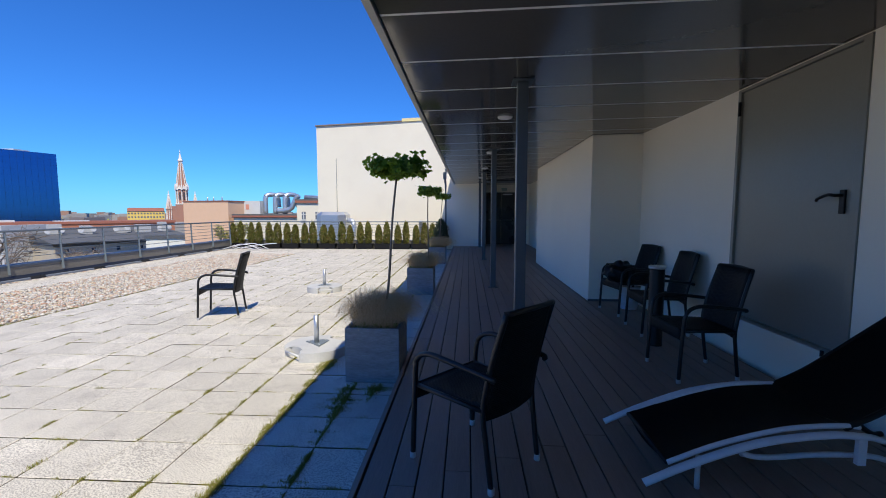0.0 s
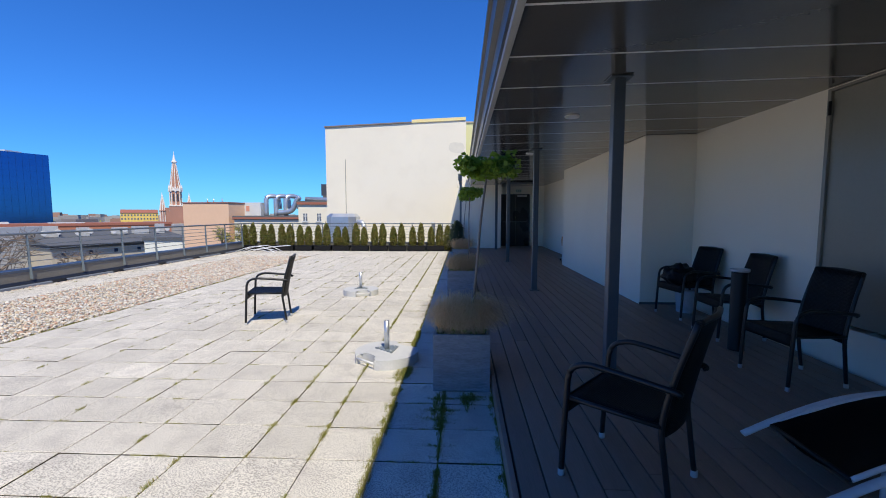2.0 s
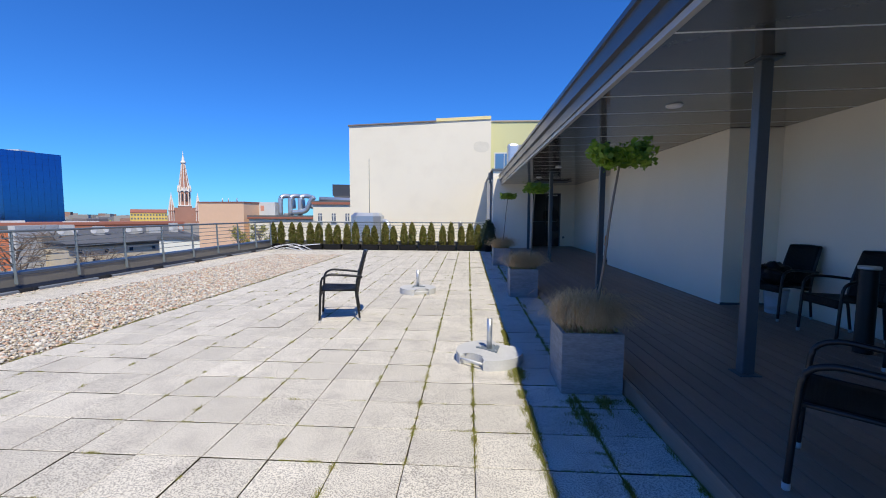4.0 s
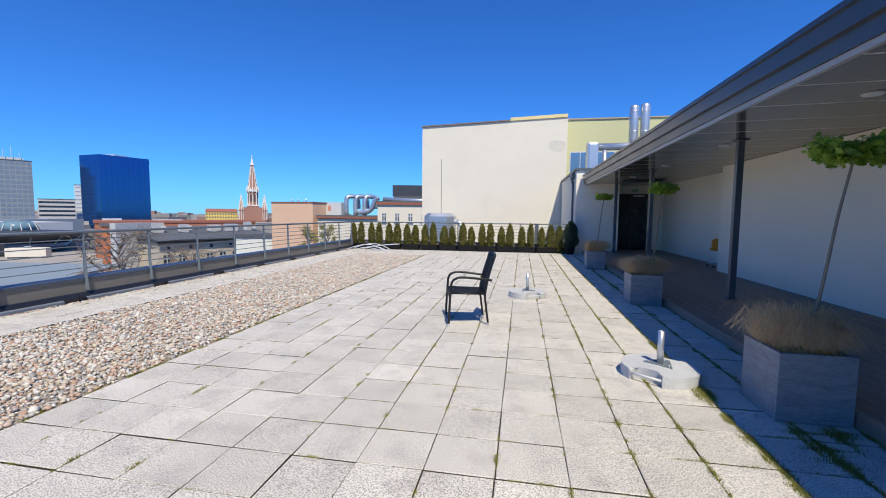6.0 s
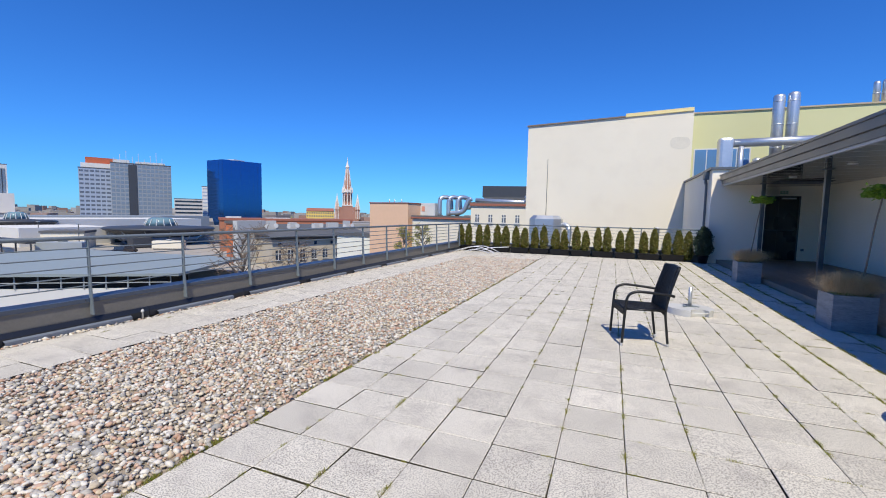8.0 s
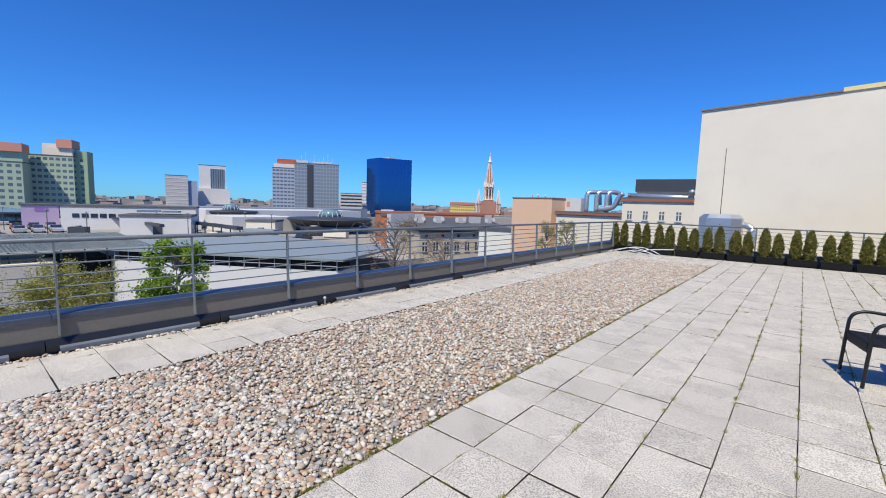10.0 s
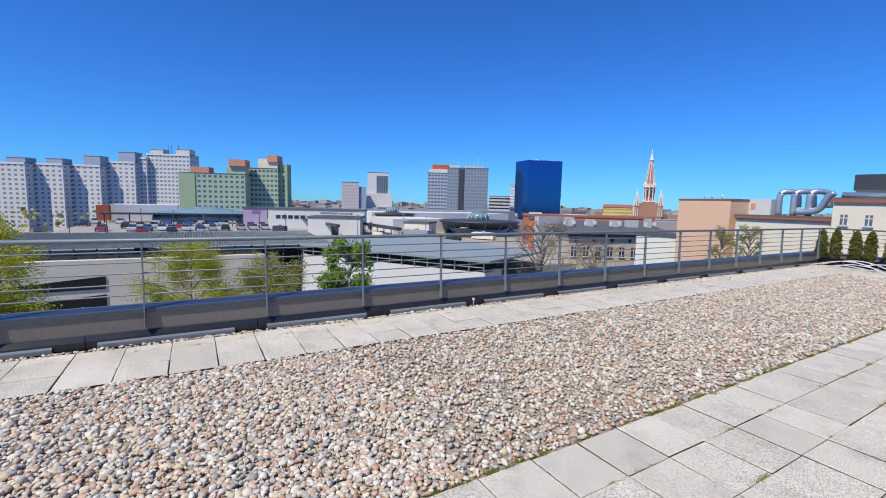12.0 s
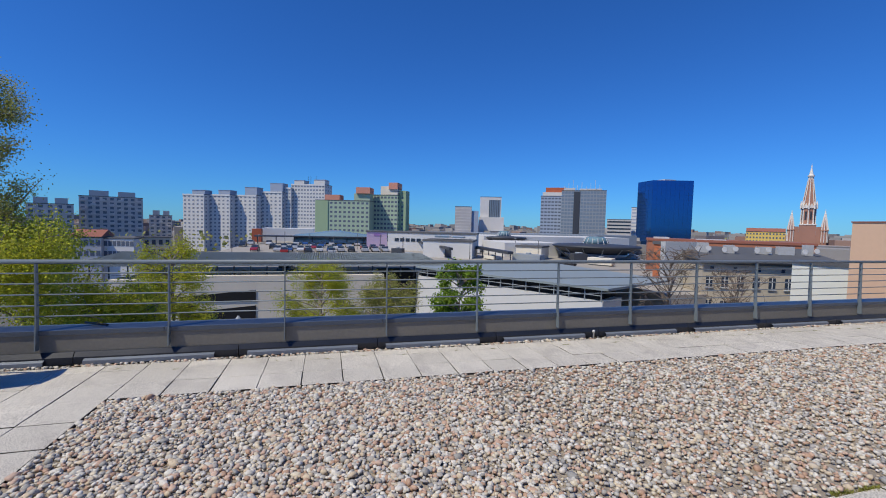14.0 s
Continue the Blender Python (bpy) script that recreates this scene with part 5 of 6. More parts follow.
# brick church with a tall striped spire
M_CHBRICK = mat("church_brick", (0.40, 0.205, 0.145), 0.9, vary=0.12, grain=2, stain=0.1, bump=0)
M_CHSTONE = mat("church_pale_stone", (0.80, 0.74, 0.66), 0.9, vary=0.08, grain=1, bump=0)
cx, cy = town(34.2, 480)
ch = thing("church", pose(cx, cy, 0, 0, 0, 34), "red brick church with a tall pale ribbed spire", "church")
def turned(name, prof, m, x=0, y=0, sides=8, label=""):
    """A faceted turned part of the church."""
    bm = bmesh.new(); lathe(bm, prof, sides, x, y)
    for f in bm.faces: f.smooth = False
    return part(name, bm, m, ch, label)
def ribs(x, y, r0, z0, r1, z1, w, n=8):
    for k in range(n):
        a = 2 * math.pi * (k + 0.0) / n
        bm = bmesh.new(); tube(bm, [(x + r0 * math.cos(a), y + r0 * math.sin(a), z0), (x + r1 * math.cos(a), y + r1 * math.sin(a), z1)], [w, w * 0.7], 5); part("stone_rib", bm, M_CHSTONE, ch)
turned("belfry", [(4.6, 9.0), (4.6, 22.5)], M_CHBRICK)
ribs(0, 0, 4.75, 9.0, 4.75, 23.0, 0.55)
for k in range(8):
    a = 2 * math.pi * (k + 0.5) / 8
    bm = bmesh.new(); box(bm, -0.25, 0.25, -0.65, 0.65, 13.0, 20.0)
    bmesh.ops.transform(bm, matrix=Matrix.Translation((4.28 * math.cos(a), 4.28 * math.sin(a), 0)) @ Matrix.Rotation(a, 4, "Z"), verts=bm.verts[:])
    part("belfry_opening", bm, M_DARKSTEEL, ch)
    a = 2 * math.pi * k / 8
    turned("pinnacle", [(0.75, 22.0), (0.75, 25.5), (0.05, 29.0)], M_CHSTONE, 5.2 * math.cos(a), 5.2 * math.sin(a), 6)
    bm = bmesh.new(); extrude_profile(bm, [(-1.6, 23.2), (1.6, 23.2), (0, 27.0)], "x", -0.3, 0.3)
    b = 2 * math.pi * (k + 0.5) / 8
    bmesh.ops.transform(bm, matrix=Matrix.Translation((4.75 * math.cos(b), 4.75 * math.sin(b), 0)) @ Matrix.Rotation(b, 4, "Z"), verts=bm.verts[:])
    part("gablet", bm, M_CHSTONE, ch)
turned("cornice", [(5.0, 22.5), (5.6, 23.1), (5.2, 23.6)], M_CHSTONE)
turned("spire", [(4.7, 23.6), (1.5, 48.5)], M_CHBRICK)
ribs(0, 0, 4.75, 23.7, 1.5, 48.6, 0.42)
turned("spire_crown", [(1.4, 48.5), (2.3, 49.6), (2.3, 50.6), (1.5, 51.2), (0.25, 57.5)], M_CHSTONE)
turned("finial", [(0.2, 57.5), (0.6, 58.0), (0.2, 58.6), (0.12, 60.5)], M_CHSTONE)
add(ch, "gallery", M_CHSTONE, (-5.9, 5.9, -5.9, 5.9, 8.4, 9.3))
add(ch, "tower_base", M_CHBRICK, (-5.6, 5.6, -5.6, 5.6, STREET, 8.4))
for sx in (-10.8, 10.8):
    turned("turret", [(2.3, STREET), (2.3, 3.5), (2.9, 3.8), (2.7, 4.4)], M_CHBRICK, sx, -5)
    turned("turret_spire", [(2.4, 4.4), (0.5, 17.0)], M_CHBRICK, sx, -5)
    ribs(sx, -5, 2.5, 4.4, 0.5, 17.2, 0.4)
    ribs(sx, -5, 2.45, -6.0, 2.45, 4.0, 0.35)
    turned("finial", [(0.5, 16.8), (0.95, 17.3), (0.5, 18.2), (0.08, 21.5)], M_CHSTONE, sx, -5)
bm = bmesh.new(); box(bm, -9, 9, -4.9, 50, STREET, -1.5); part("nave", bm, M_CHBRICK, ch)
bm = bmesh.new(); extrude_profile(bm, [(-9.3, -1.45), (9.3, -1.45), (0, 3.0)], "y", -4.8, 50); part("nave_roof", bm, M_OLDROOF, ch)
for sgn in (-1, 1):
    add(ch, "aisle", M_CHBRICK, (sgn * 11.6 - 2.5, sgn * 11.6 + 2.5, -2, 45, STREET, 0.0))
    add(ch, "front_gable", M_CHBRICK, (sgn * 7.2 - 1.55, sgn * 7.2 + 1.55, -5.8, -4.95, STREET, 7.0))

h, L = house_block("house", "long yellow rendered house among the roofs", town(39.3, 400), town(35.9, 400), 12, STREET, height(400, 0.0), M_YELLOW, cols=12, rows=3, ww=1.0, wh=1.3, glass=M_GLASS_MID)
bm = bmesh.new(); extrude_profile(bm, [(-0.3, height(400, 0.0) + 0.42), (12.3, height(400, 0.0) + 0.42), (6, height(400, 0.0) + 3.0)], "x", 0, L); part("pitched_roof", bm, M_OLDROOF, h)

# old tenement with dark roof, chimneys and dishes, and the chalky gable beside it
ta = town(43.2, 61)
tb = (ta[0] + 15.4 * 0.438, ta[1] + 15.4 * 0.899)
ze = -2.45
h, L = house_block("tenement", "old beige tenement with dark tar roof and chimneys", ta, tb, 9, STREET, ze, M_TENEMENT, cols=9, rows=5, ww=0.72, wh=1.3, step=3.0, first=2.75, frame=True)
bm = bmesh.new()
vs = [(-0.3, -0.5, ze + 0.42), (L + 0.3, -0.5, ze + 0.42), (L + 0.3, 9.3, ze + 1.85), (-0.3, 9.3, ze + 1.85), (L + 0.3, 9.3, ze + 0.42), (-0.3, 9.3, ze + 0.42)]
V = [bm.verts.new(v) for v in vs]
for f in ((0, 1, 2, 3), (1, 4, 2), (0, 3, 5), (0, 5, 4, 1), (3, 2, 4, 5)):
    bm.faces.new([V[i] for i in f])
bmesh.ops.recalc_face_normals(bm, faces=bm.faces[:]); part("sloped_roof", bm, M_TENROOF, h)
for i in range(6):
    add(h, "attic_window", M_GLASS_DARK, (L * (i + 0.35) / 6, L * (i + 0.5) / 6, -0.06, -0.01, ze - 0.75, ze - 0.3))
for i, x in enumerate((1.2, 4.4, 8.2, 10.6, 13.6)):
    add(h, "chimney", M_CONC, (x, x + (1.2, 1.1, 1.6, 1.8, 0.9)[i], 4.6, 5.4, ze + 0.8, ze + (2.45, 2.2, 2.1, 2.2, 2.5)[i]))
    for k in range(2):
        if i in (0, 1, 2, 4):
            bm = bmesh.new()
            lathe(bm, [(0.06, 0), (0.22, 0.03), (0.34, 0.1), (0.34, 0.12), (0.22, 0.05)], 14)
            bmesh.ops.transform(bm, matrix=Matrix.Translation((x - 0.3 + 1.3 * k, 4.2, ze + 1.6 + 0.12 * k)) @ Matrix.Rotation(radians(75), 4, "X"), verts=bm.verts[:])
            part("satellite_dish", bm, M_FOOT, h, "grey satellite dish")
add(h, "gutter", M_DARKSTEEL, (-0.4, L + 0.4, -0.65, -0.505, ze + 0.3, ze + 0.43))
g0, g1 = town(35.2, 60), town(30.5, 58)
h, L = house_block("house", "chalk white blank gable beside the tenement", g0, g1, 2.5, STREET, height(59, -3.2), M_WHITEGABLE, cap=M_TENROOF)
h, L = house_block("factory", "long brick red factory wing with a flat roof", town(49.0, 88), town(33.4, 92), 8, STREET, height(90, -1.3), M_BRICKRED, cap=M_OLDROOF)
add(h, "roof_light", M_TRIM, (1.0, 3.6, 1.0, 3.0, height(90, -1.3) + 0.41, height(90, -0.85)))
add(h, "roof_light", M_TRIM, (8.0, 12.5, 1.0, 3.0, height(90, -1.3) + 0.41, height(90, -0.95)))
h, L = house_block("house", "narrow orange red gable end beside the tenement", town(48.3, 68), town(46.9, 66), 6, STREET, height(67, -1.75), mat("orange_red_wall", (0.55, 0.17, 0.07), 0.9, vary=0.08, stain=0.3, bump=0))
add(h, "fire_wall", M_CONC, (L + 0.01, L + 0.9, -1.0, 4, STREET, height(67, -1.35)), label="grey concrete fire wall")

# peach building and the cream ones next to it
pb = thing("house", pose(-32.1, 46.5, 0, 0, 0, -8), "peach rendered stair tower of a neighbouring house", "building")
add(pb, "wall", M_PEACH, (0, 5.7, 0, 3.6, STREET, 2.62))
add(pb, "coping", M_OLDROOF, (-0.06, 5.76, -0.06, 3.66, 2.622, 2.74))
for x in (1.5, 2.3, 3.4):
    bm = bmesh.new(); tube(bm, [(x, 2, 2.74), (x, 2, 3.2)], 0.06, 6); part("vent_pipe", bm, M_ZINC, pb)
h, L = house_block("house", "pale cream house with white framed windows", (-18.55, 45.2), (-8.5, 46.4), 10, STREET, 2.45, M_CREAM2, cols=7, rows=2, ww=0.42, wh=0.8, glass=M_GLASS_MID, first=1.75, step=3.0, frame=True)
add(h, "cornice", M_OLDROOF, (-0.1, L + 0.1, -0.18, -0.151, 2.45, 2.7))
h, L = house_block("house", "low cream annex with a flat roof", (-25.75, 45.5), (-18.6, 45.6), 8, STREET, 0.85, M_CREAM2)
add(h, "coping", M_OLDROOF, (-0.1, L + 0.1, -0.22, -0.151, 0.9, 1.1))
hv = thing("ventilation_unit", pose(-24.6, 49.0, 1.26), "white air handling unit beside bent silver ducts", "ventilation")
add(hv, "casing", M_TRIM, (-1.6, 0.4, -0.6, 0.8, 0, 1.5))
add(hv, "marking", M_PINK, (-1.3, -0.9, -0.62, -0.601, 0.5, 1.1), label="red mark")
for k in range(3):
    bm = bmesh.new(); x = 0.9 + 1.15 * k
    tube(bm, bend([(x, -0.2, 0), (x, -0.2, 1.7), (x + 0.1, -0.1, 2.1), (x + 0.5, 0.3, 2.25), (x + 1.0, 0.8, 2.0), (x + 1.1, 0.9, 0.8)], 5), 0.26, 12); part("duct_bend", bm, M_ZINC, hv)
bm = bmesh.new(); tube(bm, bend([(5.0, -0.5, 2.1), (4.6, -0.5, 1.7), (4.1, -0.5, 0.7), (3.4, -0.5, 0.4), (2.4, -0.5, 0.35)], 5), 0.28, 12); part("duct_bend", bm, M_ZINC, hv)
bm = bmesh.new(); tube(bm, [(5.0, 1.2, 1.95), (14.5, 2.4, 1.65)], 0.26, 12); part("long_duct", bm, M_ZINC, hv)
for k in range(4):
    bm = bmesh.new(); lathe(bm, [(0.2, 1.2), (0.2, 2.2), (0.3, 2.25), (0.3, 2.45), (0.1, 2.6)], 12, 11.2 + 0.8 * k, 1.3); part("vent_cowl", bm, M_ZINC, hv)
h, L = house_block("office_block", "white modern block with dark upper storey", (-26.5, 78.0), (-16.0, 80.0), 12, STREET, 4.4, M_WHITEPANEL)
add(h, "dark_storey", M_DARKSTEEL, (-0.5, L + 2, 0.5, 11, 4.81, 6.9))
add(h, "ribbon_window", M_GLASS_DARK, (1, L - 1, -0.1, -0.01, 2.6, 3.6))

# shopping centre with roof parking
# near-black colour stands in for the shade inside the mall's openings
M_SHADEBLACK = mat("shade_black_for_unlit_depth", (0.012, 0.012, 0.013), 0.95, vary=0.1, bump=0)
mall = thing("shopping_centre", pose(0, 0, 0), "sprawling low shopping centre with roof parking", "building")
ZP = -6.2
add(mall, "near_wall", M_MALLBEIGE, (-66, -62.6, -15.2, 8.2, STREET, -5.5), (-66, -62.6, -24, -15.2, STREET, -5.9))
# solid block; the bay's shade is put into its colour
add(mall, "recess", M_SHADEBLACK, (-72, -66.02, 8.2, 13.4, STREET, -5.6), label="recessed loading bay, its shade put in as a near-black block")
# panels on the wall face, coloured as the shade of two ramp openings
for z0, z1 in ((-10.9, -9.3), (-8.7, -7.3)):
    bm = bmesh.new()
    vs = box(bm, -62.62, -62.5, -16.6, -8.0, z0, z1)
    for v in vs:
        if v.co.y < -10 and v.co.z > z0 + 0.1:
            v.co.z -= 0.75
    part("ramp_opening", bm, M_SHADEBLACK, mall, "slanted near-black panel standing for a shaded ramp opening")
def slab_on(nm, pts, z0, z1, m, lab=""):
    bm = bmesh.new()
    prism(bm, pts, z0, z1)
    bmesh.ops.recalc_face_normals(bm, faces=bm.faces[:])
    return part(nm, bm, m, mall, lab)
slab_on("white_wall", [(-66, 13.4), (-62.9, 13.2), (-41.0, 27.2), (-43, 31), (-66, 17)], STREET, -5.75, M_MALLWHITE)
# shadow_gap is a solid dark slab painting the shade under the ramp roof
slab_on("shadow_gap", [(-66, 14.2), (-63.2, 13.7), (-41.8, 27.3), (-44, 31), (-64, 18)], -5.749, -4.62, M_SHADEBLACK)
slab_on("ramp_roof", [(-72, 15.0), (-62.9, 12.7), (-40.2, 27.2), (-46, 40), (-72, 36)], -4.6, -4.35, M_CANOPYROOF, "grey green metal ramp roof")
for k in range(16):
    u = k / 15
    bm = bmesh.new(); tube(bm, [(-62.9 + 21.8 * u, 13.1 + 14.0 * u, -5.749), (-62.9 + 21.8 * u, 13.1 + 14.0 * u, -4.61)], 0.06, 5); part("post", bm, M_MALLGREY, mall)
bm = bmesh.new(); tube(bm, [(-62.9, 13.1, -5.2), (-41.1, 27.1, -5.2)], 0.05, 5); part("ramp_rail", bm, M_MALLGREY, mall)
add(mall, "parking_deck", M_PARKING, (-180, -66.02, -24, 8.18, STREET, ZP), (-180, -72.02, 8.2, 80, STREET, ZP), (-72, -46.0, 40.0, 80, STREET, ZP - 0.02), label="pale roof parking deck")
# corrugated canopy strip with posts
bm = bmesh.new()
n = 260
ys = [-29 + 46.0 * k / n for k in range(n + 1)]
top = [[bm.verts.new((x, y, z + 0.05 * math.sin(k * math.pi / 1.0 + math.pi / 2))) for k, y in enumerate(ys)] for x, z in ((-63.4, -4.35), (-80.0, -3.75))]
for k in range(n):
    bm.faces.new((top[0][k], top[0][k + 1], top[1][k + 1], top[1][k]))
bmesh.ops.solidify(bm, geom=bm.faces[:], thickness=0.12)
part("canopy_roof", bm, M_CANOPYROOF, mall, "corrugated grey green canopy roof")
for k in range(24):
    y = -28.3 + 1.95 * k
    bm = bmesh.new(); tube(bm, [(-63.8, y, -5.9), (-63.8, y, -4.4)], 0.09, 5); part("post", bm, M_DARKSTEEL, mall)
add(mall, "fence_rail", M_DARKSTEEL, (-63.6, -63.5, -24, 8, -5.2, -5.1), (-63.6, -63.5, -24, 8, -5.5, -5.45))
add(mall, "long_gallery", M_MALLWHITE, (-185, -172, -22, -4, STREET, -1.4), label="pale long gallery")
add(mall, "stair_block", M_RUST, (-170, -166, -24.5, -21.5, ZP, -1.6), label="rust red stair block")
# glass vault
bm = bmesh.new()
rings = [[bm.verts.new((-163 - 8 * math.cos(math.pi * i / 12), y, ZP + 0.5 + (4.4 - abs(y - 4) * 0.14) * math.sin(math.pi * i / 12))) for i in range(13)] for y in np.linspace(-10, 18, 12)]
for a, b in zip(rings, rings[1:]):
    for k in range(12):
        bm.faces.new((a[k], a[k + 1], b[k + 1], b[k]))
part("glass_vault", bm, mat("vault_glass", (0.20, 0.30, 0.34), 0.12, bump=0), mall, "green glass vault")
add(mall, "entrance_canopy", M_DARKSTEEL, (-160, -154, -22, 20, -3.9, -3.5))
for k in range(8):
    bm = bmesh.new(); tube(bm, [(-154.5, -21 + 5.7 * k, ZP), (-154.5, -21 + 5.7 * k, -3.9)], 0.18, 6); part("post", bm, M_DARKSTEEL, mall)
x0, y0 = town(84.8, 135); x1, y1 = town(82.1, 135)
lil, L = house_block("pavilion", "lilac clad stair pavilion on the parking roof", (x0, y0), (x1, y1), 8, ZP, height(135, -1.25), M_LILAC)
add(lil, "louvre", mat("violet", (0.32, 0.18, 0.42), 0.7, bump=0), (L * 0.35, L * 0.7, -0.1, -0.01, -2.6, -1.8))
h, L = house_block("plant_building", "long white plant building on the mall roof", town(82.0, 124), town(70.2, 120), 14, ZP, height(122, -1.3), M_MALLWHITE)
for k in range(5):
    add(h, "window", M_GLASS_DARK, (2 + 1.6 * k, 3.2 + 1.6 * k, -0.1, -0.01, -3.6, -2.7))
h, L = house_block("plant_building", "white flat roofed plant box with a dark door", town(77.3, 100), town(70.7, 98), 9, ZP, height(99, -2.3), M_MALLWHITE)
add(h, "door", M_DARKSTEEL, (L * 0.45, L * 0.58, -0.1, -0.01, ZP + 0.1, ZP + 2.4))
add(h, "rooflight", M_HOTELGLASS, (L * 0.2, L * 0.5, 2, 5, -1.6, -1.2), (L * 0.55, L * 0.8, 2, 5, -1.6, -1.3))
add(mall, "back_gallery", M_MALLGREY, (-172, -160, 40, 130, ZP, height(170, -1.0)), label="long grey roof gallery")
add(mall, "upper_roof", M_MALLWHITE, (-160, -140, 52, 110, ZP, height(150, -1.35)))
add(mall, "upper_roof", M_MALLWHITE, (-120, -104, 44, 60, ZP, height(110, -2.2)))
# saucer roofs with glass lanterns
def saucer(az, D, r, el, lab):
    x, y = town(az, D)
    z = height(D, el)
    s = thing("rooftop_pavilion", pose(x, y, ZP - 0.01), lab, "pavilion")
    zz = z - ZP
    bm = bmesh.new(); lathe(bm, [(r * 0.55, 0), (r * 0.7, zz * 0.55), (r * 0.97, zz - 0.3), (r, zz), (r * 0.96, zz + 0.25), (r * 0.3, zz + 0.6)], 40); part("saucer_roof", bm, M_DARKSTEEL, s)
    bm = bmesh.new(); lathe(bm, [(r * 0.60, 0.05), (r * 0.74, zz * 0.5)], 40); part("glazed_wall", bm, M_HOTELGLASS, s)
    bm = bmesh.new(); lathe(bm, [(r * 0.30, zz + 0.61), (r * 0.24, zz + 1.9), (r * 0.16, zz + 2.3)], 14); part("lantern", bm, mat("lantern_glass", (0.16, 0.26, 0.30), 0.12, bump=0), s)
    for k in range(14):
        a = 2 * math.pi * k / 14
        bm = bmesh.new(); tube(bm, [(r * 0.305 * math.cos(a), r * 0.305 * math.sin(a), zz + 0.6), (r * 0.245 * math.cos(a), r * 0.245 * math.sin(a), zz + 1.95)], 0.09, 4); part("lantern_rib", bm, M_TRIM, s)
        bm = bmesh.new(); tube(bm, [(r * 0.62 * math.cos(a), r * 0.62 * math.sin(a), 0.05), (r * 0.95 * math.cos(a), r * 0.95 * math.sin(a), zz - 0.35)], 0.1, 4); part("strut", bm, M_MALLGREY, s)
saucer(54.9, 112, 10.5, -2.25, "round dark saucer roof pavilion with glass lantern")
saucer(66.5, 150, 7.8, -1.55, "far round dark saucer roof pavilion")
h, L = house_block("kiosk", "small cream box building on the parking roof", town(64.9, 104), town(61.6, 102), 6, ZP, height(103, -2.75), M_CREAM2)
add(mall, "pipe_bridge", M_DARKSTEEL, (-118, -84, 36, 37.2, -4.2, -3.6), (-128, -92, 26, 26.8, -3.9, -3.4))
for k in range(9):
    bm = bmesh.new(); tube(bm, [(-84 - 4 * k, 36.6, ZP), (-84 - 4 * k, 36.6, -4.2)], 0.12, 5); part("post", bm, M_DARKSTEEL, mall)

# parked cars on the roof
def car(m, colour, lab):
    c = thing("car", m, lab, "car", "cars parked on the mall roof")
    bm = bmesh.new(); extrude_profile(bm, [(-2.1, 0.35), (-2.1, 0.85), (-1.9, 0.95), (1.0, 0.95), (2.05, 0.75), (2.1, 0.35)], "x", -0.85, 0.85); part("body", bm, colour, c)
    bm = bmesh.new(); extrude_profile(bm, [(-1.8, 0.955), (-1.4, 1.45), (0.2, 1.45), (0.95, 0.955)], "x", -0.72, 0.72); part("cabin", bm, M_GLASS_DARK, c)
    for sx in (-0.8, 0.8):
        for sy in (-1.3, 1.3):
            bm = bmesh.new(); bmesh.ops.create_cone(bm, cap_ends=True, segments=10, radius1=0.34, radius2=0.34, depth=0.2, matrix=Matrix.Translation((sx, sy, 0.34)) @ Matrix.Rotation(math.pi / 2, 4, "Y")); part("wheel", bm, M_BLACK, c)
    return c
rng = np.random.default_rng(5)
CARCOL = [mat("car_paint_" + n, c, 0.25, vary=0.02, bump=0, spec=0.6) for n, c in (("dark", (0.03, 0.035, 0.045)), ("silver", (0.45, 0.46, 0.48)), ("blue", (0.04, 0.10, 0.28)), ("white", (0.7, 0.7, 0.7)), ("red", (0.35, 0.03, 0.03)))]
CARLAB = ["dark parked car on the mall roof", "silver parked car on the mall roof", "blue parked car on the mall roof", "white parked car on the mall roof", "red parked car on the mall roof"]
proto = [car(pose(-119, 7 - 2.7 * i, ZP, 0, 0, 90), CARCOL[i], CARLAB[i]) for i in range(5)]
for row, x in enumerate((-112, -119, -129, -138, -148)):
    for k in range(13):
        y = -17 + 2.7 * k + row * 0.5 - (7 if row > 2 else 0)
        if row == 1 and -5.5 < y < 8.6:
            continue
        if rng.uniform() < (0.3 if row == 0 else 0.6):
            copy_thing(proto[int(rng.integers(0, 5))], pose(x + rng.uniform(-0.3, 0.3), y, ZP, 0, 0, 90 + 180 * int(rng.integers(0, 2))))
copy_thing(proto[0], pose(-78, 46, ZP, 0, 0, 30))
copy_thing(proto[2], pose(-71, -5, ZP, 0, 0, 80))

# old town roofs at the left, and scattered low roofs far away
h, L = house_block("house", "old white villa with a red tiled roof", town(115.8, 150), town(113.4, 148), 10, STREET, height(149, -2.3), M_GREYPANEL, cols=5, rows=3, ww=0.9, wh=1.4, glass=M_GLASS_MID)
bm = bmesh.new(); extrude_profile(bm, [(-0.4, height(149, -2.3) + 0.42), (10.4, height(149, -2.3) + 0.42), (5, height(149, -2.3) + 2.2)], "x", -0.3, L + 0.3); part("pitched_roof", bm, M_OLDROOF, h)
h, L = house_block("house", "pale grey townhouse row with flat roofs", town(113.2, 150), town(110.6, 146), 12, STREET, height(148, -2.4), M_WHITEPANEL, cols=7, rows=3, ww=0.9, wh=1.4, glass=M_GLASS_MID)
h, L = house_block("house", "dark weathered old house", town(110.4, 150), town(107.2, 149), 4, STREET, height(148, -2.3), M_TENEMENT, cols=5, rows=3, ww=0.9, wh=1.4)
rng = np.random.default_rng(21)
V, F = [], []
cnt = 0
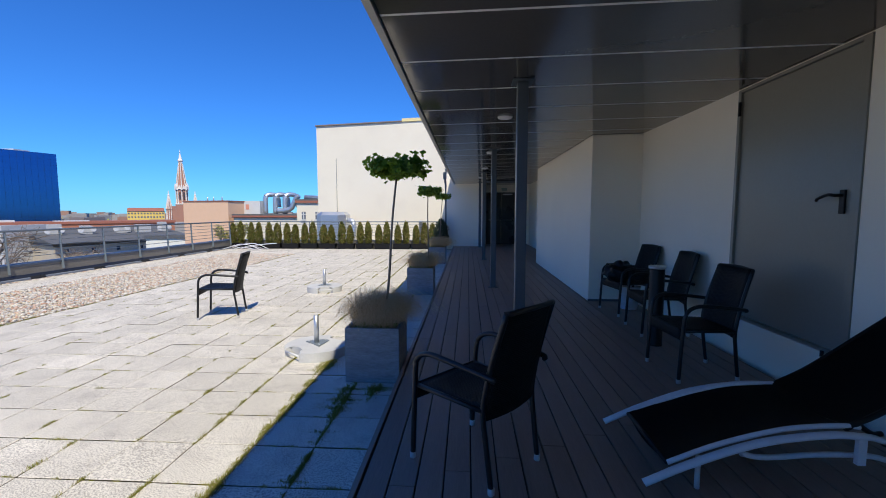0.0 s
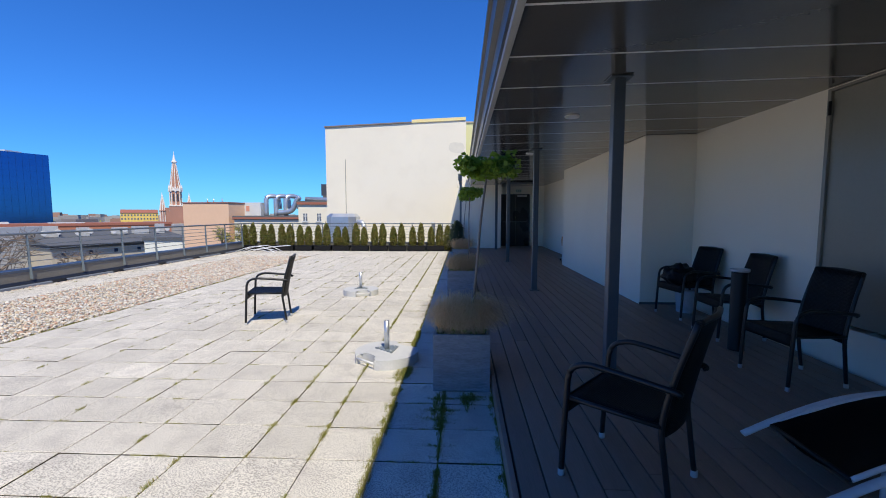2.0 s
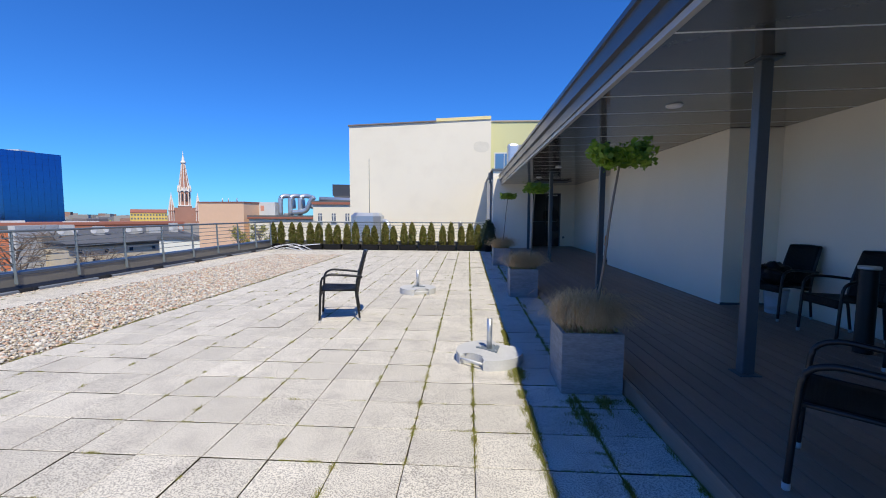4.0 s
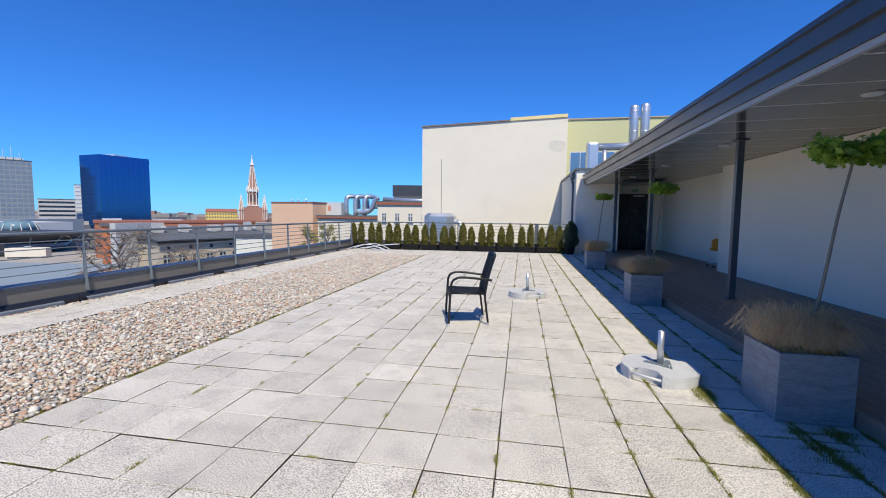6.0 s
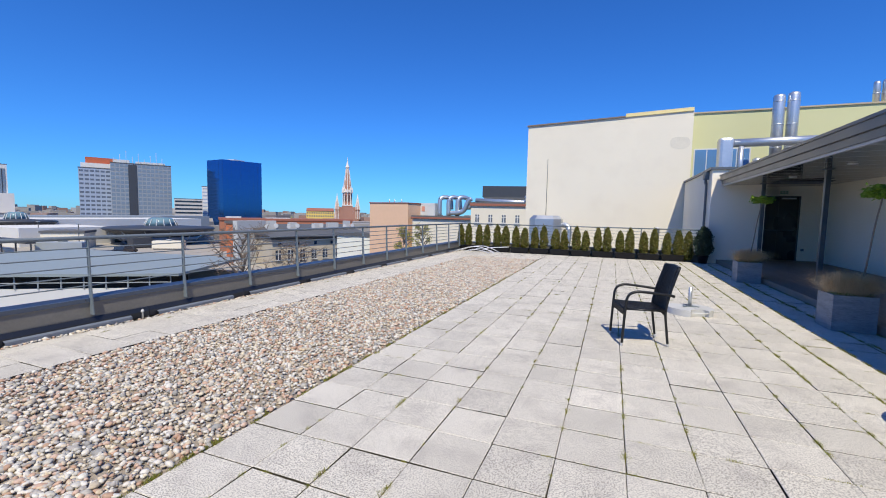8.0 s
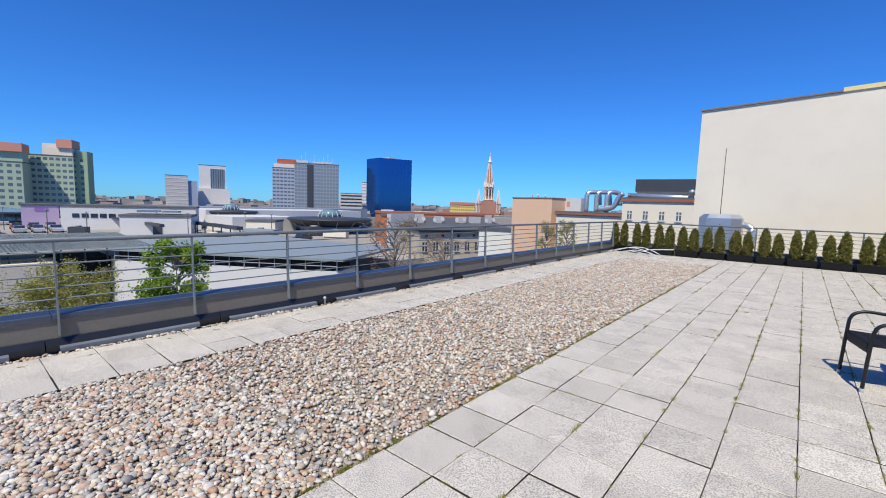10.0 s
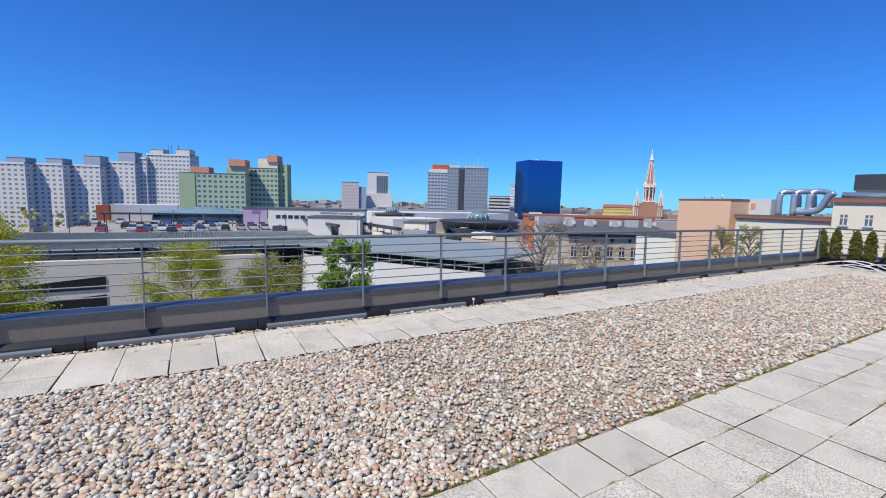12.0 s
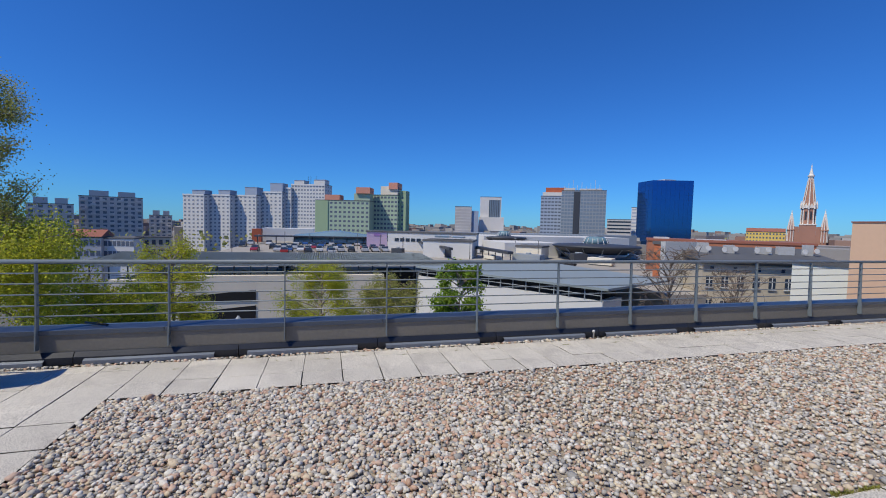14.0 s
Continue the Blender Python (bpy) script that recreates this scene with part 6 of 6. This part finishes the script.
for _ in range(1500):
    az, D = rng.uniform(-8, 125), 200 * (1 + 9 * rng.uniform() ** 1.5)
    if az > 84 and D < 400:      # the flats' courts are open
        D += 240
    x, y = town(az, D)
    w, d, hh = rng.uniform(8, 30), rng.uniform(8, 20), rng.uniform(6, 19) + (D > 900) * rng.uniform(0, 8)
    a = rng.uniform(0, 3.14)
    ca, sa = math.cos(a), math.sin(a)
    for z in (STREET, STREET + hh):
        for sx, sy in ((-1, -1), (1, -1), (1, 1), (-1, 1)):
            V.append((x + ca * sx * w / 2 - sa * sy * d / 2, y + sa * sx * w / 2 + ca * sy * d / 2, z))
    b = cnt * 8
    F += [(b + 4, b + 5, b + 6, b + 7), (b, b + 1, b + 5, b + 4), (b + 1, b + 2, b + 6, b + 5), (b + 2, b + 3, b + 7, b + 6), (b + 3, b, b + 4, b + 7)]
    cnt += 1
M_FAR = ramp_mat("far_roofs", [(0.30, 0.28, 0.25), (0.42, 0.38, 0.33), (0.20, 0.20, 0.21), (0.36, 0.20, 0.14), (0.50, 0.47, 0.43), (0.26, 0.24, 0.22)], 0.9, bump=0)
tagged(new("far_rooftops", raw_mesh("far", V, F, M_FAR)), "low pale rooftops of the distant town", "buildings", "", "stuff")
n = 16000
az, D = rng.uniform(-8, 125, n), 260 * (1 + 6 * rng.uniform(size=n) ** 1.3)
clump = np.round(az * 1.7) + np.round(D / 60)
keep = (np.sin(clump * 12.9898) * 43758.5453) % 1 > 0.55
az, D = az[keep], D[keep]
pts = np.column_stack([EYE.x - D * np.sin(np.radians(az)), EYE.y + D * np.cos(np.radians(az)), STREET + rng.uniform(2, 15, len(D))])
v, f = leaf_cloud(rng, pts, 3.2)
tagged(new("far_trees", raw_mesh("far_trees", v, f, M_OLIVE)), "hazy green trees between distant houses", "trees", "", "stuff")


# trees below the terrace
def tree(x, y, top, r, seed, mtl, lab, leaves=9000, leaf=0.16, z0=STREET, spread=1.0, bare=False, drop=0.0, crown=11.0):
    rg = np.random.default_rng(seed)
    t = thing("tree", pose(x, y, z0), lab, "tree", "trees below the terrace")
    H = top - z0
    bm = bmesh.new()
    tube(bm, bend([(0, 0, 0), (0.1, 0.1, H * 0.35), (-0.1, 0.05, H * 0.65), (0, 0, H * 0.93)], 5), [0.26 * (1 - 0.92 * i / 15) for i in range(16)], 8)
    ends = []
    for k in range(44 if not bare else 40):
        g = rg.uniform(0.0, 1.0)
        u = 1 - crown / H * (1 - 0.93 * g)
        a = rg.uniform(0, 6.28)
        prof = max(0.42, 1 - 1.5 * abs(g - 0.42) ** 2.2)
        ln = r * prof * rg.uniform(0.7, 1.1)
        z = H * u
        up = ln * rg.uniform(0.15, 0.7) * spread
        e = Vector((ln * math.cos(a), ln * math.sin(a), min(z + up, H)))
        mid = Vector((e.x * 0.5, e.y * 0.5, z + up * 0.35))
        tube(bm, bend([(0, 0, z - 0.4), mid, e], 4), [0.07, 0.06, 0.05, 0.045, 0.04, 0.03, 0.025, 0.02, 0.012], 5)
        ends.append((mid, e))
        for j in range(5 if not bare else 13):
            s = mid.lerp(e, rg.uniform(0.1, 1.0))
            d = Vector((rg.normal(), rg.normal(), rg.uniform(-0.3, 1.1))).normalized() * r * rg.uniform(0.15, 0.4)
            tube(bm, [s, s + d * 0.6 + Vector((0, 0, 0.05)), s + d], [0.024, 0.018, 0.011], 4, caps=False)
            ends.append((s, s + d))
    part("trunk", bm, M_TWIG if bare else M_BARK, t)
    if leaves:
        E0 = np.array([tuple(a) for a, b in ends]); E1 = np.array([tuple(b) for a, b in ends])
        i = rg.integers(0, len(ends), leaves)
        q = E0[i] + (E1[i] - E0[i]) * rg.uniform(0.1, 1.15, (leaves, 1)) + rg.normal(size=(leaves, 3)) * r * 0.085
        q[:, 2] -= drop * np.abs(rg.normal(size=leaves))
        v, f = leaf_cloud(rg, q, leaf)
        o = new("crown", raw_mesh("crown", v, f, mtl)); o.parent = t

tree(-27.5, -14.8, 7.6, 2.7, 1, M_OLIVE, "tall poplar with thin olive spring leaves", 34000, 0.085, spread=1.6, crown=10)
tree(-27.5, -12.4, 1.3, 4.1, 2, M_SPRING, "broad willow in bright yellow green leaf", 76000, 0.11, drop=0.5)
tree(-29.0, -9.6, -1.6, 2.8, 22, M_SPRING, "low willow in yellow green leaf", 52000, 0.11, drop=0.5, crown=9)
tree(-34.5, -8.7, 0.5, 2.4, 3, M_SPRING, "slender birch in thin spring leaf", 30000, 0.11, drop=0.5)
tree(-39.5, 0.2, -1.9, 2.9, 4, M_SPRING, "birch with drooping bright green twigs", 44000, 0.11, drop=0.6, crown=9)
tree(-39.3, 5.7, -2.3, 2.7, 5, M_OLIVE, "pale birch with drooping olive twigs", 36000, 0.11, drop=0.6, crown=9)
tree(-35.0, 10.3, -1.5, 2.0, 6, M_LEAF, "young maple in fresh green leaf", 9000, 0.20, crown=7)
tree(-37.2, 31.5, -0.4, 3.2, 7, M_TWIG, "bare leafless tree with many twigs", 0, spread=2.4, bare=True, crown=9)
tree(-36.4, 38.6, -2.6, 3.0, 8, M_TWIG, "smaller bare leafless tree", 0, spread=2.2, bare=True, crown=8)
tree(-24.6, 41.0, 0.2, 1.2, 9, M_OLIVE, "thin birch beside the cream house", 2500, 0.12, crown=6)
tree(-22.2, 40.6, 0.4, 1.2, 10, M_OLIVE, "thin birch near the cream annex", 2200, 0.12, crown=6)

# plant units and masts on the mall roof
rng = np.random.default_rng(33)
for k in range(26):
    x, y = town(rng.uniform(50, 83), rng.uniform(84, 150))
    w, dd, hh = rng.uniform(1.0, 3.2), rng.uniform(0.8, 2.0), rng.uniform(0.8, 2.2)
    u = thing("roof_unit", pose(x, y, ZP, 0, 0, rng.uniform(0, 90)), "boxy air handling unit on the mall roof", "ventilation", "roof plant units")
    bm = bmesh.new(); box(bm, -w, w, -dd, dd, 0.2, hh, 0.05); part("casing", bm, (M_MALLWHITE, M_MALLGREY, M_DARKSTEEL, M_CREAM2)[int(rng.integers(0, 4))], u)
    bm = bmesh.new(); box(bm, -w * 0.9, w * 0.9, -dd * 0.9, dd * 0.9, 0, 0.2); part("base_frame", bm, M_DARKSTEEL, u)
    bm = bmesh.new(); lathe(bm, [(dd * 0.5, hh + 0.001), (dd * 0.5, hh + 0.25), (dd * 0.4, hh + 0.3)], 12); part("fan_cowl", bm, M_MALLGREY, u)
for k in range(14):
    x, y = town(62 + 3.0 * k, 96 + 14 * (k % 3))
    u = thing("lamp_mast", pose(x, y, ZP), "thin lamp mast on the roof parking", "street lamp", "parking lamp masts")
    bm = bmesh.new(); tube(bm, [(0, 0, 0), (0, 0, 4.6)], 0.07, 6); part("mast", bm, M_DARKSTEEL, u)
    bm = bmesh.new(); box(bm, -0.5, 0.5, -0.12, 0.12, 4.601, 4.72); part("lamp_head", bm, M_MALLGREY, u)

# street lamps by the mall
for x, y, z in ((-54, -8.5, -9.3), (-52, 6.2, -8.2), (-50.5, 15.5, -9.2)):
    s = thing("street_lamp", pose(x, y, STREET), "slim street lamp with a conical shade", "street lamp", "street lamps")
    bm = bmesh.new(); tube(bm, [(0, 0, 0), (0, 0, z - STREET)], 0.07, 8); part("pole", bm, M_DARKSTEEL, s)
    bm = bmesh.new(); lathe(bm, [(0.42, z - STREET), (0.4, z - STREET + 0.06), (0.06, z - STREET + 0.55)], 14); part("shade", bm, M_MALLGREY, s)

# ---- pieces of floor, deck and gravel ----
random.seed(4)
def slab_mesh(w, d):
    bm = bmesh.new()
    c, h = 0.004, 0.04
    lo = [bm.verts.new((sx * w / 2, sy * d / 2, -h)) for sx, sy in ((-1, -1), (1, -1), (1, 1), (-1, 1))]
    mid = [bm.verts.new((sx * w / 2, sy * d / 2, -c)) for sx, sy in ((-1, -1), (1, -1), (1, 1), (-1, 1))]
    hi = [bm.verts.new((sx * (w / 2 - c), sy * (d / 2 - c), 0.0)) for sx, sy in ((-1, -1), (1, -1), (1, 1), (-1, 1))]
    bm.faces.new(hi)
    for a, b in ((lo, mid), (mid, hi)):
        for k in range(4):
            f = bm.faces.new((a[k], a[(k + 1) % 4], b[(k + 1) % 4], b[k]))
            f.material_index = 1 if a is lo else 0      # sides stained by the soil of the joint
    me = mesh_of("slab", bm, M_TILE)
    me.materials.append(M_BED)
    return me

SLABS = [slab_mesh(0.3935 - 0.0012 * k, 0.3915 - 0.0012 * ((k * 2) % 3)) for k in range(3)]
CUT = slab_mesh(0.195, 0.3955)
STRIP = slab_mesh(0.398, 0.3955)
rows_y = [-0.10 + 0.4 * k + 0.2 for k in range(-20, 43)]
near, rest = [], []
for i in range(14):
    for y in rows_y:
        q = (TX0 + TP * (i + 0.5), y)
        (near if 1.5 < y < 8.3 else rest).append(q)
for i in range(6):
    for y in rows_y:
        x = -8.79 + 0.2 + 0.407 * i
        if y < -1.28 or y > 15.05:
            rest.append((x, y))
for i in range(2):
    for y in rows_y:
        q = (-9.59 + 0.2 + 0.4 * i, y)
        (near if -1.0 < y < 3.6 else rest).append(q)
for y in rows_y:
    o = new("slab", CUT)
    o.parent, o.location = floor, (-9.69, y, random.uniform(-0.003, 0.002))
for x, y in near:
    o = new("slab", STRIP if x < -9 else SLABS[random.randrange(3)])
    o.parent = floor
    o.matrix_basis = pose(x + random.uniform(-0.002, 0.002), y + random.uniform(-0.002, 0.002), random.uniform(-0.003, 0.003), random.uniform(-0.35, 0.35), random.uniform(-0.35, 0.35), random.uniform(-0.4, 0.4) + 180 * random.randrange(2))
V, F = [], []
base = SLABS[0]
bv = np.array([tuple(v.co) for v in base.vertices])
bs = np.array([tuple(v.co) for v in STRIP.vertices])
bf = [tuple(p.vertices) for p in base.polygons]
for n, (x, y) in enumerate(rest):
    V.append((bs if x < -9 else bv) + np.array([x, y, random.uniform(-0.004, 0.003)]))
    F += [tuple(i + n * len(bv) for i in f) for f in bf]
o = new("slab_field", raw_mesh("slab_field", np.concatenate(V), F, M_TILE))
o.data.materials.append(M_BED)
o.data.polygons.foreach_set("material_index", [p.material_index for p in base.polygons] * len(rest))
o.parent = floor
tagged(o, "further paving slabs", "", "", "stuff")

# deck boards running along the building
BW = 0.1405
for i in range(22):
    x = -0.665 + BW * i
    if x > 2.36:
        break
    y = -8.3 + (i * 1.37) % 2.6 - 2.6
    while y < 18.55:
        y2 = min(y + 3.9, 18.6)
        a = max(y, -8.4)
        if y2 - a > 0.3:
            bm = bmesh.new()
            box(bm, x - BW / 2 + 0.004, x + BW / 2 - 0.004, a + 0.002, y2 - 0.002, DECK_Z - 0.022, DECK_Z, 0.003)
            part("deck_board", bm, M_DECK, deck_base)
        y = y2
bm = bmesh.new(); box(bm, -0.775, -0.745, -8.4, 17.3, -0.03, DECK_Z + 0.006, 0.003); part("edge_board", bm, M_DECK, deck_base)

# loose pebbles
def pebbles(name, rg, x0, x1, y0, y1, count, size, subdiv, label, zmax=0.013):
    bm = bmesh.new()
    bmesh.ops.create_icosphere(bm, subdivisions=subdiv, radius=1.0)
    bv = np.array([tuple(v.co) for v in bm.verts])
    bf = np.array([[v.index for v in f.verts] for f in bm.faces])
    bm.free()
    k = len(bv)
    c = np.column_stack([rg.uniform(x0, x1, count), rg.uniform(y0, y1, count), rg.uniform(-0.008, zmax, count)])
    s = size * rg.lognormal(0, 0.28, (count, 1)) * rg.uniform([0.75, 0.6, 0.42], [1.25, 1.0, 0.8], (count, 3))
    rot = rg.uniform(0, 2 * np.pi, count)
    tilt = rg.normal(0, 0.35, count)
    jit = 1 + 0.16 * rg.normal(size=(count, k, 1)).clip(-1.6, 1.6) * (0.7 if subdiv > 1 else 1)
    v = bv[None] * jit * s[:, None, :]
    ct, stt = np.cos(tilt)[:, None], np.sin(tilt)[:, None]
    yy, zz = v[..., 1] * ct - v[..., 2] * stt, v[..., 1] * stt + v[..., 2] * ct
    ca, sa = np.cos(rot)[:, None], np.sin(rot)[:, None]
    v = np.stack([v[..., 0] * ca - yy * sa, v[..., 0] * sa + yy * ca, zz], axis=-1) + c[:, None, :]
    f = bf[None] + (np.arange(count) * k)[:, None, None]
    return tagged(new(name, raw_mesh(name, v.reshape(-1, 3), f.reshape(-1, 3), M_PEBBLE, True)), label, "gravel", "", "stuff")

rg = np.random.default_rng(2)
pebbles("pebbles", rg, -8.78, -6.362, -1.28, 1.9, 16500, 0.0158, 2, "multicoloured rounded loose pebbles")
pebbles("pebbles", rg, -8.78, -6.362, 1.9, 15.03, 38000, 0.0174, 1, "further multicoloured loose pebbles")
pebbles("pebbles", rg, -9.86, -9.79, -5.0, 16.8, 2600, 0.016, 1, "small pebbles along the parapet foot", 0.004)

# grass and moss growing in the joints
rg = np.random.default_rng(8)
cent = []
for i in range(15):
    x = TX0 + TP * i
    dens = 12 + 120 * max(0, (i - 7) / 7) ** 1.4
    cnt = rg.poisson(dens * (3.6 if i else 0.6))
    for _ in range(int(cnt)):
        cent.append((x, rg.uniform(-1, 16.5), rg.uniform(0.02, 0.11), 0))
for y in rows_y:
    for i in range(14):
        for _ in range(rg.poisson(0.35 + 1.7 * max(0, (i - 3) / 10))):
            cent.append((TX0 + TP * i + rg.uniform(0.02, 0.38), y - 0.2, rg.uniform(0.02, 0.11), 1))
for _ in range(170):
    cent.append((TX0 + rg.normal(-0.01, 0.012), rg.uniform(-1, 15), rg.uniform(0.03, 0.12), 0))
for _ in range(65):
    cent.append((TX1 - TP + rg.normal(0, 0.02), rg.uniform(1.8, 13), rg.uniform(0.08, 0.2), int(rg.integers(0, 2))))
for _ in range(60):
    cent.append((-0.80 + rg.normal(0, 0.01), rg.uniform(1, 16), rg.uniform(0.04, 0.16), 0))
for _ in range(40):
    cent.append((-9.6 + rg.normal(0, 0.03), rg.uniform(-2, 15), rg.uniform(0.02, 0.08), 0))
for _ in range(170):
    cent.append((TX1 - 2 * TP + rg.normal(-0.006, 0.016), 1.0 + 4.6 * rg.uniform() ** 0.7, rg.uniform(0.05, 0.15), 0))
for tx, ty in ((-1.58, 4.12), (-1.56, 4.2), (-1.60, 4.02), (-1.18, 3.60), (-1.02, 3.58), (-0.92, 3.62), (-1.2, 3.4), (-1.19, 3.2)):
    for _ in range(5):
        cent.append((tx + rg.normal(0, 0.03), ty + rg.normal(0, 0.03), rg.uniform(0.12, 0.24), int(rg.integers(0, 2))))
R = []
for x, y, l, d in cent:
    k = int(30 + l * 1000)
    u = rg.normal(0, l * 0.32, k)
    w = rg.normal(0, 0.007 + 0.06 * l * rg.uniform(0, 1) ** 3, k)
    R.append(np.column_stack([x + (u if d else w), y + (w if d else u), np.full(k, -0.02), np.full(k, (0.004 + l * 0.07) if d else (0.007 + l * 0.13))]))
R = np.concatenate(R)
n = len(R)
a = rg.uniform(0, 6.28, n)
tip = np.column_stack([np.cos(a), np.sin(a), np.zeros(n)]) * (R[:, 3:4] * rg.uniform(0.2, 1.1, (n, 1)))
sd = np.column_stack([-np.sin(a), np.cos(a), np.zeros(n)]) * 0.0038
hh = 0.019 + R[:, 3] * rg.uniform(0.1, 0.95, n)
p = R[:, :3]
top = p + tip
top[:, 2] += hh
v = np.stack([p - sd, p + sd, top], axis=1).reshape(-1, 3)
tagged(new("joint_grass", raw_mesh("joint_grass", v, np.arange(3 * n).reshape(n, 3), M_GRASS)), "grass and moss growing in the slab joints", "grass", "", "stuff")
